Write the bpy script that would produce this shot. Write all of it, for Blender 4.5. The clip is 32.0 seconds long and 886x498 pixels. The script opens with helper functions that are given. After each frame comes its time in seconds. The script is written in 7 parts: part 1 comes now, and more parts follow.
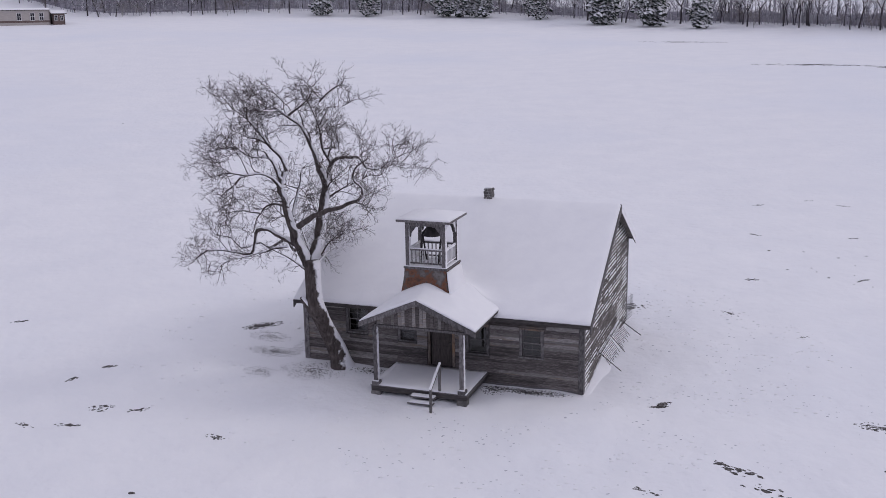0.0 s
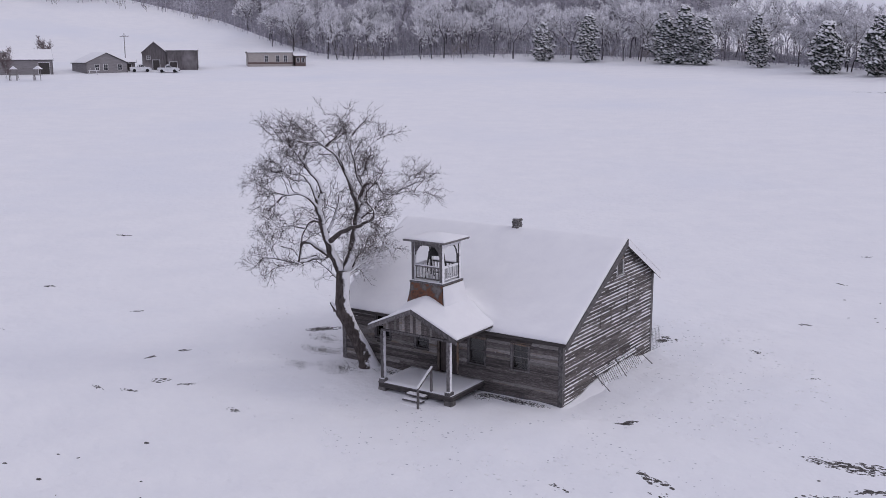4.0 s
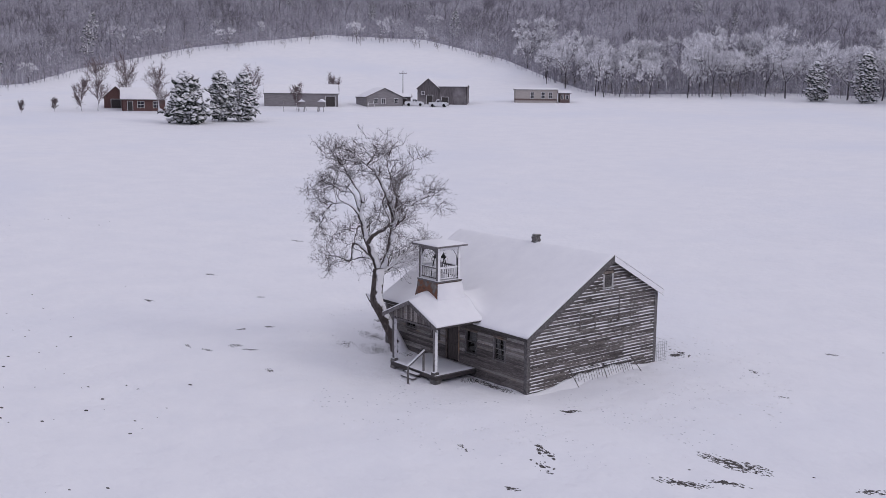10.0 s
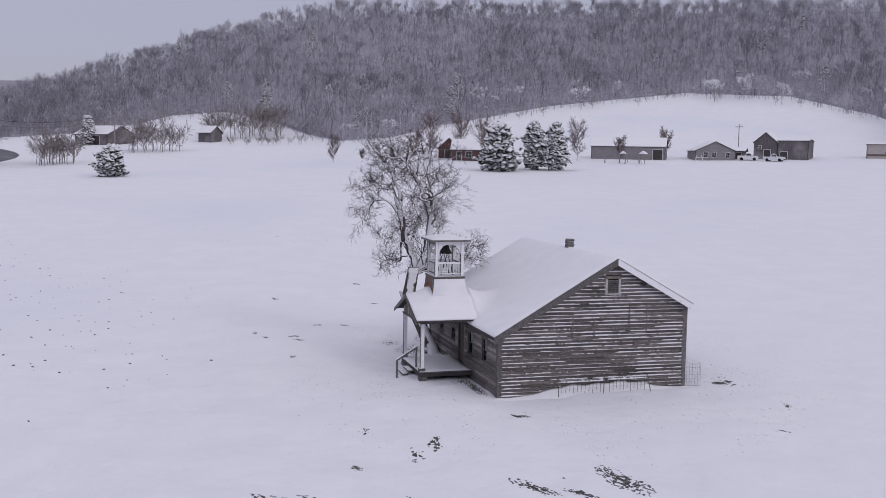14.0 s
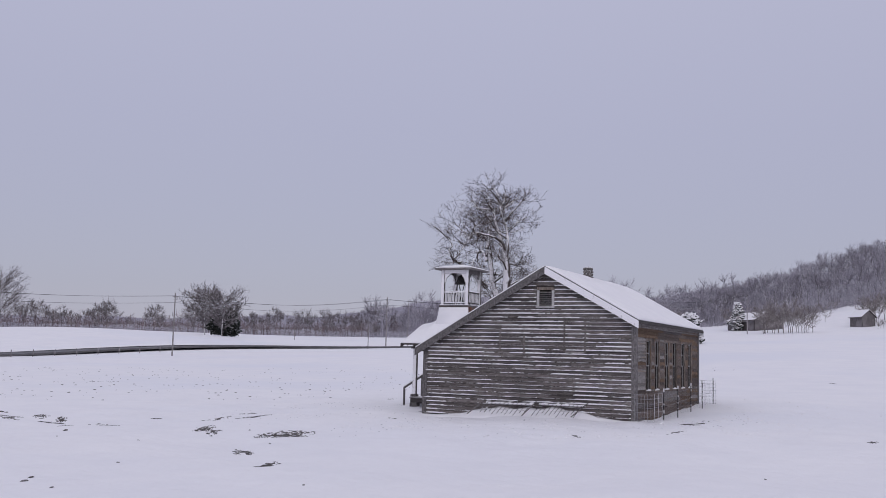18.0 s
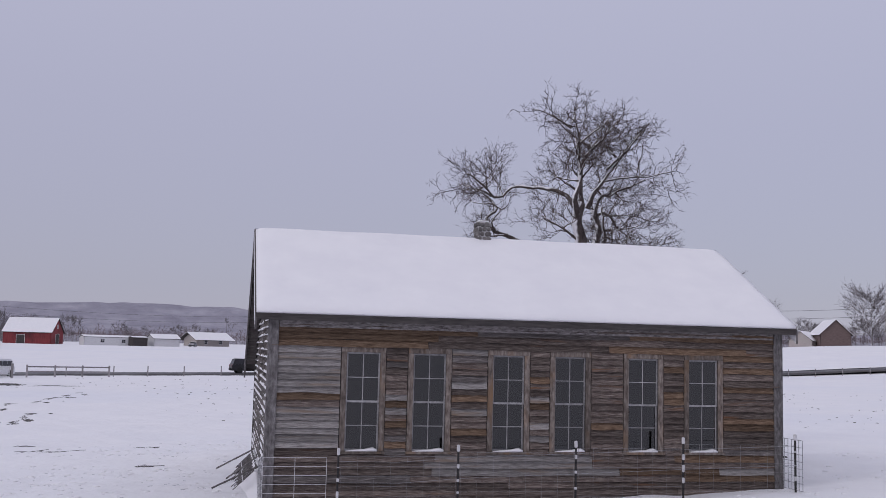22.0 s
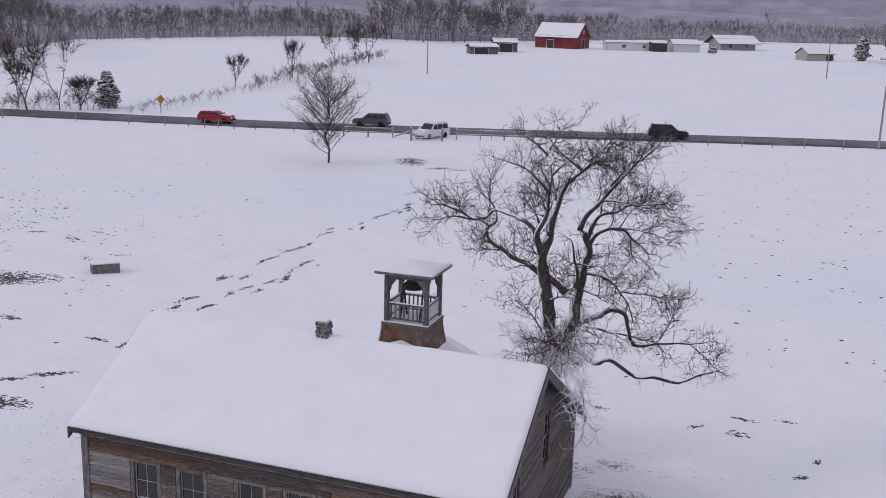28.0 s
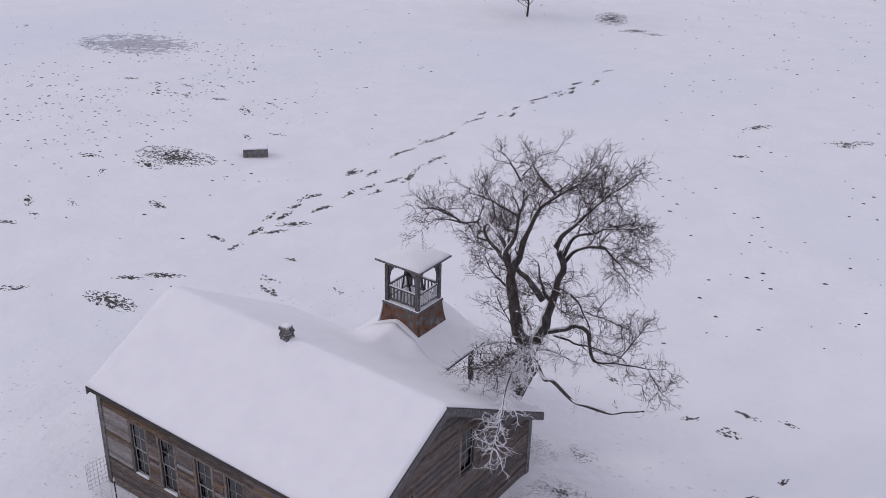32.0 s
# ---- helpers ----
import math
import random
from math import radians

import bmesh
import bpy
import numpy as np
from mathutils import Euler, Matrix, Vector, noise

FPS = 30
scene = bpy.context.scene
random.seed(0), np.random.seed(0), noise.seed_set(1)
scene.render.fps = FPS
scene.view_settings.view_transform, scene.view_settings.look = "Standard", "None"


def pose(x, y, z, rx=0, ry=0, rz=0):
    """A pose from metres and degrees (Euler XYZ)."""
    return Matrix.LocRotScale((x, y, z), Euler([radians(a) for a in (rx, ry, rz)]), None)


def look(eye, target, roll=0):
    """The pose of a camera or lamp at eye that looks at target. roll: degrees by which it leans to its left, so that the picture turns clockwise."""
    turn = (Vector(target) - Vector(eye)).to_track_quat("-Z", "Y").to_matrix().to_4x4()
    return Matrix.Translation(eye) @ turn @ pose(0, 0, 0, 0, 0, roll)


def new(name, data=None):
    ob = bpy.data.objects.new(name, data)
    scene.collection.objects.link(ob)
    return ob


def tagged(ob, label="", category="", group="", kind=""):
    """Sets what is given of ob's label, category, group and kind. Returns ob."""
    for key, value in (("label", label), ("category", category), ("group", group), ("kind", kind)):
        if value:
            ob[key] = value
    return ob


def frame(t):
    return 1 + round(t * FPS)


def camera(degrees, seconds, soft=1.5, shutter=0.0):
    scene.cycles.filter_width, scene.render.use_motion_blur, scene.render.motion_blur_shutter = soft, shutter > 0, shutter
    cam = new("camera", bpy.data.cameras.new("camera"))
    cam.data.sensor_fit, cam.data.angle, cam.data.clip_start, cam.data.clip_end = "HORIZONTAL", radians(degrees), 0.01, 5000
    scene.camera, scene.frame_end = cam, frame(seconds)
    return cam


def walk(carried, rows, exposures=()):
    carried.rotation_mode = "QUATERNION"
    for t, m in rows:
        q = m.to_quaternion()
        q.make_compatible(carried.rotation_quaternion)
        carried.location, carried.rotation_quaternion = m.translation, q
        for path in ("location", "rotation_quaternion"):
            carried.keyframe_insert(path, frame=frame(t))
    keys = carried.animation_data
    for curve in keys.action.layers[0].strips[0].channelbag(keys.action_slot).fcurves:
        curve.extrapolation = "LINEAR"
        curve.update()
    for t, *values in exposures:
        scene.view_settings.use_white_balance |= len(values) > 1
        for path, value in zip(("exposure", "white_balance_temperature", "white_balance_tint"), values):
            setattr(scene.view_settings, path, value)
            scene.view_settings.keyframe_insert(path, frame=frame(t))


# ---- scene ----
cam = camera(47.3, 32.0, 0.6)
METRES, EYE, TILT, LEAN, TURN = 156.0, 14.04, 0.0, 0.0, 0.0
ROWS = [
    (0.0, 0.0, 0.0, 0.0, -0.2, -13.34, 0.83),
    (0.5, 0.0075, -0.0017, -0.0002, 1.7, -13.02, 0.76),
    (1.0, 0.015, -0.0051, -0.0005, 3.55, -12.64, 0.71),
    (1.5, 0.0228, -0.009, -0.0006, 5.42, -12.3, 0.59),
    (2.0, 0.0305, -0.0127, -0.0008, 7.2, -11.89, 0.5),
    (2.5, 0.038, -0.016, -0.0006, 8.92, -11.59, 0.38),
    (3.0, 0.0459, -0.0191, -0.0002, 10.62, -11.28, 0.33),
    (3.5, 0.0538, -0.022, 0.0002, 12.31, -11.03, 0.27),
    (5.5, 0.0867, -0.0327, 0.0008, 18.66, -10.04, 0.02),
    (6.0, 0.0949, -0.0344, 0.0009, 20.17, -9.87, -0.05),
    (6.5, 0.1031, -0.036, 0.0009, 21.64, -9.66, -0.12),
    (7.0, 0.1116, -0.0374, 0.0009, 23.13, -9.47, -0.17),
    (7.5, 0.12, -0.0386, 0.0009, 24.59, -9.27, -0.22),
    (8.0, 0.1284, -0.0395, 0.0011, 25.99, -9.14, -0.29),
    (8.5, 0.1368, -0.0402, 0.0009, 27.4, -9.01, -0.33),
    (9.0, 0.1453, -0.0408, 0.0006, 28.78, -8.86, -0.38),
    (9.5, 0.1533, -0.0402, -0.0, 30.16, -8.76, -0.41),
    (10.0, 0.1604, -0.0381, 0.0001, 31.55, -8.75, -0.49),
    (10.5, 0.1665, -0.0343, 0.0003, 32.92, -8.82, -0.54),
    (11.0, 0.172, -0.0298, 0.0001, 34.25, -8.84, -0.53),
    (11.5, 0.1773, -0.0254, -0.0003, 35.56, -8.82, -0.55),
    (12.0, 0.1829, -0.0214, -0.0009, 36.84, -8.79, -0.59),
    (12.5, 0.188, -0.0165, -0.0019, 38.15, -8.62, -0.57),
    (13.0, 0.2062, -0.0003, -0.0052, 42.73, -7.97, -0.67),
    (13.5, 0.2264, 0.0219, -0.0128, 48.43, -6.74, -0.81),
    (14.0, 0.2438, 0.0459, -0.0209, 54.05, -5.27, -1.0),
    (14.5, 0.2577, 0.069, -0.0293, 58.9, -3.6, -1.31),
    (15.0, 0.2695, 0.0927, -0.0378, 63.76, -1.84, -1.45),
    (15.5, 0.2796, 0.1165, -0.0463, 68.89, 0.04, -1.68),
    (17.5, 0.2988, 0.222, -0.072, 90.2, 6.09, -1.52),
    (18.0, 0.3003, 0.2524, -0.0719, 95.93, 6.04, -1.54),
    (18.5, 0.297, 0.2821, -0.0736, 101.59, 5.89, -1.29),
    (19.0, 0.2895, 0.3128, -0.0735, 107.56, 5.78, -1.3),
    (19.5, 0.2678, 0.3367, -0.0726, 113.33, 5.68, -1.4),
    (20.0, 0.2367, 0.3564, -0.0717, 119.51, 5.75, -1.25),
    (20.5, 0.2041, 0.3716, -0.0708, 125.95, 5.77, -1.36),
    (21.0, 0.1699, 0.3836, -0.0692, 132.96, 5.73, -1.36),
    (21.5, 0.1352, 0.3911, -0.0686, 140.33, 5.88, -1.36),
    (22.0, 0.1009, 0.394, -0.0663, 147.99, 5.78, -1.38),
    (22.5, 0.0751, 0.4072, -0.0571, 155.87, 3.61, -1.49),
    (23.0, 0.066, 0.4119, -0.0519, 158.74, 2.26, -1.46),
    (23.5, 0.0597, 0.4148, -0.0475, 160.7, 1.17, -1.53),
    (24.0, 0.053, 0.4174, -0.0427, 162.71, -0.07, -1.56),
    (24.5, 0.046, 0.4198, -0.0374, 164.76, -1.45, -1.6),
    (25.0, 0.039, 0.422, -0.0318, 166.81, -2.94, -1.61),
    (25.5, 0.0319, 0.4238, -0.0259, 168.88, -4.62, -1.61),
    (27.5, 0.0025, 0.4297, 0.0004, 177.31, -11.71, -1.66),
    (28.0, -0.0049, 0.43, 0.007, 179.42, -13.42, -1.64),
    (28.5, -0.0123, 0.4303, 0.0135, 181.51, -15.11, -1.58),
    (29.0, -0.0196, 0.4301, 0.02, 183.56, -16.77, -1.51),
    (29.5, -0.027, 0.4296, 0.0262, 185.63, -18.38, -1.46),
    (30.0, -0.0343, 0.4289, 0.0326, 187.68, -19.99, -1.41),
    (30.5, -0.0418, 0.428, 0.0388, 189.77, -21.56, -1.38),
    (31.0, -0.049, 0.4266, 0.0449, 191.82, -23.09, -1.33),
    (31.5, -0.0564, 0.4249, 0.051, 193.92, -24.56, -1.29),
    (32.0, -0.0636, 0.4231, 0.0571, 195.98, -26.05, -1.25),
]
walk(cam, [(t, pose(0, 0, EYE, TILT, LEAN, TURN) @ pose(METRES * x, METRES * y, METRES * z, 90 + pitch, roll, yaw)) for t, x, y, z, yaw, pitch, roll in ROWS])

# ---- light ----
world = bpy.data.worlds.new("overcast")
scene.world = world
world.use_nodes = True
wn, wl = world.node_tree.nodes, world.node_tree.links
sky = wn.new("ShaderNodeTexSky")
sky.sky_type, sky.sun_disc, sky.sun_elevation, sky.sun_rotation = "NISHITA", False, radians(30), radians(80)
wco, wsep, wramp, wadd, wsc = wn.new("ShaderNodeTexCoord"), wn.new("ShaderNodeSeparateXYZ"), wn.new("ShaderNodeValToRGB"), wn.new("ShaderNodeMixRGB"), wn.new("ShaderNodeMixRGB")
wl.new(wco.outputs["Generated"], wsep.inputs[0])
wl.new(wsep.outputs["Z"], wramp.inputs[0])
el = wramp.color_ramp.elements
el[0].position, el[0].color = 0.0, (0.358, 0.352, 0.452, 1)
el[1].position, el[1].color = 1.0, (0.73, 0.72, 0.82, 1)
for pos, col in ((0.06, (0.35, 0.345, 0.447, 1)), (0.22, (0.39, 0.386, 0.508, 1)), (0.42, (0.455, 0.455, 0.585, 1))):
    e = el.new(pos)
    e.color = col
wsc.blend_type, wadd.blend_type = "MULTIPLY", "ADD"
wsc.inputs[0].default_value, wadd.inputs[0].default_value = 1.0, 1.0
wl.new(sky.outputs[0], wsc.inputs[1])
wsc.inputs[2].default_value = (0.012, 0.012, 0.012, 1)
wl.new(wramp.outputs[0], wadd.inputs[1])
wl.new(wsc.outputs[0], wadd.inputs[2])
wl.new(wadd.outputs[0], wn["Background"].inputs[0])
wn["Background"].inputs[1].default_value = 1.0
sun = new("sun", bpy.data.lights.new("sun", "SUN"))
sun.data.energy, sun.data.angle, sun.data.color = 0.5, radians(14), (1.0, 0.955, 0.92)
sun.matrix_basis = look((80, 12, 52), (0, 0, 0))

# ---- materials ----
SNOW = (0.82, 0.81, 0.84, 1)


def noise_mat(name, stops, scale=4.0, stretch=(1, 1, 1), rough=0.8, bump=0.2, bump_scale=None, vary=0.0, island=0.0, snow=None, metal=0.0, stain=None, detail=6.0, depth=0.02):
    """A surface of one noise's colours: stops (position, colour); stain (colour, scale, low, high) a broader second layer;
    snow (direction, low, high) settled on faces turned that way; vary and island shift the tone from piece to piece."""
    m = bpy.data.materials.new(name)
    m.use_nodes = True
    nt = m.node_tree
    bsdf = nt.nodes["Principled BSDF"]

    def node(kind, **inputs):
        n = nt.nodes.new("ShaderNode" + kind)
        for k, v in inputs.items():
            n.inputs[k].default_value = v
        return n

    co, mp = node("TexCoord"), node("Mapping")
    nt.links.new(co.outputs["Object"], mp.inputs["Vector"])
    mp.inputs["Scale"].default_value = stretch
    tone = None
    if vary:
        info = node("ObjectInfo")
        shift = node("Combine" + "XYZ")
        mul = node("Math")
        mul.operation, mul.inputs[1].default_value = "MULTIPLY", 37.0
        nt.links.new(info.outputs["Random"], mul.inputs[0])
        nt.links.new(mul.outputs[0], shift.inputs["X"])
        nt.links.new(mul.outputs[0], shift.inputs["Z"])
        nt.links.new(shift.outputs[0], mp.inputs["Location"])
        tone = info.outputs["Random"]
    if island:
        geo = node("NewGeometry")
        tone = geo.outputs["Random Per Island"]
    tex = node("TexNoise", Scale=scale, Detail=detail, Roughness=0.6)
    nt.links.new(mp.outputs[0], tex.inputs["Vector"])
    ramp = node("ValToRGB")
    e = ramp.color_ramp.elements
    e[0].position, e[0].color = stops[0][0], (*stops[0][1], 1)
    e[1].position, e[1].color = stops[-1][0], (*stops[-1][1], 1)
    for pos, col in stops[1:-1]:
        e.new(pos).color = (*col, 1)
    nt.links.new(tex.outputs["Fac"], ramp.inputs[0])
    colour = ramp.outputs[0]
    if stain:
        t2, mr, mx = node("TexNoise", Scale=stain[1], Detail=4.0), node("MapRange"), node("MixRGB")
        nt.links.new((mp if vary else co).outputs["Vector" if vary else "Object"], t2.inputs["Vector"])
        nt.links.new(t2.outputs["Fac"], mr.inputs["Value"])
        mr.inputs["From Min"].default_value, mr.inputs["From Max"].default_value = stain[2], stain[3]
        nt.links.new(mr.outputs[0], mx.inputs[0])
        nt.links.new(colour, mx.inputs[1])
        mx.inputs[2].default_value = (*stain[0], 1)
        colour = mx.outputs[0]
    if tone is not None:
        mr, hsv = node("MapRange"), node("HueSaturation")
        amount = vary or island
        mr.inputs["To Min"].default_value, mr.inputs["To Max"].default_value = 1 - amount, 1 + amount
        nt.links.new(tone, mr.inputs["Value"])
        nt.links.new(mr.outputs[0], hsv.inputs["Value"])
        nt.links.new(colour, hsv.inputs["Color"])
        colour = hsv.outputs[0]
    if snow:
        g, dot, add, mr, mx, t3 = node("NewGeometry"), node("VectorMath"), node("Math"), node("MapRange"), node("MixRGB"), node("TexNoise", Scale=snow[3] if len(snow) > 3 else 5.0, Detail=3.0)
        dot.operation, add.operation = "DOT_PRODUCT", "MULTIPLY_ADD"
        dot.inputs[1].default_value = Vector(snow[0]).normalized()
        nt.links.new(g.outputs["Normal"], dot.inputs[0])
        nt.links.new(co.outputs["Object"], t3.inputs["Vector"])
        nt.links.new(t3.outputs["Fac"], add.inputs[0])
        add.inputs[1].default_value = 1.2
        nt.links.new(dot.outputs["Value"], add.inputs[2])
        nt.links.new(add.outputs[0], mr.inputs["Value"])
        mr.inputs["From Min"].default_value, mr.inputs["From Max"].default_value = snow[1] + 0.6, snow[2] + 0.6
        nt.links.new(mr.outputs[0], mx.inputs[0])
        nt.links.new(colour, mx.inputs[1])
        mx.inputs[2].default_value = SNOW
        colour = mx.outputs[0]
    nt.links.new(colour, bsdf.inputs["Base Color"])
    bsdf.inputs["Roughness"].default_value, bsdf.inputs["Metallic"].default_value = rough, metal
    bsdf.inputs["Specular IOR Level"].default_value = 0.25
    if bump:
        bp, tb = node("Bump", Strength=bump, Distance=depth), node("TexNoise", Scale=bump_scale or scale * 2, Detail=5.0)
        nt.links.new(mp.outputs[0], tb.inputs["Vector"])
        nt.links.new(tb.outputs["Fac"], bp.inputs["Height"])
        nt.links.new(bp.outputs[0], bsdf.inputs["Normal"])
    return m


def glass_mat(name, tint=(0.13, 0.132, 0.145)):
    m = bpy.data.materials.new(name)
    m.use_nodes = True
    nt = m.node_tree
    nt.nodes.remove(nt.nodes["Principled BSDF"])
    tr, gl, mx, fr = (nt.nodes.new("ShaderNode" + k) for k in ("BsdfTransparent", "BsdfGlossy", "MixShader", "Fresnel"))
    tr.inputs[0].default_value = (*tint, 1)
    gl.inputs["Roughness"].default_value = 0.04
    fr.inputs[0].default_value = 1.8
    nt.links.new(fr.outputs[0], mx.inputs[0])
    nt.links.new(tr.outputs[0], mx.inputs[1])
    nt.links.new(gl.outputs[0], mx.inputs[2])
    nt.links.new(mx.outputs[0], nt.nodes["Material Output"].inputs[0])
    return m


M_GROUND = noise_mat("ground_snow", [(0.3, (0.79, 0.785, 0.82)), (0.7, (0.84, 0.83, 0.855))], 0.35, rough=0.7, bump=0.75, bump_scale=1.9, depth=0.12, stain=((0.755, 0.765, 0.825), 0.03, 0.5, 0.75))
M_SNOW = noise_mat("packed_snow", [(0.3, (0.80, 0.79, 0.82)), (0.7, (0.85, 0.84, 0.86))], 1.2, rough=0.7, bump=0.3, bump_scale=5.0)
M_SIDING = noise_mat("weathered_siding", [(0.3, (0.05, 0.043, 0.042)), (0.5, (0.138, 0.121, 0.117)), (0.7, (0.28, 0.256, 0.25))], 7, (0.7, 11, 11), 0.85, 0.8, 16, vary=0.3, stain=((0.075, 0.067, 0.065), 1.3, 0.5, 0.72))
M_SIDING_WARM = noise_mat("rusty_siding", [(0.3, (0.036, 0.026, 0.023)), (0.5, (0.135, 0.106, 0.094)), (0.72, (0.30, 0.255, 0.228))], 7, (0.7, 11, 11), 0.85, 0.9, 16, vary=0.38, stain=((0.22, 0.10, 0.042), 0.8, 0.62, 0.8))
M_SIDING_ORANGE = noise_mat("bare_orange_siding", [(0.3, (0.045, 0.026, 0.018)), (0.5, (0.155, 0.102, 0.068)), (0.72, (0.30, 0.212, 0.15))], 7, (0.7, 11, 11), 0.85, 0.9, 16, vary=0.4)
M_SIDING_PALE = noise_mat("pale_siding", [(0.3, (0.11, 0.10, 0.096)), (0.5, (0.27, 0.25, 0.243)), (0.72, (0.42, 0.40, 0.39))], 7, (0.7, 11, 11), 0.85, 0.8, 16, vary=0.3, stain=((0.26, 0.19, 0.14), 1.0, 0.55, 0.75))
M_SHEATH = noise_mat("dark_sheathing", [(0.3, (0.04, 0.036, 0.036)), (0.7, (0.09, 0.08, 0.078))], 3, (1, 1, 6))
M_TRIM = noise_mat("grey_trim", [(0.3, (0.06, 0.054, 0.055)), (0.5, (0.13, 0.121, 0.122)), (0.72, (0.23, 0.217, 0.22))], 6, (3, 3, 1.2), 0.85, 0.35, 20, vary=0.25)
M_TRIM_SNOWY = noise_mat("windblown_trim", [(0.3, (0.06, 0.054, 0.055)), (0.5, (0.13, 0.121, 0.122)), (0.72, (0.23, 0.217, 0.22))], 6, (3, 3, 1.2), 0.85, 0.35, 20, vary=0.25, snow=((0.94, -0.34, 0.1), 0.55, 0.85, 6.0))
M_CASING = noise_mat("window_casing", [(0.3, (0.07, 0.054, 0.046)), (0.5, (0.155, 0.128, 0.112)), (0.72, (0.27, 0.235, 0.21))], 6, (3, 3, 1), 0.85, 0.35, 20, vary=0.3, stain=((0.24, 0.15, 0.09), 0.8, 0.55, 0.75))
M_SASH = noise_mat("faded_sash_paint", [(0.3, (0.20, 0.195, 0.20)), (0.7, (0.40, 0.39, 0.40))], 12, rough=0.7, bump=0.2, vary=0.2)
M_DOOR = noise_mat("brown_door", [(0.3, (0.045, 0.037, 0.035)), (0.6, (0.085, 0.071, 0.067)), (0.8, (0.15, 0.13, 0.124))], 5, (6, 6, 0.8), 0.7, 0.3)
M_RUST = noise_mat("rusted_sheet", [(0.32, (0.06, 0.045, 0.04)), (0.45, (0.18, 0.078, 0.045)), (0.52, (0.105, 0.088, 0.082)), (0.7, (0.23, 0.215, 0.21))], 2.6, rough=0.75, bump=0.25, detail=8)
M_IRON = noise_mat("cast_iron", [(0.3, (0.018, 0.017, 0.018)), (0.7, (0.05, 0.047, 0.047))], 9, rough=0.6, bump=0.2)
M_STONE = noise_mat("field_stone", [(0.3, (0.09, 0.085, 0.085)), (0.55, (0.17, 0.16, 0.155)), (0.8, (0.28, 0.26, 0.25))], 6, rough=0.9, bump=0.5, vary=0.35)
M_MORTAR = noise_mat("pale_mortar", [(0.3, (0.34, 0.33, 0.33)), (0.7, (0.55, 0.54, 0.54))], 8, rough=0.95, bump=0.4)
M_FRIEZE = noise_mat("pitted_frieze_board", [(0.3, (0.055, 0.047, 0.046)), (0.45, (0.19, 0.172, 0.17)), (0.7, (0.36, 0.335, 0.335))], 9, (1, 4, 4), 0.85, 0.6, 20)
# Dark tint keeps the room behind the panes from showing.
M_GLASS = glass_mat("window_glass")
# The unlit room's darkness is put into this lining colour.
M_INSIDE = noise_mat("plaster_painted_dim", [(0.3, (0.07, 0.066, 0.066)), (0.7, (0.12, 0.115, 0.115))], 2, rough=0.9, bump=0.1)
M_BARK = noise_mat("tree_bark", [(0.3, (0.035, 0.028, 0.026)), (0.55, (0.085, 0.07, 0.066)), (0.8, (0.16, 0.138, 0.13))], 9, (1, 1, 0.35), 0.95, 0.8, 14, snow=((0.6, -0.25, 0.5), 0.36, 0.56, 3.0))
M_TRUNK = noise_mat("old_trunk_bark", [(0.3, (0.035, 0.028, 0.026)), (0.55, (0.085, 0.07, 0.066)), (0.8, (0.16, 0.138, 0.13))], 9, (1, 1, 0.35), 0.95, 0.8, 14, snow=((0.6, -0.25, 0.5), 0.56, 0.74, 3.0))
M_TWIG = noise_mat("twig_bark", [(0.3, (0.04, 0.029, 0.029)), (0.7, (0.10, 0.078, 0.076))], 5, rough=0.95, bump=0, island=0.5, snow=((0.6, -0.2, 0.6), 0.82, 1.12, 2.0))
M_TWIG_SNOWY = noise_mat("snowy_twigs", [(0.3, (0.07, 0.055, 0.05)), (0.7, (0.16, 0.135, 0.13))], 5, rough=0.95, bump=0, island=0.4, snow=((0.2, 0.0, 0.8), -1.0, -0.5, 2.0))
M_TWIG_HALF = noise_mat("half_snowy_twigs", [(0.3, (0.05, 0.038, 0.036)), (0.7, (0.12, 0.098, 0.095))], 5, rough=0.95, bump=0, island=0.4, snow=((0.2, 0.0, 0.8), -0.1, 0.3, 2.0))
# Frosted twigs, paled and blued further: distance haze painted into the colour.
M_WOODS = noise_mat("frosted_woods_painted_haze", [(0.3, (0.215, 0.20, 0.232)), (0.5, (0.335, 0.318, 0.362)), (0.68, (0.60, 0.59, 0.645))], 0.045, rough=0.95, bump=0, island=0.4, detail=5)
M_FROST = noise_mat("snow_laden_twigs", [(0.3, (0.64, 0.625, 0.66)), (0.5, (0.82, 0.81, 0.84)), (0.7, (0.90, 0.89, 0.91))], 0.12, rough=0.95, bump=0, island=0.35, detail=4)
M_TIMBER = noise_mat("grey_timber", [(0.3, (0.10, 0.088, 0.096)), (0.7, (0.20, 0.183, 0.20))], 0.2, rough=0.95, bump=0, island=0.4, snow=((0.5, -0.2, 0.5), 0.55, 0.9, 0.5))
M_STEM = noise_mat("dark_stems", [(0.3, (0.045, 0.038, 0.042)), (0.7, (0.11, 0.098, 0.105))], 0.5, rough=0.95, bump=0, island=0.4, snow=((0.5, -0.2, 0.5), 0.75, 1.05, 0.8))
M_WOODS_DARK = noise_mat("bare_woods", [(0.3, (0.115, 0.10, 0.106)), (0.7, (0.23, 0.21, 0.22))], 0.1, rough=0.95, bump=0, island=0.4, snow=((0, 0, 1), 0.6, 0.95, 0.4))
M_NEEDLE = noise_mat("snowy_needles", [(0.3, (0.02, 0.028, 0.024)), (0.7, (0.055, 0.065, 0.055))], 2, rough=0.9, bump=0, island=0.4, snow=((0.2, -0.1, 0.9), -0.12, 0.16, 1.3))
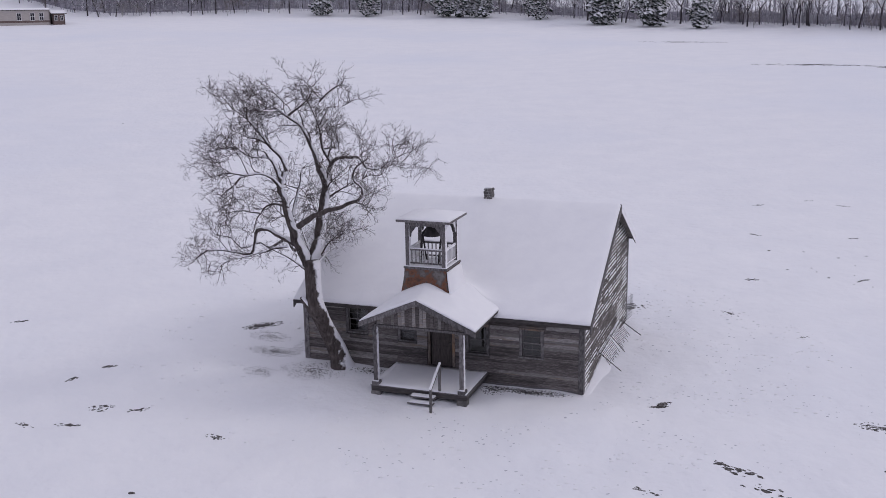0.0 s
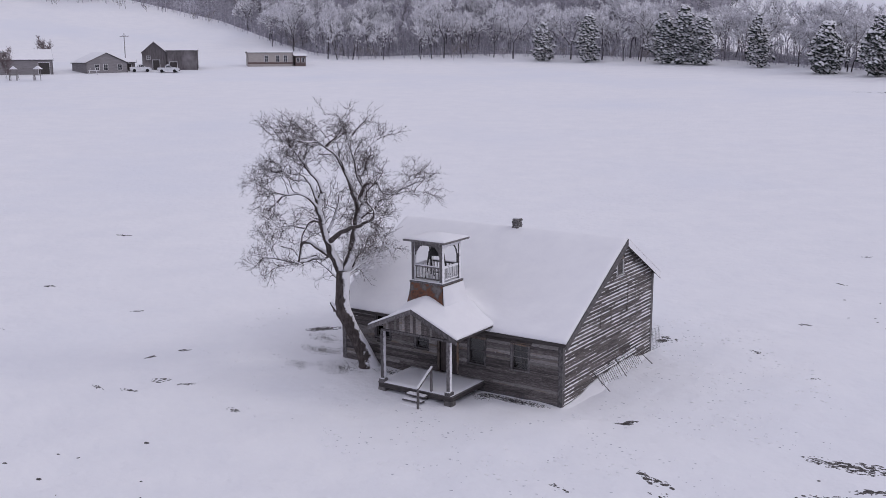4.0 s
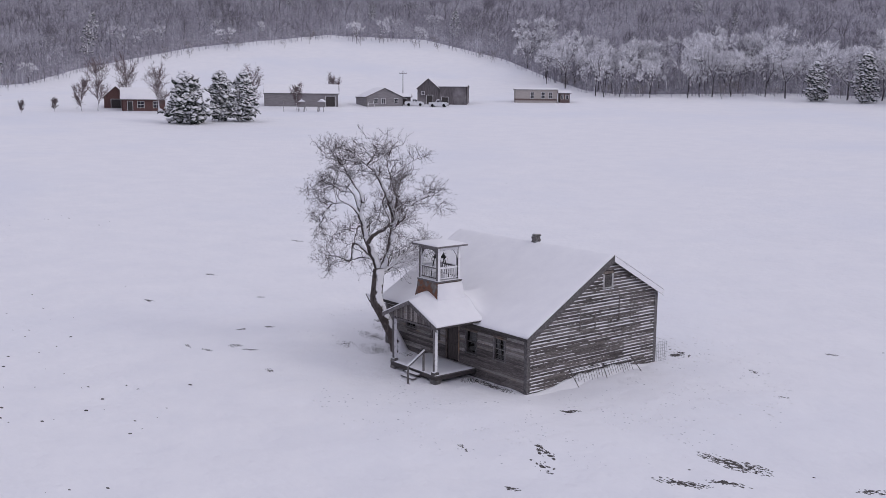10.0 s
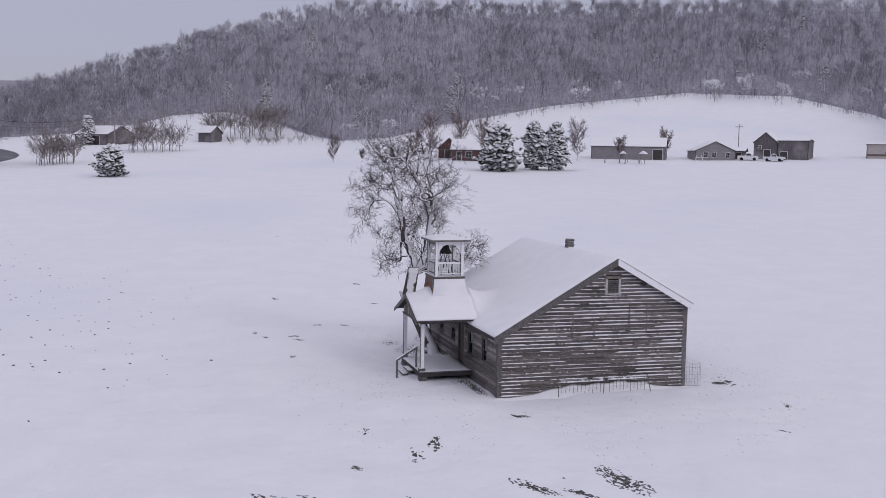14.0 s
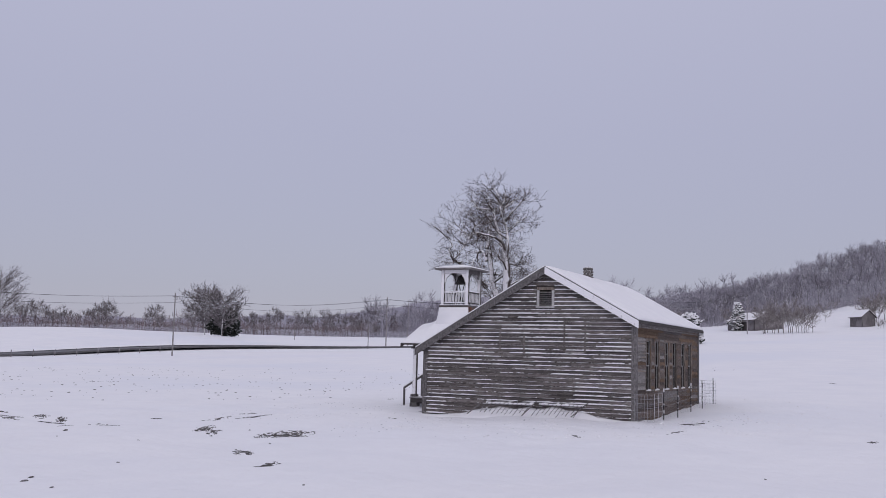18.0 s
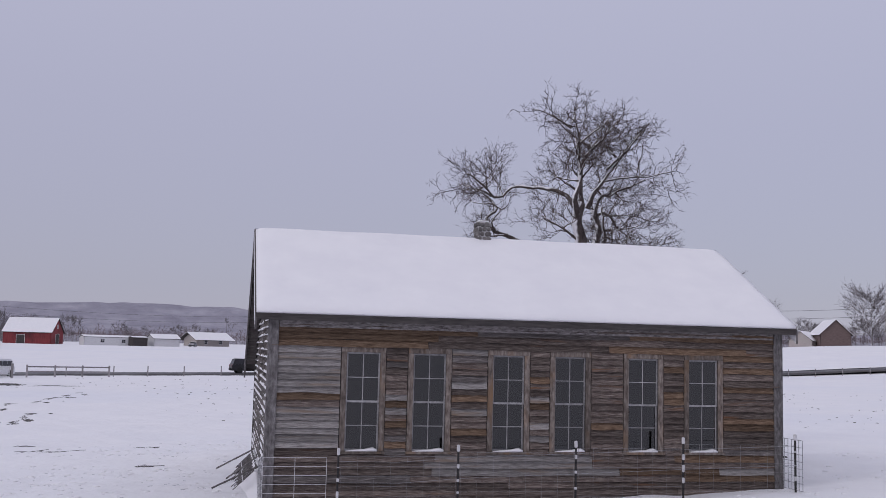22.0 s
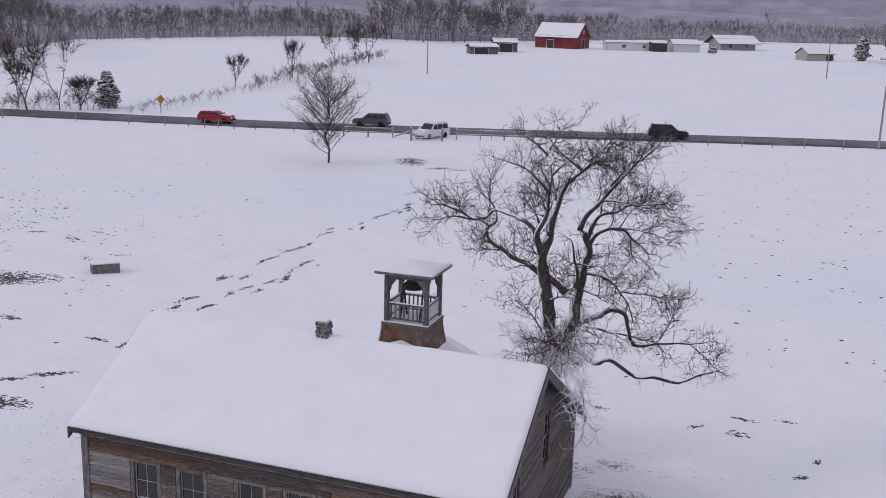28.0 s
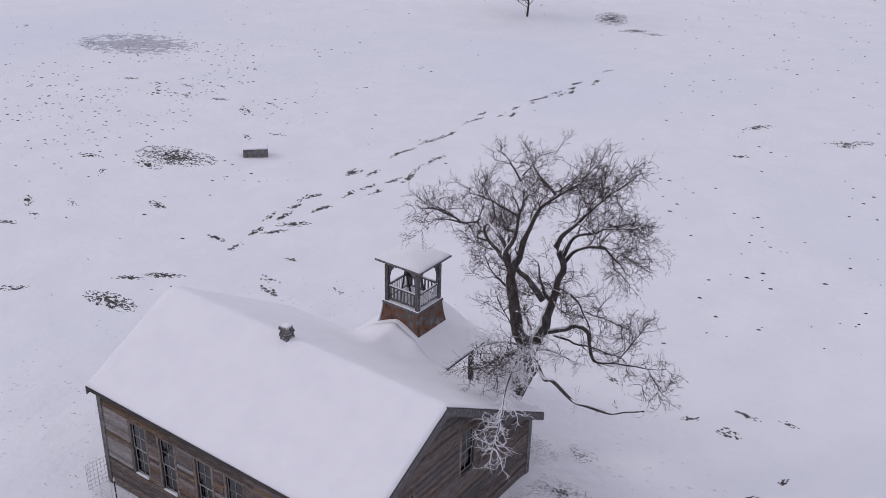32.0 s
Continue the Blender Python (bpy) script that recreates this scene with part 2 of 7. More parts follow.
M_NEEDLE_DARK = noise_mat("dark_needles", [(0.3, (0.02, 0.026, 0.023)), (0.7, (0.06, 0.066, 0.058))], 2, rough=0.9, bump=0, island=0.4, snow=((0, 0, 1), 0.75, 1.1, 0.9))
M_THICKET = noise_mat("frosted_thicket", [(0.32, (0.19, 0.178, 0.205)), (0.5, (0.30, 0.288, 0.33)), (0.68, (0.48, 0.47, 0.52))], 0.9, rough=1.0, bump=0.8, bump_scale=1.5, depth=0.5, detail=9)
M_BUSHY = noise_mat("reddish_twigs", [(0.3, (0.13, 0.098, 0.10)), (0.7, (0.27, 0.215, 0.22))], 0.5, rough=0.95, bump=0, island=0.5)
M_BRUSH = noise_mat("frosted_brush", [(0.3, (0.13, 0.11, 0.105)), (0.7, (0.40, 0.37, 0.37))], 0.5, rough=0.95, bump=0, island=0.5)
M_HEDGE = noise_mat("brown_hedge_twigs", [(0.3, (0.08, 0.066, 0.064)), (0.7, (0.22, 0.195, 0.195))], 0.5, rough=0.95, bump=0, island=0.5, snow=((0, 0, 1), 0.7, 1.0, 0.6))
M_GRASS = noise_mat("wet_turf", [(0.3, (0.035, 0.032, 0.031)), (0.55, (0.095, 0.086, 0.084)), (0.75, (0.26, 0.245, 0.245))], 7, rough=0.9, bump=0.5, detail=8)
M_SLUSH_DENT = noise_mat("grey_slush_and_dent_shade", [(0.3, (0.34, 0.34, 0.38)), (0.7, (0.56, 0.56, 0.60))], 2.5, rough=0.5, bump=0.3)
M_ROAD = noise_mat("wet_asphalt", [(0.3, (0.045, 0.043, 0.047)), (0.7, (0.095, 0.09, 0.097))], 1.5, rough=0.5, bump=0.15, stain=((0.16, 0.155, 0.165), 0.25, 0.5, 0.75))
M_POST = noise_mat("weathered_post", [(0.3, (0.17, 0.155, 0.155)), (0.7, (0.36, 0.34, 0.345))], 4, (2, 2, 0.5), 0.9, 0.3, vary=0.25)
M_WHITE = noise_mat("white_paint", [(0.3, (0.60, 0.59, 0.60)), (0.7, (0.74, 0.73, 0.74))], 2, rough=0.6, bump=0.1)
M_WIRE = noise_mat("galvanised_wire", [(0.3, (0.22, 0.22, 0.23)), (0.7, (0.42, 0.42, 0.44))], 8, rough=0.5, bump=0, metal=0.4)
M_FROSTWIRE = noise_mat("frosted_wire", [(0.3, (0.45, 0.44, 0.46)), (0.7, (0.72, 0.71, 0.73))], 8, rough=0.7, bump=0)
M_GREYWALL = noise_mat("grey_cladding", [(0.3, (0.20, 0.185, 0.195)), (0.7, (0.29, 0.275, 0.285))], 0.8, (1, 1, 8), 0.8, 0.15)
M_BARNGREY = noise_mat("old_barn_boards", [(0.3, (0.085, 0.075, 0.08)), (0.7, (0.19, 0.172, 0.178))], 2, (3, 3, 0.3), 0.9, 0.3, stain=((0.26, 0.24, 0.25), 0.3, 0.5, 0.7))
M_TAN = noise_mat("tan_panelling", [(0.3, (0.38, 0.34, 0.32)), (0.7, (0.47, 0.43, 0.41))], 1, (1, 1, 6), 0.7, 0.1)
M_BROWN = noise_mat("brown_panelling", [(0.3, (0.12, 0.085, 0.08)), (0.7, (0.19, 0.14, 0.13))], 1, (1, 1, 6), 0.7, 0.1)
M_BRICK = noise_mat("red_brick", [(0.3, (0.10, 0.058, 0.055)), (0.7, (0.18, 0.105, 0.097))], 3, (1, 1, 3), 0.9, 0.3)
M_REDBARN = noise_mat("red_barn_boards", [(0.3, (0.16, 0.028, 0.034)), (0.7, (0.28, 0.06, 0.066))], 2, (3, 3, 0.3), 0.8, 0.2, stain=((0.11, 0.03, 0.035), 0.25, 0.5, 0.7))
M_DARKGLASS = noise_mat("dark_pane", [(0.3, (0.025, 0.025, 0.03)), (0.7, (0.05, 0.05, 0.06))], 2, rough=0.15, bump=0)
M_TYRE = noise_mat("tyre_rubber", [(0.3, (0.012, 0.012, 0.013)), (0.7, (0.03, 0.03, 0.031))], 8, rough=0.85, bump=0.1)
M_RIM = noise_mat("alloy_rim", [(0.3, (0.3, 0.3, 0.31)), (0.7, (0.45, 0.45, 0.46))], 6, rough=0.35, bump=0, metal=0.8)
M_YELLOW = noise_mat("amber_sign_face", [(0.3, (0.55, 0.25, 0.02)), (0.7, (0.68, 0.33, 0.04))], 3, rough=0.5, bump=0)
M_LAMP_RED = noise_mat("red_lens", [(0.3, (0.2, 0.01, 0.01)), (0.7, (0.3, 0.02, 0.02))], 5, rough=0.2, bump=0)
M_LAMP_CLEAR = noise_mat("clear_lens", [(0.3, (0.6, 0.6, 0.62)), (0.7, (0.75, 0.75, 0.77))], 5, rough=0.15, bump=0)
# Distance haze is put into this pale lavender base colour.
M_FARHILL = noise_mat("ridge_painted_haze", [(0.3, (0.24, 0.23, 0.28)), (0.5, (0.31, 0.30, 0.355)), (0.7, (0.40, 0.385, 0.445))], 0.03, (1, 1, 2.5), 1.0, 0.6, 0.12, detail=12, depth=6.0)


# ---- mesh helpers ----
class Geo:
    """Collects the corners and faces of one mesh."""

    def __init__(s):
        s.v, s.f = [], []

    def face_strip(s, rings, closed=True, caps=True):
        base, n = len(s.v), len(rings[0])
        for r in rings:
            s.v.extend(r)
        for i in range(len(rings) - 1):
            a, b = base + i * n, base + (i + 1) * n
            for j in range(n if closed else n - 1):
                k = (j + 1) % n
                s.f.append((a + j, a + k, b + k, b + j))
        if caps and closed:
            s.f.append(tuple(base + j for j in reversed(range(n))))
            s.f.append(tuple(base + (len(rings) - 1) * n + j for j in range(n)))
        return s

    def box(s, x0, x1, y0, y1, z0, z1, c=0.0):
        """A block; c chamfers its upright and level edges."""
        if not c:
            return s.face_strip([[(x0, y0, z), (x1, y0, z), (x1, y1, z), (x0, y1, z)] for z in (z0, z1)])

        def ring(i, z):
            a, b, p, q = x0 + i, x1 - i, y0 + i, y1 - i
            return [(a + c, p, z), (b - c, p, z), (b, p + c, z), (b, q - c, z), (b - c, q, z), (a + c, q, z), (a, q - c, z), (a, p + c, z)]
        return s.face_strip([ring(c, z0), ring(0, z0 + c), ring(0, z1 - c), ring(c, z1)])

    def prism(s, poly, vec):
        vec = Vector(vec)
        a = [tuple(Vector(p)) for p in poly]
        b = [tuple(Vector(p) + vec) for p in poly]
        return s.face_strip([a, b])

    def tube(s, pts, radii, n=6):
        pts = [Vector(p) for p in pts]
        side, rings = None, []
        for i, p in enumerate(pts):
            d = (pts[min(i + 1, len(pts) - 1)] - pts[max(i - 1, 0)]).normalized()
            if side is None:
                side = d.orthogonal().normalized()
            side = (side - d * side.dot(d)).normalized()
            up = d.cross(side)
            r = radii[i] if hasattr(radii, "__len__") else radii
            rings.append([tuple(p + (side * math.cos(2 * math.pi * k / n) + up * math.sin(2 * math.pi * k / n)) * r) for k in range(n)])
        return s.face_strip(rings)

    def lathe(s, profile, n=16, centre=(0, 0, 0)):
        cx, cy, cz = centre
        return s.face_strip([[(cx + r * math.cos(2 * math.pi * k / n), cy + r * math.sin(2 * math.pi * k / n), cz + z) for k in range(n)] for r, z in profile])

    def mesh(s, name, smooth=False):
        me = bpy.data.meshes.new(name)
        me.from_pydata(s.v, [], s.f)
        if smooth:
            me.shade_smooth()
        me.update()
        return me


def part(name, g, mat, parent, label="", m=None, smooth=False, kind=""):
    me = g.mesh(name, smooth) if isinstance(g, Geo) else g
    if not me.materials:
        me.materials.append(mat)
    ob = new(name, me)
    ob.parent = parent
    if m is not None:
        ob.matrix_basis = m
    return tagged(ob, label, kind=kind)


def thing(name, label, category, m=None, group="", kind=""):
    ob = new(name)
    ob.empty_display_size = 0.3
    if m is not None:
        ob.matrix_basis = m
    return tagged(ob, label, category, group, kind)


def solid(name, g, mat, label, category, m=None, group="", kind="", smooth=False):
    me = g.mesh(name, smooth) if isinstance(g, Geo) else g
    if not me.materials:
        me.materials.append(mat)
    ob = new(name, me)
    if m is not None:
        ob.matrix_basis = m
    return tagged(ob, label, category, group, kind)


def tri_mesh(name, verts, tris):
    me = bpy.data.meshes.new(name)
    me.vertices.add(len(verts))
    me.vertices.foreach_set("co", np.ascontiguousarray(verts, dtype=np.float32).ravel())
    me.loops.add(tris.size)
    me.loops.foreach_set("vertex_index", np.ascontiguousarray(tris, dtype=np.int32).ravel())
    me.polygons.add(len(tris))
    me.polygons.foreach_set("loop_start", np.arange(0, tris.size, 3, dtype=np.int32))
    me.update(calc_edges=True)
    return me


# ---- terrain ----
def sstep(a, b, x):
    t = np.clip((x - a) / (b - a), 0, 1)
    return t * t * (3 - 2 * t)


def soft(x, s):
    return s * np.logaddexp(0, x / s)


def ground_z(x, y):
    """Height of the snow: a level meadow that rises to the north, a rounded rise to the south-west, a wooded hill."""
    dx, dy = np.asarray(x, float) - 8, np.asarray(y, float) - 25
    r, az = np.hypot(dx, dy), np.degrees(np.arctan2(dy, dx)) % 360
    north = sstep(20, 70, az) * (1 - sstep(150, 215, az))
    h = 0.2 + (0.012 + 0.045 * north) * soft(r - 30 - 40 * (1 - north), 14)
    hill = sstep(30, 80, az) * (1 - sstep(147, 174, az))
    h = h + hill * (0.24 * soft(r - 277, 18) - 0.24 * soft(r - 524, 25))
    h = h + 5.0 * np.exp(-((az - 208) / 15) ** 2) * sstep(122, 200, r)
    h = h - 0.75 * sstep(-5, 65, -dy - 20) * (1 - sstep(95, 165, -dy)) * sstep(-58, 22, dx)
    return h + 0.36 * np.exp(-((dx + 13) ** 2 + (dy - 21) ** 2) / 130)


def stand(x, y, turn=0.0, sink=0.0):
    return pose(x, y, float(ground_z(x, y)) - sink, 0, 0, turn)


def ground_mesh():
    k = np.linspace(-1, 1, 381)
    s = np.sign(k) * (55 * np.abs(k) + 2950 * np.abs(k) ** 5.2)
    X, Y = np.meshgrid(4 + s, 30 + s, indexing="ij")
    Z = ground_z(X, Y)
    near = np.exp(-((X - 4) ** 2 + (Y - 30) ** 2) / 90 ** 2)
    rough = np.zeros_like(Z)
    rng = np.random.RandomState(5)
    for wave, amp in ((9.0, 0.05), (4.2, 0.035), (2.1, 0.02), (1.2, 0.012)):
        for _ in range(4):
            a, p = rng.uniform(0, 2 * math.pi, 2)
            rough += amp * 0.5 * np.sin((X * math.cos(a) + Y * math.sin(a)) * 2 * math.pi / wave + p + 1.5 * np.sin(X * 0.11 + p) + 1.5 * np.sin(Y * 0.13 - p))
    Z = Z + rough * near
    n = len(k)
    idx = np.arange(n * n).reshape(n, n)
    a, b, c, d = idx[:-1, :-1].ravel(), idx[1:, :-1].ravel(), idx[1:, 1:].ravel(), idx[:-1, 1:].ravel()
    me = tri_mesh("ground", np.stack([X.ravel(), Y.ravel(), Z.ravel()], 1), np.concatenate([np.stack([a, b, c], 1), np.stack([a, c, d], 1)]))
    me.shade_smooth()
    return me


solid("ground", ground_mesh(), M_GROUND, "snow-covered meadow rising to wooded hills", "snow field", kind="structure")


def smooth_line(pts, step=1.0):
    """A Catmull-Rom line through pts."""
    p = [Vector(q) for q in pts]
    p = [p[0] * 2 - p[1]] + p + [p[-1] * 2 - p[-2]]
    out = []
    for i in range(1, len(p) - 2):
        n = max(2, int((p[i + 1] - p[i]).length / step))
        for j in range(n):
            t = j / n
            out.append(0.5 * (2 * p[i] + (p[i + 1] - p[i - 1]) * t + (2 * p[i - 1] - 5 * p[i] + 4 * p[i + 1] - p[i + 2]) * t * t + (3 * p[i] - p[i - 1] - 3 * p[i + 1] + p[i + 2]) * t ** 3))
    out.append(p[-2])
    return out


ROAD = smooth_line([(420, -105, 0), (200, -84, 0), (53, -68.3, 0), (20, -64.2, 0), (0, -61, 0), (-14, -58.8, 0), (-34, -55.8, 0), (-55, -53.2, 0), (-100, -46, 0), (-137, -25, 0), (-163, 5, 0), (-181, 38, 0), (-200, 58, 0), (-235, 66, 0), (-290, 60, 0), (-370, 40, 0)], 4.0)


def ribbon(line, offsets):
    """A strip along a line on the ground, with cross offsets (sideways, above the ground)."""
    g, rings = Geo(), []
    for i, p in enumerate(line):
        d = (line[min(i + 1, len(line) - 1)] - line[max(i - 1, 0)]).normalized()
        side = Vector((-d.y, d.x, 0))
        top = max(float(ground_z(*(p + side * o[0]).xy)) for o in offsets)
        rings.append([tuple(Vector(((p + side * o).x, (p + side * o).y, top + h))) for o, h in offsets])
    return g.face_strip(rings, closed=False)


solid("road", ribbon(ROAD, [(-3.6, -0.15), (-3.1, 0.13), (0, 0.17), (3.1, 0.13), (3.6, -0.15)]), M_ROAD, "wet dark asphalt country road cleared of snow", "road", kind="structure")
solid("verge", ribbon(ROAD, [(3.0, 0.11), (3.5, 0.27), (4.3, 0.22), (5.2, -0.1)]), M_SNOW, "low bank of ploughed snow along the road", "snow bank", kind="structure", smooth=True)

# ---- schoolhouse ----
YAW = -20.0
HM = pose(4.93, 34.3, 0, 0, 0, YAW)
LEN, DEP, RIDGE_V, RIDGE_Z, EAVE_F, EAVE_B = 11.0, 8.85, 5.3, 6.38, 3.26, 4.41
rng = random.Random(11)


def roof_z(v):
    """Underside of the roof over the plan's depth."""
    return EAVE_F + (RIDGE_Z - EAVE_F) * v / RIDGE_V if v < RIDGE_V else EAVE_B + (RIDGE_Z - EAVE_B) * (DEP - v) / (DEP - RIDGE_V)


house = thing("schoolhouse", "abandoned one-room schoolhouse of weathered grey clapboard with snow-covered roof", "building", HM)


def wall_at(side):
    """Frame of a wall: s runs along it, y outwards negative, z up; and its length and roofline."""
    if side == "front":
        return pose(-LEN, 0, 0), LEN, lambda s: EAVE_F, 0.1
    if side == "back":
        return pose(0, DEP, 0, 0, 0, 180), LEN, lambda s: EAVE_B, 0.3
    if side == "right":
        return pose(0, 0, 0, 0, 0, 90), DEP, roof_z, 0.1
    return pose(-LEN, DEP, 0, 0, 0, -90), DEP, lambda s: roof_z(DEP - s), 0.4


WIN = {  # s from, s to, z from, z to of each opening
    "front": [(1.85, 2.55, 1.98, 2.95), (4.0, 4.55, 1.85, 2.38), (5.2, 6.08, 0.95, 2.98), (6.72, 7.42, 1.6, 2.65), (8.78, 9.48, 1.66, 2.68)],
    "back": [(a, a + 0.68, 1.68, 3.64) for a in (1.5, 2.86, 4.53, 5.87, 7.5, 8.88)],
    "right": [(4.98, 5.5, 4.88, 5.52)],
    "left": [(1.6, 2.35, 2.3, 4.0), (4.75, 5.45, 3.1, 4.6)],
}


def strips(length, top, holes, z0):
    """Upright slices of a wall round its openings: (s0, s1, low, high at s0, high at s1)."""
    cuts = sorted({0.0, length, *(h[0] for h in holes), *(h[1] for h in holes), *([RIDGE_V, DEP - RIDGE_V] if length == DEP else [])})
    for a, b in zip(cuts, cuts[1:]):
        low = z0
        for h in sorted((h for h in holes if h[0] < (a + b) / 2 < h[1]), key=lambda h: h[2]):
            yield a, b, low, h[2], h[2]
            low = h[3]
        yield a, b, low, top(a), top(b)


def clapboards(side):
    exposure = 0.157 if side == "right" else 0.134 if side == "back" else 0.13
    m, length, top, z0 = wall_at(side)
    holes = [(a - 0.12, b + 0.12, c - 0.12, d + 0.12) for a, b, c, d in WIN[side]]
    g = Geo()
    for a, b, low, ha, hb in strips(length, top, WIN[side], z0):
        g.prism([(a, 0.0, low), (b, 0.0, low), (b, 0.0, hb), (a, 0.0, ha)], (0, 0.12, 0))
    wall = part("wall", g, M_SHEATH, house, "%s wall of grey clapboards" % {"front": "front", "back": "long back", "right": "snow-streaked gable", "left": "leaf-bare gable"}[side], m)
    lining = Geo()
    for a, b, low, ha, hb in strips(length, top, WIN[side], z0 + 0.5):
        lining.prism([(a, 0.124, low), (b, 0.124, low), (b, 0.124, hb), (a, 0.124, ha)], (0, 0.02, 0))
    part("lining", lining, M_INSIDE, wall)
    ridges = Geo()
    row, z = 0, z0 + (0.18 if side == "front" else 0.1)
    while z < max(top(s * length / 40) for s in range(41)) - 0.05:
        mid = z + exposure * 0.6
        free = [s * length / 220 for s in range(221) if top(s * length / 220) > mid + 0.02]
        if not free:
            break
        spans = [(free[0], free[-1])]
        for a, b, c, d in holes:
            if c < mid < d:
                spans = [q for p, r in spans for q in ((p, min(r, a)), (max(p, b), r)) if q[1] - q[0] > 0.05]
        for p, r in spans:
            while r - p > 0.05:
                n = rng.uniform(1.4, 4.2) if r - p < 5 or rng.random() < 0.6 else rng.uniform(3, 5)
                e = r if r - p - n < 0.7 else p + n
                out, sag = rng.uniform(0.0, 0.014), rng.uniform(-0.022, 0.022) if side == "right" else rng.uniform(-0.012, 0.012)
                lift = rng.uniform(0.01, 0.03) if rng.random() < 0.1 else 0.0
                ln, prof = e - p - 0.006, [(0.0, -0.046 - out - lift), (exposure + 0.01, -0.009 - out * 0.5), (exposure + 0.01, -0.002), (0.0, -0.016)]
                bg = Geo()
                o = (0, 0)
                rings = []
                for k in range(6):
                    x, dz = ln * k / 5, sag * (0, 0.6, 1, 0.9, 0.5, 0.1)[k]
                    bite, warp = rng.uniform(-0.008, 0.008), rng.uniform(0.0, 0.008)
                    rings.append([(o[0] + x, y - (warp if h == 0 and y < -0.03 else 0.0), o[1] + h + dz + (bite if h == 0 else 0.0)) for h, y in prof])
                bg.face_strip(rings)
                if ln > 0:
                    if side == "left":
                        mat = M_SIDING_WARM if rng.random() < 0.45 else M_SIDING
                    elif side == "back":
                        pale = p < 1.3 and 1.7 < z < 3.7 and rng.random() < 0.9 or 2.9 < p < 6 and rng.random() < 0.08
                        mat = M_SIDING_PALE if pale or rng.random() < 0.05 else M_SIDING_ORANGE if (p > 7 and rng.random() < (0.45 if z > 3.0 else 0.2)) or (p < 1.4 and z > 3.7) or (5 < p < 6 and 2.2 < z < 3.2 and rng.random() < 0.5) or rng.random() < 0.05 else M_SIDING_WARM if rng.random() < (0.97 if p > 5 else 0.8) else M_SIDING
                    elif side == "front":
                        mat = M_SIDING_PALE if 4.6 < p < 5.1 and z > 1.3 or rng.random() < 0.3 else M_SIDING
                    else:
                        mat = M_SIDING
                    part("board", bg, mat, wall, m=pose(p, 0, z))
                if side in ("right", "front"):
                    streak(ridges, p, p + ln, z + exposure, out, side, row)
                p = e
        z += exposure
        row += 1
    if ridges.f:
        part("snow_streak", ridges, M_SNOW, wall, "wind-driven snow lodged along the board edges", kind="stuff", smooth=True)
    return wall


def streak(g, s0, s1, z, out, side, row):
    """Snow lodged on the ledge of a board: a line that swells, thins and breaks along its length."""
    rings, n = [], max(2, int((s1 - s0) / 0.045))
    for k in range(n + 2):
        x = s0 + (s1 - s0) * min(k, n) / n
        amount = 0.9 * noise.noise(Vector((x * 0.8, row * 0.45, 3.1))) + 0.6 * noise.noise(Vector((x * 3.1, row * 1.9, 8.0))) + 0.45 * noise.noise(Vector((x * 9.0, row * 2.7, 5.0)))
        bias = 0.72 if side == "right" else -0.72
        if side == "right" and 1.0 < x < 6.5 and z < 2.4:
            bias = 0.42
        thick = min(1.0, amount + bias) if k <= n else -1
        if thick > 0:
            h, d = 0.006 + 0.05 * thick ** 1.1, 0.016 + 0.036 * thick ** 0.8
            rings.append([(x, -0.012, z - 0.012), (x, -0.016 - out - d, z - 0.010), (x, -0.016 - out - d * 0.8, z + h * 0.5), (x, -0.012, z + h)])
        else:
            if len(rings) > 1:
                g.face_strip(rings)
            rings = []


walls = {side: clapboards(side) for side in ("front", "back", "right", "left")}


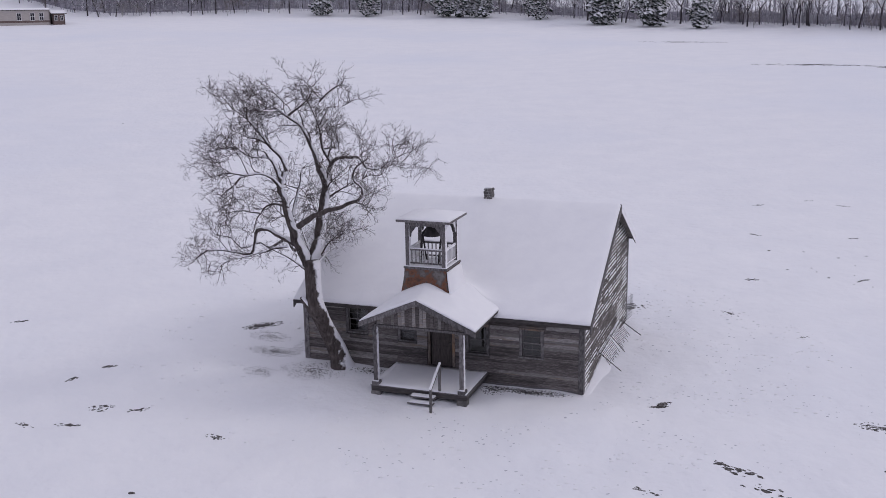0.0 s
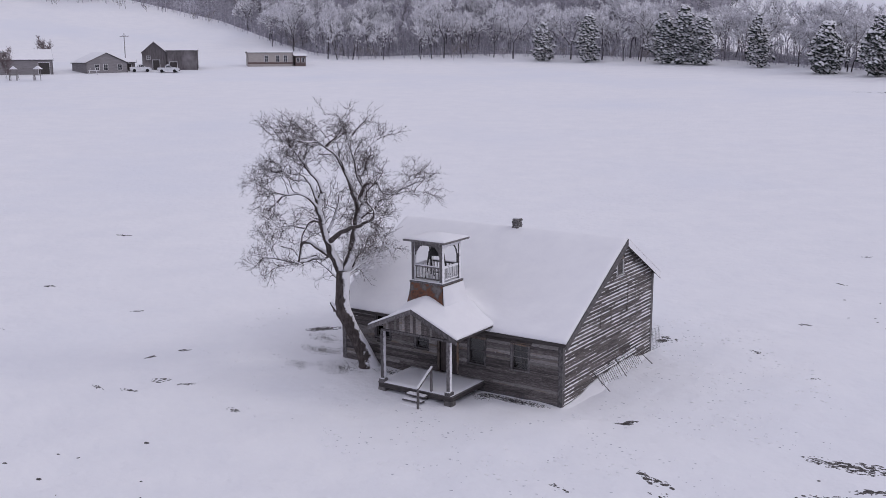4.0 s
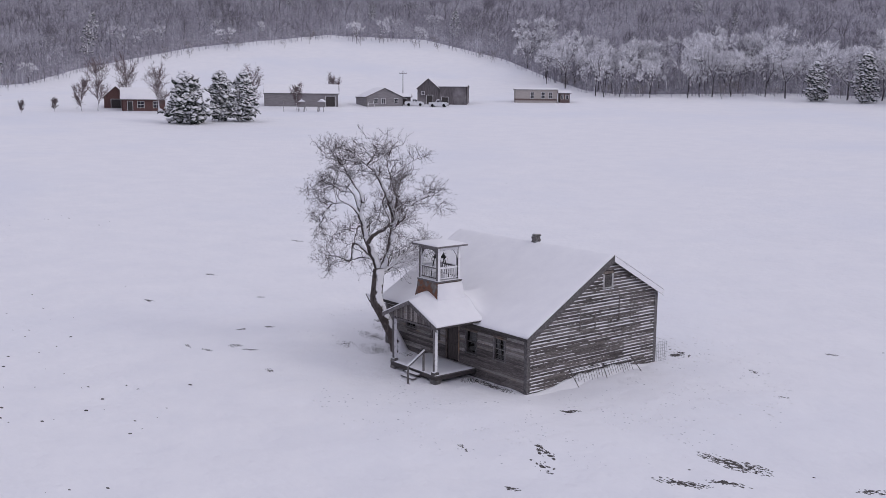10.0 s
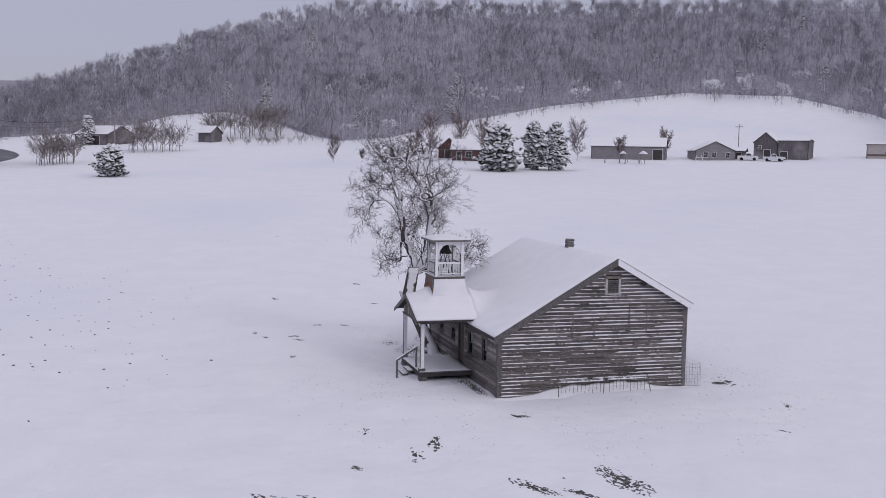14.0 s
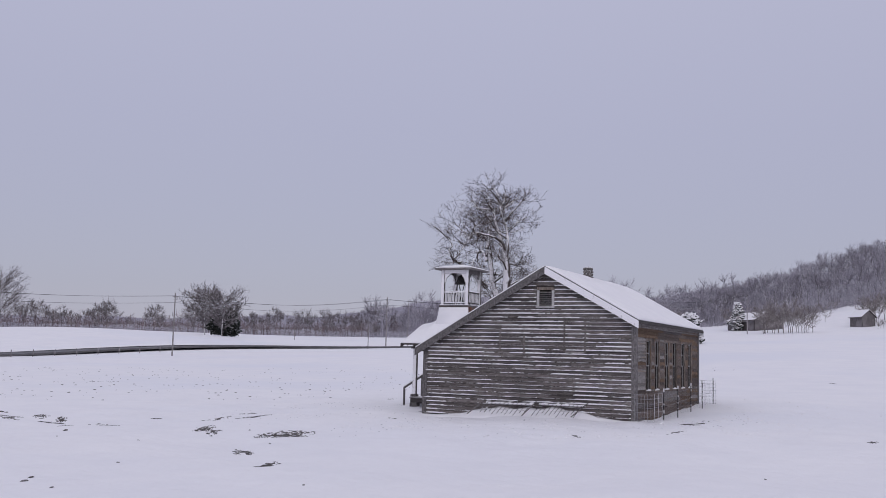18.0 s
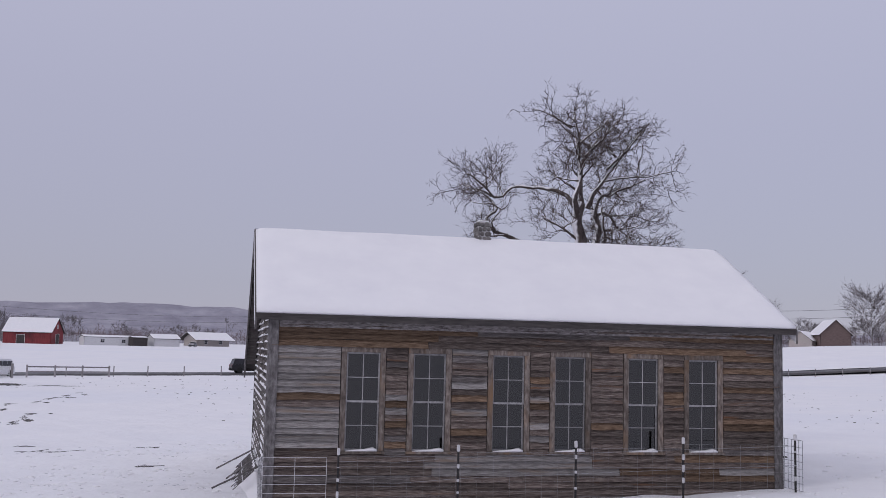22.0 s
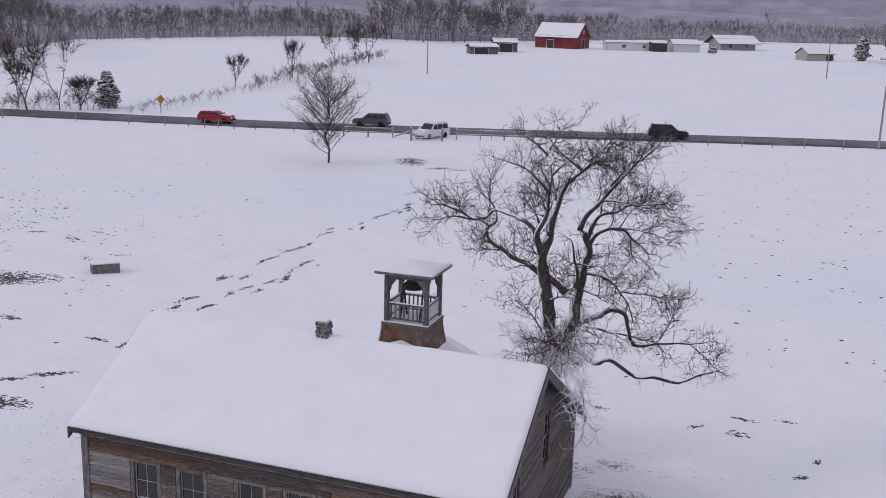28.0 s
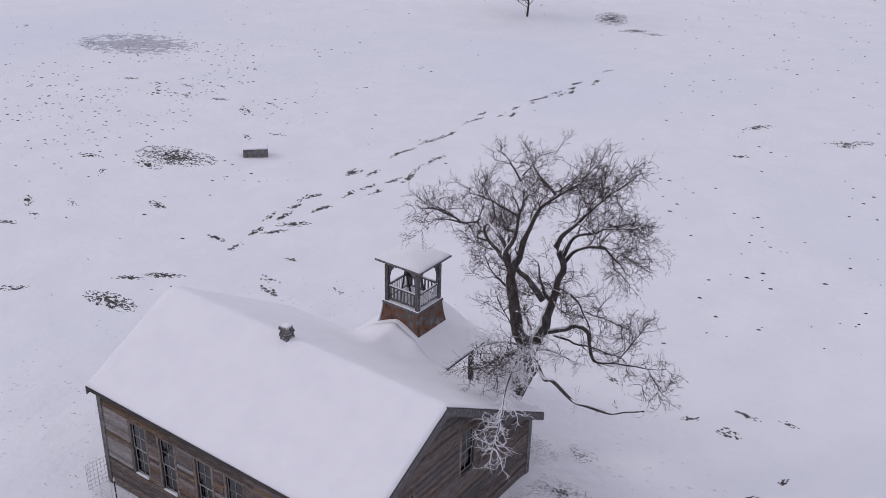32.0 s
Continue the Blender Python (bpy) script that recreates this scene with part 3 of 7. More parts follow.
def window(side, a, b, c, d, cols, rows, sill=True, casing=0.11, louvre=False, snowy=False):
    m = wall_at(side)[0]
    paint_mat = M_TRIM if side == "front" else M_SASH
    w = part("window", Geo().box(a - casing, b + casing, -0.045, 0.0, d, d + casing + 0.02, 0.006), M_CASING, house, "old sash window in a weathered casing" if not louvre else "slatted attic vent with white casing", m)
    mat = M_MORTAR if louvre else M_TRIM if side == "front" else M_CASING
    for x0, x1 in ((a - casing, a), (b, b + casing)):
        part("side_casing", Geo().box(x0, x1, -0.043, 0.0, c - (0.0 if sill else casing), d, 0.006), mat, w)
    part("sill", Geo().box(a - casing - 0.02, b + casing + 0.02, -0.085, 0.03, c - 0.055, c, 0.008), mat, w)
    if snowy:
        q = Geo().face_strip([[(a + 0.02 + x * (b - a - 0.05), -0.075, c), (a + 0.02 + x * (b - a - 0.05), -0.07, c + h), (a + 0.02 + x * (b - a - 0.05), 0.02, c + h * 1.4), (a + 0.02 + x * (b - a - 0.05), 0.028, c)] for x, h in ((0, 0.005), (0.3, 0.02), (0.6, 0.03), (0.88, 0.055), (1, 0.03))])
        part("sill_snow", q, M_SNOW, w, "small drift of snow on the sill", smooth=True)
    if louvre:
        for k in range(7):
            z = c + 0.03 + (d - c - 0.06) * k / 7
            part("slat", Geo().face_strip([[(x, -0.03, z), (x, -0.022, z - 0.006), (x, 0.03, z + 0.055), (x, 0.022, z + 0.061)] for x in (a, b)]), M_TRIM, w)
        return w
    mid = (c + d) / 2
    for k, (z0, z1, y) in enumerate(((c, mid + 0.02, 0.055), (mid - 0.02, d, 0.025))):
        sash = part("sash", Geo().box(a, a + 0.032, y, y + 0.03, z0, z1).box(b - 0.032, b, y, y + 0.03, z0, z1).box(a + 0.032, b - 0.032, y, y + 0.03, z0, z0 + 0.04).box(a + 0.032, b - 0.032, y, y + 0.03, z1 - 0.032, z1), paint_mat, w, m=Matrix())
        bars = Geo()
        for i in range(1, cols):
            x = a + (b - a) * i / cols
            bars.box(x - 0.009, x + 0.009, y + 0.004, y + 0.026, z0 + 0.04, z1 - 0.032)
        for i in range(1, rows // 2):
            z = z0 + (z1 - z0) * i / (rows // 2)
            for q in range(cols):
                bars.box(a + (0.032 if q == 0 else (b - a) * q / cols + 0.009), a + ((b - a) * (q + 1) / cols - (0.009 if q < cols - 1 else 0.032)), y + 0.006, y + 0.024, z - 0.009, z + 0.009)
        part("glazing_bar", bars, paint_mat, w)
        pane = part("pane", Geo().box(a + 0.032, b - 0.032, y + 0.013, y + 0.017, z0 + 0.04, z1 - 0.032), M_GLASS, w, "dark-tinted glass")
        pane.visible_shadow = False
    return w


for i, (a, b, c, d) in enumerate(WIN["front"]):
    if i != 2:
        window("front", a, b, c, d, 2 if i in (0, 4) else 1, 4 if i in (0, 4) else 2)
for a, b, c, d in WIN["back"]:
    window("back", a, b, c, d, 2, 4, snowy=True)
window("right", *WIN["right"][0], 1, 2, louvre=True)
for a, b, c, d in WIN["left"]:
    window("left", a, b, c, d, 2, 4)

# casings left from two boarded-over windows in the gable
for a, b, c, d in ((3.35, 4.38, 2.88, 3.85), (6.05, 6.9, 3.1, 4.36)):
    for x in (a, b):
        part("old_casing", Geo().box(x - 0.035, x + 0.035, -0.078, -0.03, c, d - 0.1 * (x == b), 0.006), M_SIDING, house, "casing strip of a boarded-over window", wall_at("right")[0])
    part("old_casing", Geo().box(a + 0.04, b - 0.04, -0.076, -0.03, c - 0.03, c + 0.03, 0.006), M_SIDING_PALE, house, m=wall_at("right")[0])

# door in the front wall
a, b, c, d = WIN["front"][2]
door = part("door", Geo().box(a + 0.03, b - 0.03, 0.03, 0.07, c + 0.01, d - 0.02, 0.005), M_DOOR, house, "closed brown panelled wooden door", pose(-LEN, 0, 0))
for x0, x1 in ((a + 0.12, (a + b) / 2 - 0.04), ((a + b) / 2 + 0.04, b - 0.12)):
    for z0, z1 in ((c + 0.15, c + 0.8), (c + 1.0, c + 1.85)):
        part("panel", Geo().face_strip([[(x0 + i, y, z0 + i), (x1 - i, y, z0 + i), (x1 - i, y, z1 - i), (x0 + i, y, z1 - i)] for i, y in ((0, 0.03), (0.03, 0.018), (0.05, 0.018))]), M_DOOR, door)
part("knob", Geo().lathe([(0.012, 0), (0.012, 0.03), (0.03, 0.04), (0.03, 0.06), (0.012, 0.07)], 10), M_IRON, door, "dark iron knob", pose(b - 0.1, 0.03, c + 0.95, 90))
for x0, x1 in ((a - 0.1, a), (b, b + 0.1)):
    part("door_casing", Geo().box(x0, x1, -0.045, 0.03, c, d, 0.006), M_CASING, house, m=pose(-LEN, 0, 0))
part("door_casing", Geo().box(a - 0.1, b + 0.1, -0.047, 0.03, d, d + 0.11, 0.006), M_CASING, house, m=pose(-LEN, 0, 0))

# corner boards, friezes, skirt boards
for u, v, su, sv in ((0, 0, 1, -1), (0, DEP, 1, 1), (-LEN, 0, -1, -1), (-LEN, DEP, -1, 1)):
    z0, z1 = 0.15, (EAVE_F if v == 0 else EAVE_B) - 0.05
    part("corner_board", Geo().box(min(u, u - su * 0.13), max(u, u - su * 0.13), min(v, v + sv * 0.075), max(v, v + sv * 0.075), z0, z1, 0.005).box(min(u, u + su * 0.075), max(u, u + su * 0.075), min(v + sv * 0.077, v - sv * 0.13), max(v + sv * 0.077, v - sv * 0.13), z0, z1, 0.005), M_TRIM, house)
part("frieze", Geo().box(-LEN + 0.14, -0.14, -0.05, 0.0, EAVE_F - 0.24, EAVE_F - 0.02, 0.006), M_TRIM, house)
part("frieze", Geo().box(-LEN + 0.14, -0.14, DEP, DEP + 0.05, EAVE_B - 0.30, EAVE_B - 0.02, 0.006), M_FRIEZE, house)
part("skirt_board", Geo().box(-LEN + 0.14, -3.5, -0.06, -0.01, 0.2, 0.62, 0.006), M_TRIM, house)
part("skirt_board", Geo().box(-3.5, -0.14, -0.06, -0.01, 0.1, 0.55, 0.006), M_TRIM, house)
part("inner_floor", Geo().box(-LEN + 0.15, -0.15, 0.15, DEP - 0.15, 0.9, 1.0), M_SHEATH, house)

# roof: boards with dark edges, rakes, and the snow that lies on it
OV = 0.34


def roof_top(v):
    s = (RIDGE_Z - EAVE_F) / RIDGE_V if v < RIDGE_V else -(RIDGE_Z - EAVE_B) / (DEP - RIDGE_V)
    return RIDGE_Z + s * (v - RIDGE_V)


VF, VB = -0.34, DEP + 0.22
for v0, v1 in ((VF, RIDGE_V), (RIDGE_V, VB)):
    part("roof_deck", Geo().prism([(0 + OV, v0, roof_top(v0) + 0.0), (0 + OV, v1, roof_top(v1)), (0 + OV, v1, roof_top(v1) + 0.07), (0 + OV, v0, roof_top(v0) + 0.07)], (-LEN - 2 * OV, 0, 0)), M_SHEATH, house, "dark board roof deck")
for u in (OV - 0.02, -LEN - OV - 0.02):
    for v0, v1 in ((VF, RIDGE_V), (RIDGE_V, VB)):
        part("rake_board", Geo().prism([(u, v0, roof_top(v0) - 0.24), (u, v1, roof_top(v1) - 0.24), (u, v1, roof_top(v1) + 0.05), (u, v0, roof_top(v0) + 0.05)], (0.04, 0, 0)), M_TRIM_SNOWY if v0 == RIDGE_V else M_TRIM, house)
for v, z in ((VF, roof_top(VF)), (VB, roof_top(VB))):
    part("fascia", Geo().box(-LEN - OV + 0.03, OV - 0.03, v - 0.02, v + 0.02, z - 0.05, z + 0.03, 0.004), M_SHEATH, house)
for sign in (-1, 1):
    u0 = 0.05 if sign > 0 else -LEN - OV + 0.03
    for v0, v1 in ((0, RIDGE_V), (RIDGE_V, DEP)):
        part("soffit", Geo().prism([(u0, v0, roof_top(v0) - 0.05), (u0, v1, roof_top(v1) - 0.05), (u0, v1, roof_top(v1) - 0.012), (u0, v0, roof_top(v0) - 0.012)], (OV - 0.09, 0, 0)), M_SIDING, house)

PU, PE, PPK, PV = -5.25, 3.30, 4.24, -2.85  # porch ridge, eave height, peak height, front edge
PSL = (PPK - PE) / 2.15


def porch_top(u):
    return PPK - PSL * abs(u - PU)


def snow_sheet(u0, u1, v0, v1, height, nu, nv, depth, name, label):
    """Snow lying on a roof: a sheet with a soft upper face and rounded lip."""
    us, vs = np.linspace(u0, u1, nu), np.linspace(v0, v1, nv)
    g, idx = Geo(), {}
    for side in (0, 1):
        for i, u in enumerate(us):
            for j, v in enumerate(vs):
                edge = min(i, nu - 1 - i, j, nv - 1 - j)
                d = depth * (0.5, 0.92, 1.0)[min(edge, 2)] * (1 + 0.16 * noise.noise(Vector((u * 0.8, v * 0.8, 1.0))))
                idx[side, i, j] = len(g.v)
                g.v.append((float(u), float(v), float(height(u, v)) + (d if side else 0.0)))
    for i in range(nu - 1):
        for j in range(nv - 1):
            g.f.append((idx[1, i, j], idx[1, i + 1, j], idx[1, i + 1, j + 1], idx[1, i, j + 1]))
            g.f.append((idx[0, i, j + 1], idx[0, i + 1, j + 1], idx[0, i + 1, j], idx[0, i, j]))
    rim = [(i, 0) for i in range(nu)] + [(nu - 1, j) for j in range(1, nv)] + [(i, nv - 1) for i in range(nu - 2, -1, -1)] + [(0, j) for j in range(nv - 2, 0, -1)]
    for p, q in zip(rim, rim[1:] + rim[:1]):
        g.f.append((idx[0, p[0], p[1]], idx[0, q[0], q[1]], idx[1, q[0], q[1]], idx[1, p[0], p[1]]))
    return part(name, g, M_SNOW, house, label, smooth=True)


def skirt_drift(u, v):
    """Snow heaped against the belfry's skirt."""
    d = math.hypot(max(0.0, abs(u + 5.22) - 0.9), max(0.0, abs(v + 0.92) - 0.85))
    return 0.30 * math.exp(-(d / 0.45) ** 2)


def main_snow(u, v):
    a = roof_top(v) + 0.072 - 0.04 * math.exp(-((v - RIDGE_V) / 0.25) ** 2)
    b = porch_top(u) + 0.05
    k = 0.12
    return (a + k * math.log1p(math.exp((b - a) / k)) if 0.0 < v < 3 and abs(u - PU) < 2.6 else a) + 0.004 + skirt_drift(u, v)


snow_sheet(-LEN - OV + 0.01, OV - 0.01, VF + 0.01, VB - 0.01, main_snow, 90, 70, 0.10, "roof_snow", "smooth blanket of snow over the roof")
for s in (-1, 1):
    e = PU + s * 2.17
    part("porch_roof", Geo().prism([(PU, PV, porch_top(PU)), (e, PV, porch_top(e)), (e, PV, porch_top(e) + 0.06), (PU, PV, PPK + 0.06)], (0, 3.0 + 1.6, 0)), M_SHEATH, house, "low gabled porch roof")
    part("porch_rake", Geo().prism([(PU, PV - 0.02, porch_top(PU) - 0.13), (e, PV - 0.02, porch_top(e) - 0.13), (e, PV - 0.02, porch_top(e) + 0.05), (PU, PV - 0.02, PPK + 0.05)], (0, 0.035, 0)), M_TRIM, house)
    part("porch_beam", Geo().box(PU + s * 1.65 - 0.08, PU + s * 1.65 + 0.08, -2.41, -0.05, 3.14, 3.28, 0.008), M_TRIM, house)
snow_sheet(PU - 2.16, PU + 2.16, PV + 0.01, 1.2, lambda u, v: porch_top(u) + 0.062 - 0.04 * math.exp(-((u - PU) / 0.2) ** 2) + skirt_drift(u, v), 40, 36, 0.09, "porch_snow", "snow lying on the porch roof")
part("porch_beam", Geo().box(PU - 1.72, PU + 1.72, -2.56, -2.42, 3.13, 3.22, 0.008), M_TRIM, house)
x = PU - 1.62
while x < PU + 1.6:  # upright boards of the porch gable
    w = 0.135
    t0, t1 = porch_top(x) - 0.06, porch_top(x + w) - 0.06
    if min(t0, t1) > 3.26:
        g = Geo().prism([(x, -2.52, 3.225), (x + w - 0.008, -2.52, 3.225), (x + w - 0.008, -2.52, t1), (x, -2.52, t0)], (0, 0.03, 0))
        part("gable_board", g, M_SIDING if rng.random() < 0.7 else M_SIDING_PALE, house)
    x += w

# porch floor, posts, steps and handrail
FZ = 0.92
x = -7.17
while x < -3.55:
    part("floor_board", Geo().box(x, x + 0.137, -2.55, -0.06, FZ - 0.035, FZ, 0.004), M_TRIM, house)
    x += 0.142
part("porch_rim", Geo().box(-7.15, -3.55, -2.53, -2.48, FZ - 0.22, FZ - 0.037, 0.005), M_SHEATH, house)
part("porch_rim", Geo().box(-3.58, -3.53, -2.47, -0.06, FZ - 0.22, FZ - 0.037, 0.005), M_SHEATH, house)
part("porch_rim", Geo().box(-7.17, -7.12, -2.47, -0.06, FZ - 0.22, FZ - 0.037, 0.005), M_SHEATH, house)
snow_sheet(-7.16, -3.54, -2.54, -0.1, lambda u, v: FZ + 0.003, 16, 12, 0.045, "porch_floor_snow", "thin trodden snow on the porch floor")
for u in (-6.98, -3.72):
    post = part("porch_post", Geo().box(u - 0.085, u + 0.085, -2.49, -2.32, FZ + 0.14, 3.13, 0.012), M_TRIM_SNOWY, house, "square grey porch post, snow on its windward face")
    part("plinth", Geo().box(u - 0.14, u + 0.14, -2.55, -2.27, FZ, FZ + 0.14, 0.012), M_TRIM, post)
    part("plinth_snow", Geo().box(u - 0.13, u + 0.13, -2.56, -2.495, FZ + 0.14, FZ + 0.175, 0.012), M_SNOW, post)
    part("pier", Geo().box(u - 0.18, u + 0.18, -2.56, -2.2, 0.2, FZ - 0.22, 0.02), M_STONE, house, "stacked stone pier")
for k in range(4):
    z, v = FZ - 0.145 * (k + 1), -2.56 - 0.25 * k
    tread = part("step", Geo().box(-5.55, -4.62, v - 0.27, v, z - 0.04, z, 0.005), M_TRIM, house, "plank step with a pad of snow")
    part("step_snow", Geo().box(-5.53, -4.64, v - 0.262, v - 0.02, z, z + 0.05, 0.02), M_SNOW, tread)
    part("riser", Geo().box(-5.53, -4.64, v - 0.03, v - 0.005, z - 0.16, z - 0.04), M_SHEATH, house)
rail = part("handrail", Geo().prism([(-4.58, -3.42, 1.24), (-4.58, -2.42, 1.86), (-4.58, -2.42, 1.95), (-4.58, -3.42, 1.33)], (0.06, 0, 0)), M_TRIM, house, "sloping handrail with snow on it")
part("rail_snow", Geo().prism([(-4.59, -3.42, 1.33), (-4.59, -2.42, 1.95), (-4.59, -2.42, 2.0), (-4.59, -3.42, 1.38)], (0.08, 0, 0)), M_SNOW, rail)
for v, z in ((-3.38, 1.26), (-2.46, 1.84)):
    part("rail_post", Geo().box(-4.59, -4.51, v - 0.04, v + 0.04, 0.3 if v < -3 else FZ, z, 0.006), M_TRIM, house)

# ---- belfry on the porch roof ----
BU, BV, BZ = -5.22, -0.92, 5.06
belfry = part("belfry", Geo().box(BU - 0.82, BU + 0.82, BV - 0.76, BV + 0.76, BZ - 0.03, BZ + 0.04, 0.01), M_TRIM, house, "open square belfry with railing and snow-capped roof", pose(-0.1, 0, 0.07))
q = 0.70
for s, t in ((0, -1), (1, 0), (0, 1), (-1, 0)):
    du, dv = abs(t), abs(s)
    prof = []
    for k in range(9):
        f = k / 8
        prof.append((0.79 + 0.20 * (1 - f) ** 1.6, 3.78 + (BZ - 0.03 - 3.78) * f))
    rings = []
    for w, z in prof:
        c0 = (BU + s * w, BV + t * w * 0.93)
        rings.append([(c0[0] - du * w, c0[1] - dv * w * 0.93, z), (c0[0] + du * w, c0[1] + dv * w * 0.93, z), (c0[0] + du * w - s * 0.02, c0[1] + dv * w * 0.93 - t * 0.02, z), (c0[0] - du * w - s * 0.02, c0[1] - dv * w * 0.93 - t * 0.02, z)])
    part("skirt", Geo().face_strip(rings), M_RUST, belfry, "flared sheet skirt streaked with rust")
for su in (-1, 1):
    for sv in (-1, 1):
        u, v = BU + su * 0.68, BV + sv * 0.62
        part("post", Geo().box(u - 0.075, u + 0.075, v - 0.075, v + 0.075, BZ + 0.04, 6.74, 0.01), M_TRIM_SNOWY, belfry)
for su in (-1, 1):
    part("top_beam", Geo().box(BU + su * 0.68 - 0.06, BU + su * 0.68 + 0.06, BV - 0.545, BV + 0.545, 6.58, 6.74, 0.008), M_TRIM_SNOWY, belfry)
    part("top_beam", Geo().box(BU - 0.605, BU + 0.605, BV + su * 0.62 - 0.06, BV + su * 0.62 + 0.06, 6.58, 6.74, 0.008), M_TRIM_SNOWY, belfry)


def bracket(p, along, length=0.34):
    """A scroll-cut corner brace below a beam."""
    out = [(0, 0), (length, 0), (length, -0.05)]
    for k in range(1, 8):
        f = k / 8
        out.append((length - (length - 0.05) * f ** 0.8, -0.05 - 0.33 * f ** 2.2 + 0.025 * math.sin(f * 9)))
    out += [(0.05, -0.42), (0, -0.42)]
    al = Vector(along)
    n = Vector((-al.y, al.x, 0))
    poly = [Vector(p) + al * a + Vector((0, 0, b)) - n * 0.025 for a, b in out]
    part("bracket", Geo().prism(poly, n * 0.05), M_TRIM_SNOWY, belfry)


for su in (-1, 1):
    for sv in (-1, 1):
        bracket((BU + su * 0.605, BV + sv * 0.62, 6.58), (-su, 0, 0))
        bracket((BU + su * 0.68, BV + sv * 0.545, 6.58), (0, -sv, 0))
for s, t, w in ((0, -1, 0.605), (0, 1, 0.605), (1, 0, 0.545), (-1, 0, 0.545)):
    cu, cv = BU + s * 0.68, BV + t * 0.62
    for z0, z1 in ((BZ + 0.14, BZ + 0.19), (BZ + 0.62, BZ + 0.68)):
        du, dv = (w, 0.025) if t else (0.025, w)
        part("rail", Geo().box(cu - du, cu + du, cv - dv, cv + dv, z0, z1, 0.005), M_TRIM_SNOWY, belfry)
    du, dv = (w, 0.03) if t else (0.03, w)
    part("rail_snow", Geo().box(cu - du, cu + du, cv - dv, cv + dv, BZ + 0.68, BZ + 0.715, 0.012), M_SNOW, belfry)
    for k in range(8):
        o = -w + 2 * w * (k + 0.5) / 8
        bu, bv = (cu + o, cv) if t else (cu, cv + o)
        part("baluster", Geo().box(bu - 0.022, bu + 0.022, bv - 0.022, bv + 0.022, BZ + 0.19, BZ + 0.62), M_WHITE if s else M_TRIM_SNOWY, belfry)
part("skirt_snow", Geo().face_strip([[(BU + w + 0.008, BV - w * 0.93, z), (BU + w + 0.05, BV - w * 0.9, z), (BU + w + 0.05, BV + w * 0.9, z), (BU + w + 0.008, BV + w * 0.93, z)] for w, z in ((0.985, 3.8), (0.93, 4.2), (0.85, 4.6), (0.80, 5.0))]), M_SNOW, belfry, "snow plastered on the windward face", smooth=True)
part("deck_snow", Geo().box(BU - 0.8, BU + 0.8, BV - 0.74, BV + 0.74, BZ + 0.04, BZ + 0.075, 0.02), M_SNOW, belfry)
part("roof", Geo().face_strip([[(BU - a, BV - b, z), (BU + a, BV - b, z), (BU + a, BV + b, z), (BU - a, BV + b, z)] for a, b, z in ((0.98, 0.92, 6.74), (1.0, 0.94, 6.76), (1.0, 0.94, 6.82), (0.1, 0.1, 6.99))]), M_TRIM, belfry, "low hipped belfry roof")
part("roof_snow", Geo().face_strip([[(BU - a + c, BV - b, z), (BU + a - c, BV - b, z), (BU + a, BV - b + c, z), (BU + a, BV + b - c, z), (BU + a - c, BV + b, z), (BU - a + c, BV + b, z), (BU - a, BV + b - c, z), (BU - a, BV - b + c, z)] for a, b, z, c in ((0.985, 0.925, 6.82, 0.02), (0.97, 0.91, 6.855, 0.05), (0.8, 0.75, 6.90, 0.1), (0.4, 0.4, 6.985, 0.1), (0.08, 0.08, 7.045, 0.02))]), M_SNOW, belfry, "cap of snow", smooth=True)
part("bell", Geo().lathe([(0.02, 0.0), (0.32, 0.0), (0.33, 0.03), (0.26, 0.11), (0.20, 0.24), (0.17, 0.36), (0.10, 0.42), (0.03, 0.43)], 20), M_IRON, belfry, "dark cast-iron school bell", pose(BU, BV, BZ + 1.06), smooth=True)
part("yoke", Geo().tube([(BU - 0.36, BV, BZ + 1.12), (BU - 0.26, BV, BZ + 1.22), (BU - 0.1, BV, BZ + 1.42), (BU, BV, BZ + 1.5), (BU + 0.1, BV, BZ + 1.42), (BU + 0.26, BV, BZ + 1.22), (BU + 0.36, BV, BZ + 1.12)], 0.045, 8), M_IRON, belfry)
part("yoke_pin", Geo().lathe([(0.045, 0), (0.05, 0.05), (0.03, 0.09), (0.01, 0.11)], 8, (BU, BV, BZ + 1.47)), M_IRON, belfry)
for su in (-1, 1):
    part("stand", Geo().tube([(BU + su * 0.33, BV - 0.3, BZ + 0.05), (BU + su * 0.36, BV, BZ + 1.14), (BU + su * 0.33, BV + 0.3, BZ + 0.05)], 0.035, 6), M_IRON, belfry)

# ---- chimney of field stones ----
chim = part("chimney", Geo().box(-5.28, -4.98, 5.17, 5.47, 5.9, 6.86, 0.015), M_MORTAR, house, "stubby field-stone chimney on the ridge, snow in its joints")
for row in range(6):
    for side in range(4):
        for k in range(3):
            w, h = rng.uniform(0.05, 0.062), rng.uniform(0.045, 0.06)
            o = (k - 1) * 0.105 + (0.03 if row % 2 else -0.02) + rng.uniform(-0.012, 0.012)
            pu, pv = ((o, -0.14), (0.14, o), (o, 0.14), (-0.14, o))[side]
            g = Geo().lathe([(w * 0.6, -h), (w, -h * 0.5), (w * 1.02, h * 0.4), (w * 0.55, h)], 6)
            part("stone", g, M_STONE, chim, m=pose(-5.13 + pu, 5.32 + pv, 6.22 + 0.115 * row + rng.uniform(-0.01, 0.01), 0, 0, rng.uniform(0, 60)))
part("chimney_snow", Geo().box(-5.27, -4.99, 5.18, 5.46, 6.86, 6.90, 0.018), M_SNOW, chim, smooth=True)

# ---- the old tree at the front corner ----
trng = random.Random(4)


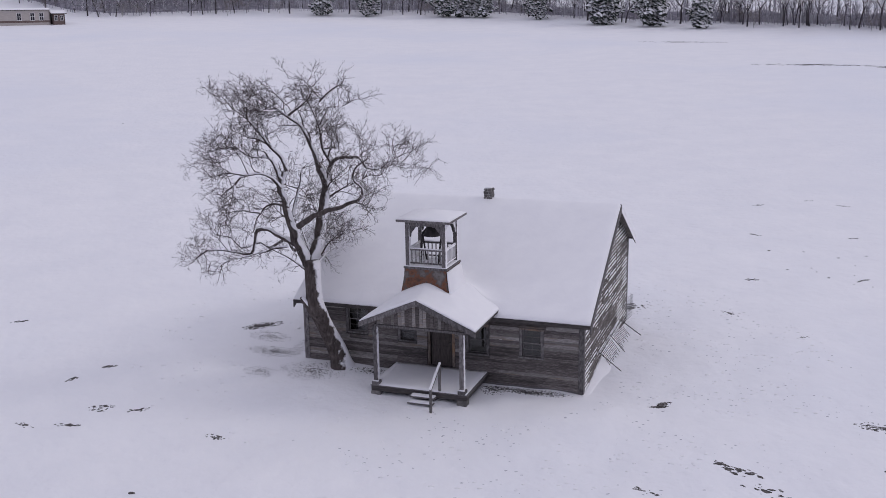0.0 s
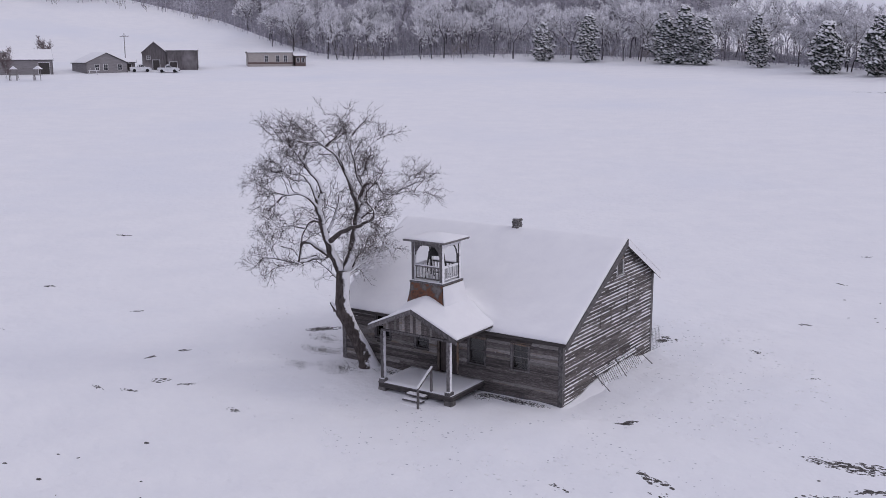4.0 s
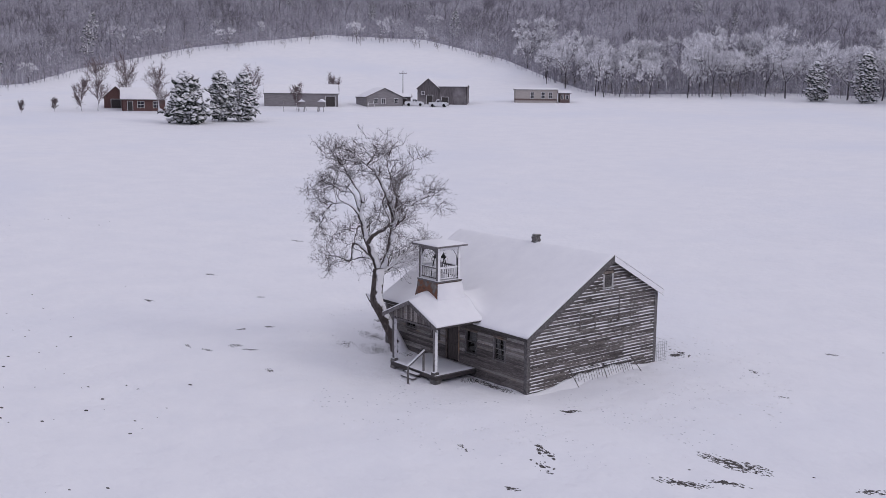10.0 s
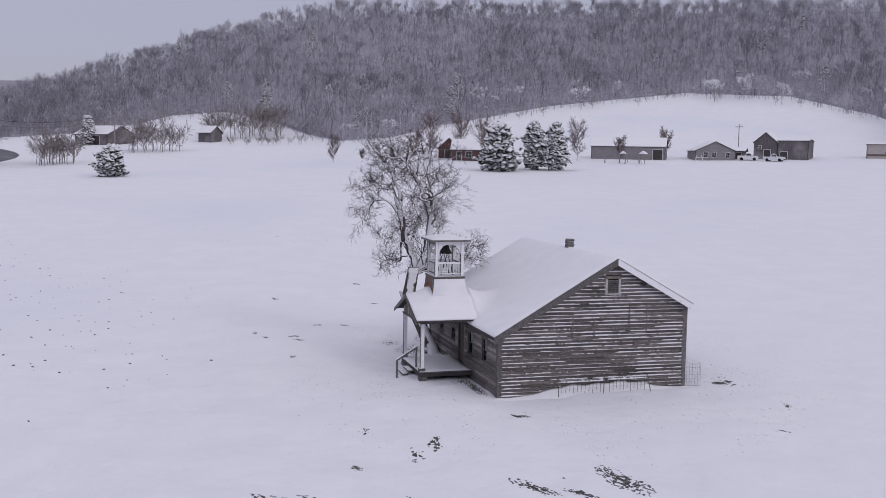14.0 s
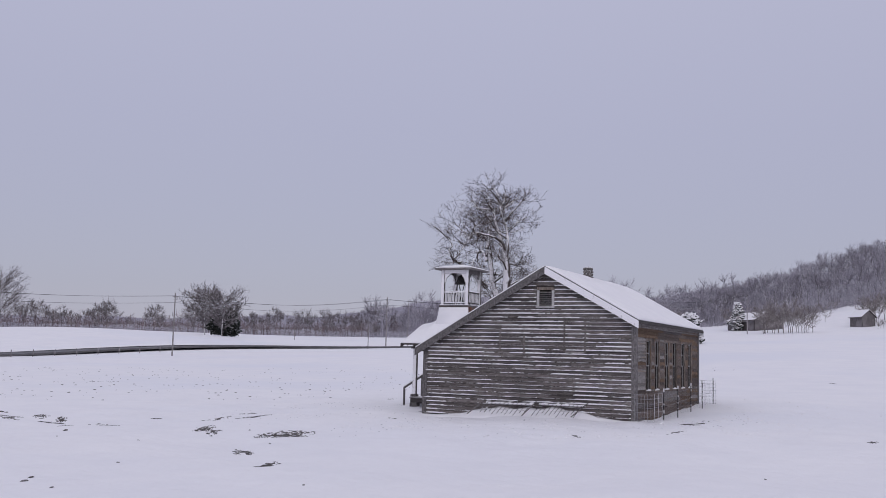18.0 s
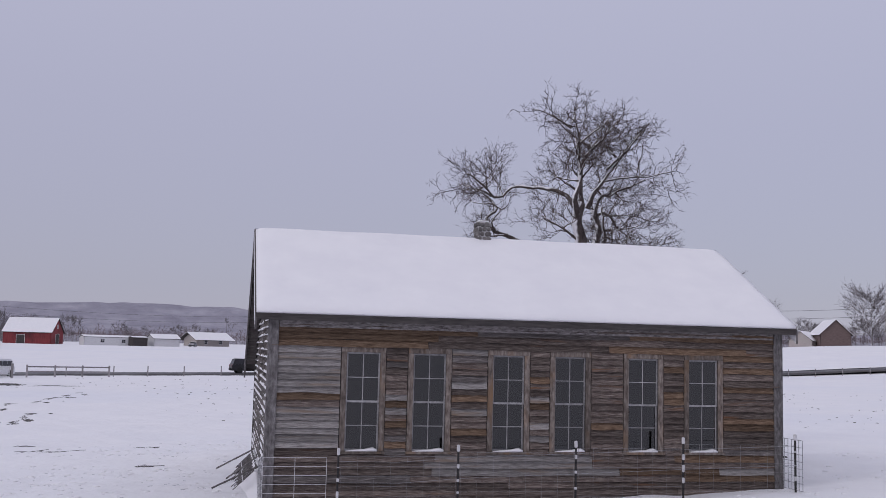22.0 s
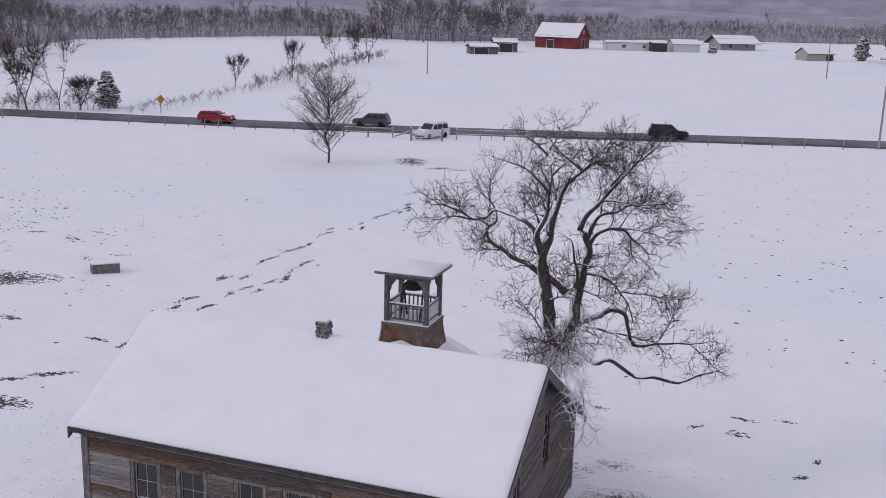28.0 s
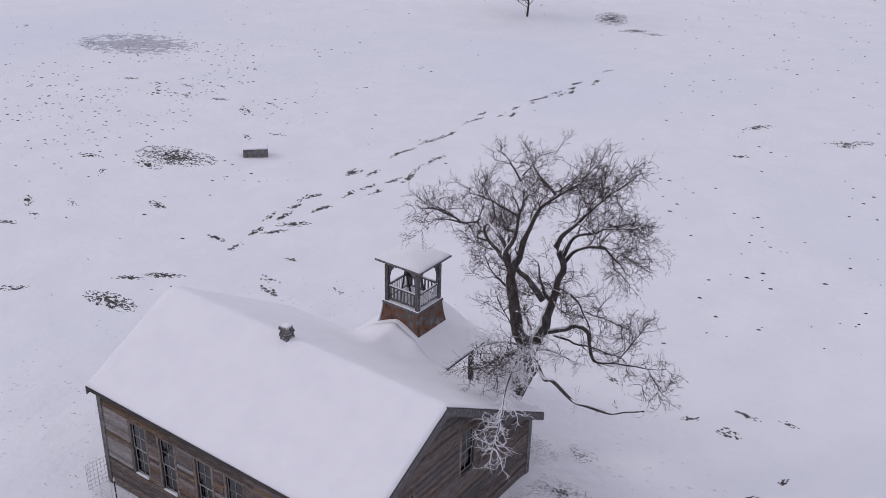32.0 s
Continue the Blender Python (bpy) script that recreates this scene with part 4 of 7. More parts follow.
def bend(d, amount):
    return (d + Vector((trng.gauss(0, 1), trng.gauss(0, 1), trng.gauss(0, 1))) * amount).normalized()


def shoot(p, d, length, r, segs, wander, lift, sides, g):
    """One branch: wanders as it grows. Returns its points."""
    pts, step = [p.copy()], length / segs
    for _ in range(segs):
        d = bend(d, wander)
        d = (d + Vector((0, 0, lift))).normalized()
        p = p + d * step
        pts.append(p.copy())
    g.tube(pts, [r * (1 - 0.75 * i / segs) for i in range(segs + 1)], sides)
    return pts


def along(pts, f):
    x = f * (len(pts) - 1)
    i = min(int(x), len(pts) - 2)
    return pts[i].lerp(pts[i + 1], x - i), (pts[i + 1] - pts[i]).normalized()


def fork(d, spread):
    side = d.cross(Vector((trng.gauss(0, 1), trng.gauss(0, 1), trng.gauss(0, 1)))).normalized()
    return (d * math.cos(spread) + side * math.sin(spread)).normalized()


def clothe(pts, g, size=1.0, start=0.28, gap=0.165, lift=0.03, thick=1.0):
    """Branches, side branches and twigs along a limb."""
    total = sum((b - a).length for a, b in zip(pts, pts[1:]))
    n = max(2, int(total * (1 - start) / gap))
    for i in range(n + 2):
        f = min(1.0, start + (1 - start) * (i + trng.random()) / n)
        p, d = along(pts, f)
        ln = size * trng.uniform(0.55, 1.35) * (1.15 - 0.4 * f)
        b = shoot(p, fork(d, trng.uniform(0.5, 1.1)), ln, 0.019 * thick * size ** 0.5, 5, 0.34, lift, 3, g)
        for j in range(int(ln / 0.105)):
            p2, d2 = along(b, min(1.0, 0.15 + 0.85 * (j + trng.random()) / max(1, int(ln / 0.105))))
            l2 = trng.uniform(0.28, 0.7) * min(1.2, size)
            c = shoot(p2, fork(d2, trng.uniform(0.4, 1.0)), l2, 0.0085 * thick, 3, 0.36, lift * 0.5, 3, g)
            for k in range(int(l2 / 0.10)):
                p3, d3 = along(c, trng.uniform(0.2, 1.0))
                shoot(p3, fork(d3, trng.uniform(0.3, 0.9)), trng.uniform(0.12, 0.3), 0.0052 * thick, 2, 0.35, 0.0, 3, g)


tree = thing("old_tree", "gnarled leafless old tree with leaning trunk and snow-plastered limbs", "tree", HM)
trunk = smooth_line([(-9.30, -0.30, 0.35), (-9.42, -0.62, 1.4), (-9.62, -1.2, 2.6), (-9.74, -1.55, 3.4), (-9.84, -1.45, 4.2), (-9.92, -1.3, 5.0)], 0.25)
g = Geo()
rings = []
for i, p in enumerate(trunk):
    f = i / (len(trunk) - 1)
    r = 0.36 - 0.07 * f + 0.26 * math.exp(-f * 11) + 0.05 * math.exp(-((f - 0.62) / 0.06) ** 2)
    rings.append([tuple(p + Vector((math.cos(a), math.sin(a), 0)) * r * (1 + 0.09 * math.sin(3 * a + 4 * f) + 0.06 * noise.noise(Vector((math.cos(a) * 2, math.sin(a) * 2, p.z * 1.5))))) for a in (2 * math.pi * k / 18 for k in range(18))])
part("trunk", g.face_strip(rings), M_TRUNK, tree, "leaning furrowed trunk", smooth=True)
part("broken_stub", Geo().tube([(-9.72, -1.5, 3.2), (-10.0, -1.75, 3.45), (-10.16, -1.92, 3.75)], [0.2, 0.15, 0.05], 8), M_BARK, tree, "jagged broken stub")
twigs = Geo()


def bough(pts, r0, r1, start):
    """A limb through pts of the schoolhouse's frame, radius r0 to r1, twiggy from the fraction start of its length on."""
    line = smooth_line(pts, 0.16)
    line = [p + Vector((noise.noise(p * 2.6), noise.noise(p * 2.6 + Vector((9, 0, 0))), noise.noise(p * 2.6 + Vector((0, 9, 0))))) * 0.06 * min(1, i / 4) for i, p in enumerate(line)]
    if start < 0.5:
        line = line[:max(4, int(len(line) * 0.8))]
    n = len(line) - 1
    part("limb", Geo().tube(line, [(r0 + (r1 - r0) * (i / n) ** 0.8) * (1 + 0.12 * noise.noise(p * 5)) for i, p in enumerate(line)], 9), M_BARK, tree, smooth=True)
    brush(line, start, r1)
    if start < 0.5:
        for k, f in enumerate((0.35, 0.5, 0.64, 0.78, 0.93)):
            p, d = along(line, f)
            across = Vector((-0.34, 0.94, 0.2)) * (1 if k % 2 else -1) * (1.1 if p.z > 7 else 0.4)
            way = (fork(d, trng.uniform(0.6, 1.1)) + across + Vector((0, 0, 0.15 if p.z < 9.8 else -0.35))).normalized()
            brush(shoot(p, way, trng.uniform(0.55, 1.25) if p.z > 7 else 0.5, 0.4 * (r0 + (r1 - r0) * f) + 0.006, 7, 0.2, 0.04, 5, twigs), 0.25, 0.008)


def brush(line, start, r1):
    """Forking side branches, twigs and twiglets of a limb; the outer ones reach onwards, out of the crown."""
    heart = Vector((-9.6, -1.2, 7.2))
    total = sum((b - a).length for a, b in zip(line, line[1:]))
    n = max(3, int(total * (1 - start) / 0.26))
    for i in range(n + 2):
        f = min(1.0, start + (1 - start) * (i + trng.random()) / n)
        p, d = along(line, f)
        away = (p - heart).normalized()
        way = (fork(d, trng.uniform(0.5, 1.25)) + away * 0.22).normalized()
        ln = trng.uniform(0.3, 0.85) * (1.1 - 0.4 * f) * min(1.0, max(0.35, (11.7 - p.z) / 1.3))
        b = shoot(p, way, ln, 0.008 + 0.2 * r1, 7, 0.22, 0.03, 4, twigs)
        m = int(ln / 0.15) + 1
        for j in range(m):
            p2, d2 = along(b, min(1.0, 0.15 + 0.85 * (j + trng.random()) / m))
            l2 = trng.uniform(0.18, 0.5)
            c = shoot(p2, fork(d2, trng.uniform(0.45, 1.0)), l2, 0.0062, 4, 0.2, 0.02, 3, twigs)
            for k in range(int(l2 / 0.14) + 1):
                p3, d3 = along(c, trng.uniform(0.25, 1.0))
                shoot(p3, fork(d3, trng.uniform(0.4, 1.0)), trng.uniform(0.08, 0.22), 0.0046, 2, 0.2, 0.02, 3, twigs)


bough([(-10.20, -0.95, 4.77), (-9.98, -0.65, 5.64), (-9.88, -0.51, 6.45), (-9.73, -0.46, 7.16), (-9.66, -0.53, 7.80), (-9.80, -0.69, 8.42)], 0.25, 0.15, 0.55)
bough([(-9.80, -0.69, 8.42), (-9.83, -0.92, 8.95), (-9.95, -1.18, 9.53), (-10.20, -1.37, 10.10), (-10.53, -1.60, 10.38), (-10.78, -1.80, 10.61), (-11.14, -2.03, 11.06), (-11.38, -2.23, 11.46)], 0.125, 0.03, 0.45)
bough([(-10.53, -1.60, 10.38), (-9.73, -1.73, 10.93), (-9.21, -1.86, 11.49), (-9.04, -2.01, 11.76)], 0.05, 0.012, 0.2)
bough([(-10.53, -1.60, 10.38), (-10.88, -1.19, 10.85), (-10.89, -0.66, 11.43)], 0.05, 0.012, 0.2)
bough([(-10.78, -1.80, 10.61), (-10.88, -2.58, 10.67), (-10.91, -3.12, 11.05), (-10.97, -3.46, 11.33)], 0.045, 0.012, 0.25)
bough([(-9.66, -0.53, 7.80), (-9.55, -0.39, 8.21), (-9.47, -0.36, 8.63), (-9.73, -0.45, 9.08), (-9.72, -0.67, 9.79), (-9.75, -0.89, 10.31), (-9.56, -0.93, 10.87), (-9.59, -0.94, 11.43)], 0.12, 0.025, 0.45)
bough([(-9.72, -0.67, 9.79), (-9.54, -0.07, 10.20), (-9.21, 0.48, 10.67), (-8.83, 0.83, 10.84), (-8.31, 1.23, 11.15)], 0.05, 0.012, 0.2)
bough([(-9.56, -0.93, 10.87), (-8.77, -1.28, 11.41), (-8.00, -1.53, 11.55)], 0.04, 0.012, 0.2)
bough([(-9.75, -0.89, 10.31), (-10.51, -0.31, 11.03), (-10.98, -0.06, 11.51)], 0.045, 0.012, 0.2)
bough([(-9.73, -0.45, 9.08), (-8.95, -0.70, 9.24), (-8.66, -0.81, 9.49)], 0.04, 0.012, 0.3)
bough([(-9.68, -0.44, 9.31), (-9.72, 0.40, 9.85), (-9.51, 1.01, 10.04)], 0.035, 0.01, 0.2)
bough([(-9.66, -0.50, 7.85), (-9.50, -0.52, 8.35), (-9.18, -0.68, 8.72), (-8.50, -1.07, 8.92), (-7.78, -1.45, 8.94), (-7.52, -1.62, 8.67), (-7.06, -1.29, 8.59), (-6.78, -1.08, 8.87), (-6.27, -0.69, 9.11), (-6.01, -0.48, 9.10)], 0.085, 0.02, 0.5)
bough([(-7.06, -1.29, 8.59), (-6.54, -0.89, 8.73), (-6.02, -0.38, 8.61), (-5.78, -0.19, 8.51)], 0.035, 0.01, 0.2)
bough([(-6.88, -1.17, 8.78), (-6.72, -0.74, 9.18), (-6.41, -0.31, 9.31)], 0.035, 0.01, 0.2)
bough([(-7.52, -1.62, 8.67), (-7.45, -2.07, 9.16), (-6.87, -2.29, 9.47)], 0.03, 0.01, 0.2)
bough([(-10.18, -1.79, 6.41), (-9.56, -1.99, 6.79), (-8.94, -2.08, 7.06), (-8.34, -2.18, 7.30), (-7.52, -2.42, 7.62), (-7.26, -2.53, 8.04), (-7.59, -2.55, 8.39), (-7.22, -2.95, 8.89), (-6.72, -3.19, 9.20)], 0.12, 0.02, 0.6)
bough([(-7.85, -2.11, 7.50), (-7.17, -2.29, 7.41), (-6.72, -2.45, 7.18)], 0.04, 0.01, 0.25)
bough([(-7.52, -2.42, 7.62), (-7.29, -2.01, 7.86), (-7.48, -1.87, 8.31), (-6.78, -2.15, 8.50), (-6.05, -2.52, 8.53)], 0.04, 0.01, 0.25)
bough([(-10.25, -0.99, 4.73), (-10.47, -1.10, 5.44), (-10.60, -1.36, 5.94), (-10.63, -1.58, 6.56), (-10.70, -1.71, 7.27), (-10.84, -1.87, 7.86), (-10.58, -1.78, 8.43)], 0.24, 0.1, 0.55)
bough([(-10.47, -1.92, 8.46), (-10.64, -1.90, 8.90), (-11.06, -2.06, 9.41), (-11.41, -2.18, 9.86), (-11.79, -2.32, 10.35), (-12.14, -2.56, 10.69), (-12.61, -2.94, 10.97)], 0.1, 0.02, 0.45)
bough([(-11.30, -2.33, 9.88), (-11.73, -1.66, 10.47), (-12.29, -1.44, 11.17), (-12.46, -1.40, 11.39)], 0.05, 0.012, 0.25)
bough([(-11.67, -2.47, 10.36), (-11.35, -3.01, 10.97), (-11.32, -3.43, 11.36)], 0.045, 0.012, 0.25)
bough([(-10.94, -2.20, 9.43), (-12.29, -1.33, 9.55), (-13.33, -0.97, 9.75), (-14.10, -0.93, 9.86)], 0.045, 0.012, 0.25)
bough([(-10.68, -2.00, 8.12), (-11.01, -2.15, 8.91), (-11.53, -2.55, 9.04), (-11.89, -2.79, 9.27), (-12.48, -3.10, 9.43), (-12.95, -3.38, 9.54)], 0.085, 0.015, 0.4)
bough([(-11.63, -2.77, 9.14), (-12.85, -2.28, 9.67), (-13.61, -2.24, 9.77)], 0.035, 0.01, 0.2)
bough([(-11.78, -2.93, 9.29), (-12.29, -3.46, 9.05), (-12.62, -3.90, 9.06)], 0.035, 0.01, 0.2)
bough([(-10.69, -2.00, 7.84), (-11.01, -2.36, 8.37), (-11.58, -2.88, 8.40), (-11.96, -3.13, 8.07), (-12.51, -3.12, 7.64), (-13.04, -3.10, 7.24)], 0.085, 0.015, 0.4)
bough([(-11.47, -3.03, 8.42), (-12.68, -2.75, 8.38), (-13.57, -2.76, 8.03)], 0.035, 0.01, 0.2)
bough([(-11.85, -3.27, 8.10), (-11.97, -3.45, 7.44), (-12.21, -3.86, 7.10)], 0.035, 0.01, 0.2)
bough([(-10.53, -1.84, 7.14), (-11.49, -1.47, 7.11), (-12.15, -1.28, 6.56), (-12.53, -1.21, 5.79), (-13.01, -1.27, 5.47)], 0.06, 0.012, 0.35)
bough([(-11.90, -1.48, 6.75), (-13.00, -1.38, 6.74), (-13.89, -1.60, 6.46)], 0.035, 0.01, 0.2)
bough([(-10.54, -1.23, 5.57), (-11.20, -1.31, 5.83), (-11.71, -1.39, 6.14), (-12.12, -1.43, 6.06), (-12.31, -1.40, 5.56), (-12.49, -1.35, 5.12), (-13.38, -1.57, 5.22), (-14.15, -1.74, 5.26), (-14.73, -1.96, 5.36)], 0.11, 0.012, 0.5)
bough([(-10.90, -1.36, 5.52), (-11.61, -1.57, 5.37), (-12.09, -1.85, 5.23), (-12.97, -2.27, 4.99), (-13.75, -2.45, 4.42)], 0.045, 0.01, 0.25)
bough([(-13.21, -1.78, 5.28), (-13.54, -2.06, 5.92), (-13.85, -2.38, 6.43)], 0.03, 0.01, 0.2)
bough([(-13.97, -1.95, 5.31), (-14.80, -1.55, 4.81), (-15.20, -1.49, 4.31)], 0.03, 0.01, 0.2)
bough([(-10.57, -1.51, 6.72), (-10.66, -1.01, 7.17), (-10.61, -0.78, 7.73), (-10.46, -0.72, 8.38)], 0.085, 0.02, 0.5)
bough([(-10.60, -1.09, 7.19), (-10.57, -0.12, 7.45), (-10.57, 0.30, 7.82)], 0.03, 0.01, 0.2)
bough([(-10.60, -0.88, 7.62), (-11.52, -0.47, 7.74), (-12.11, -0.36, 8.05)], 0.03, 0.01, 0.2)
bough([(-9.81, -0.80, 5.16), (-9.29, -1.04, 5.73), (-8.78, -1.17, 6.26), (-8.27, -1.31, 6.72)], 0.035, 0.01, 0.3)
bough([(-10.07, -0.63, 4.90), (-10.42, 0.47, 5.50), (-10.48, 1.51, 5.75), (-10.47, 2.36, 5.90), (-10.44, 3.44, 5.95)], 0.09, 0.015, 0.35)
bough([(-10.47, 1.19, 5.70), (-10.97, 2.28, 6.10), (-11.60, 3.12, 6.20)], 0.04, 0.01, 0.2)
bough([(-10.18, -0.19, 5.10), (-10.12, 1.11, 5.30), (-9.99, 2.22, 5.60), (-9.82, 2.92, 5.90)], 0.05, 0.01, 0.25)
bough([(-9.88, -0.51, 6.45), (-10.68, 0.26, 6.98), (-11.05, 0.98, 7.58)], 0.05, 0.012, 0.25)
bough([(-10.42, -1.88, 6.63), (-11.48, -0.88, 6.74), (-12.55, -0.21, 7.27), (-13.15, 0.00, 7.57)], 0.05, 0.012, 0.25)
bough([(-11.14, -2.03, 11.00), (-11.45, -2.45, 11.45), (-11.65, -2.75, 11.75)], 0.035, 0.01, 0.2)
bough([(-9.59, -0.94, 11.05), (-9.85, -1.35, 11.55), (-10.15, -1.65, 11.95)], 0.03, 0.01, 0.2)
bough([(-12.14, -2.56, 10.69), (-12.60, -2.60, 11.20), (-12.95, -2.75, 11.50)], 0.035, 0.01, 0.2)
bough([(-10.20, -1.37, 10.10), (-11.00, -2.05, 10.90), (-11.90, -2.10, 11.45)], 0.04, 0.01, 0.25)
bough([(-9.73, -0.46, 7.16), (-9.10, -0.40, 7.60), (-8.55, -0.55, 7.95), (-8.10, -0.50, 8.25)], 0.05, 0.012, 0.25)
bough([(-9.70, -0.50, 7.55), (-9.15, -0.85, 8.05), (-8.60, -1.05, 8.30)], 0.04, 0.01, 0.25)
bough([(-11.41, -2.18, 9.86), (-12.00, -2.20, 10.60), (-12.35, -2.05, 11.25), (-12.45, -2.00, 11.60)], 0.045, 0.01, 0.3)
bough([(-10.88, -1.19, 10.85), (-11.30, -1.30, 11.35), (-11.60, -1.30, 11.75)], 0.03, 0.01, 0.2)
part("twig_mass", twigs, M_TWIG, tree, "dense fine bare twigs", kind="stuff")
low, spray_twigs = Geo(), Geo()
for pts, r0, size, start in (([(-9.9, -1.2, 4.6), (-10.7, -0.4, 5.15), (-11.6, 0.35, 4.95), (-12.1, 0.7, 5.25), (-12.9, 0.75, 4.85), (-13.4, 0.95, 5.0), (-14.1, 0.6, 4.8), (-14.6, 0.75, 5.15), (-15.2, 0.5, 5.3)], 0.09, 0.45, 0.5),
                              ([(-9.9, -1.2, 4.6), (-10.6, 0.5, 5.2), (-11.2, 2.0, 5.3), (-11.8, 3.2, 5.1), (-12.1, 4.0, 4.6)], 0.06, 0.75, 0.25),
                              ([(-10.0, -1.0, 4.8), (-10.8, -0.2, 5.6), (-11.4, 0.6, 6.0), (-11.9, 1.4, 6.1)], 0.05, 0.8, 0.25),
                              ([(-9.9, -1.2, 4.7), (-10.2, 0.4, 5.0), (-10.4, 1.5, 5.3)], 0.05, 0.75, 0.25),
                              ([(-9.9, -1.4, 4.5), (-10.9, -1.2, 5.0), (-11.9, -0.8, 5.2)], 0.05, 0.75, 0.3),
                              ([(-9.9, -1.2, 4.8), (-9.6, -0.2, 5.3), (-9.2, 0.8, 5.4)], 0.05, 0.8, 0.25),
                              ([(-9.9, -1.2, 4.7), (-10.3, 0.6, 5.5), (-10.9, 1.6, 6.0)], 0.05, 0.9, 0.25)):
    line = smooth_line(pts, 0.22)
    part("limb", Geo().tube(line, [r0 * (1 - 0.7 * i / (len(line) - 1)) for i in range(len(line))], 8), M_BARK, tree, smooth=True)
    hanging = pts[-1][1] > 3.5 or pts[-1][2] < 5.45 and pts[-1][0] > -10.5
    clothe(line, low if hanging else spray_twigs, size, start, 0.17 if size > 0.5 else 0.4, 0.0, 1.9 if hanging else 1.3)
part("snowy_spray", low, M_TWIG_SNOWY, tree, "low sprays of twigs thick with snow", kind="stuff")
part("low_spray", spray_twigs, M_TWIG_HALF, tree, "low tangle of twigs half covered with snow", kind="stuff")

# ---- wire panels round the schoolhouse ----


def wire_panel(length, height, cell_u, cell_z, label, m, mat, r=0.006):
    p = thing("wire_panel", label, "fence panel", m)
    n, k = int(length / cell_u), int(height / cell_z)
    for i in range(n + 1):
        part("upright_wire", Geo().tube([(length * i / n, 0, 0), (length * i / n, 0, height)], r, 4), mat, p)
    for j in range(k + 1):
        part("level_wire", Geo().tube([(0, r * 2, height * j / k), (length, r * 2, height * j / k)], r, 4), mat, p)
    return p


def gz(u, v):
    x, y, _ = HM @ Vector((u, v, 0))
    return float(ground_z(x, y))


for i, (u, v) in enumerate(((-1.31, 9.62), (-3.66, 9.62), (-6.08, 9.62), (-8.4, 9.62), (-10.95, 9.6))):
    z = gz(u, v)
    post = thing("fence_post", "thin steel fence post crusted with snow", "fence post", HM @ pose(u, v, z - 0.1), "posts behind the schoolhouse")
    part("stake", Geo().box(-0.018, 0.018, -0.018, 0.018, 0, 1.25, 0.004), M_IRON, post)
    part("snow_cap", Geo().box(-0.03, 0.03, -0.03, 0.03, 1.16, 1.30, 0.015), M_FROSTWIRE, post)
    for k in range(3):
        part("snow_crust", Geo().box(-0.024, 0.026, -0.01, 0.028, 0.35 + k * 0.27 + 0.05 * math.sin(i * 3 + k), 0.43 + k * 0.27 + 0.06 * math.cos(i * 2 + k), 0.01), M_FROSTWIRE, post)
wire_panel(1.2, 1.0, 0.4, 0.15, "section of frosted wire mesh fence behind the schoolhouse corner", HM @ pose(0.11, 9.62, gz(0, 9.6) + 0.05, 0, 0, 180), M_FROSTWIRE, 0.006)
for u0, u1 in ((-1.36, -3.61), (-3.71, -6.03), (-6.13, -8.35), (-8.45, -10.9)):
    wire_panel(u0 - u1, 0.95, 0.3, 0.19, "thin wire mesh stretched between the fence posts", HM @ pose(u0, 9.63, gz((u0 + u1) / 2, 9.6) + 0.06, 0, 0, 180), M_WIRE, 0.0018)
wire_panel(0.78, 1.0, 0.13, 0.15, "wire mesh panel closing the gap at the corner", HM @ pose(0.08, 8.86, gz(0, 9.2) + 0.02, 0, 0, 82), M_WIRE)
for k in (0.95, 0.55):
    wire = Geo().tube([(-1.31, 9.62, gz(-1.3, 9.6) + k), (-2.5, 9.63, gz(-2.5, 9.6) + k - 0.05), (-3.66, 9.62, gz(-3.6, 9.6) + k), (-6.08, 9.62, gz(-6, 9.6) + k), (-8.4, 9.62, gz(-8.4, 9.6) + k), (-10.95, 9.6, gz(-10.9, 9.6) + k)], 0.004, 4)
    solid("fence_wire", wire, M_WIRE, "slack strand of wire between the posts", "wire", HM)
wire_panel(0.8, 1.05, 0.13, 0.15, "upright wire mesh panel by the far corner of the schoolhouse", HM @ pose(-11.03, 8.9, gz(-11.5, 9.4), 0, 0, 92), M_WIRE)
# two lengths of slatted panel leaning low against the gable, between dark pipes
for v0, ln, out in ((2.85, 2.0, 0.48), (5.1, 1.85, 0.52)):
    z0 = gz(0.5, v0)
    lp = thing("slatted_panel", "low slatted panel leaning on the gable, half buried in snow", "fence panel", HM @ pose(0, v0, z0))

    def lie(x, f):
        return (0.12 + out * f, x - 0.25 * f, 0.62 - 0.52 * f)
    for i in range(11):
        part("slat", Geo().tube([lie(ln * (i + 0.5) / 11, -0.02), lie(ln * (i + 0.5) / 11, trng.uniform(0.7, 1.0))], 0.011, 4), M_TRIM, lp)
    part("rail", Geo().tube([lie(0, 0.02), lie(ln, 0.02)], 0.024, 6), M_TRIM, lp)
    part("rail", Geo().tube([lie(0, 0.55), lie(ln, 0.55)], 0.014, 5), M_FROSTWIRE, lp)
    rings = []
    for k in range(25):
        x, h = ln * k / 24, 0.03 + 0.05 * max(0.0, noise.noise(Vector((k * 0.45, v0, 1))) + 0.4)
        rings.append([(0.055, x, 0.52), (0.15 + 0.6 * h, x, 0.55), (0.13 + 0.6 * h, x, 0.58 + 0.4 * h), (0.07, x, 0.6 + h)])
    part("snow_cap", Geo().face_strip(rings), M_SNOW, lp, smooth=True)
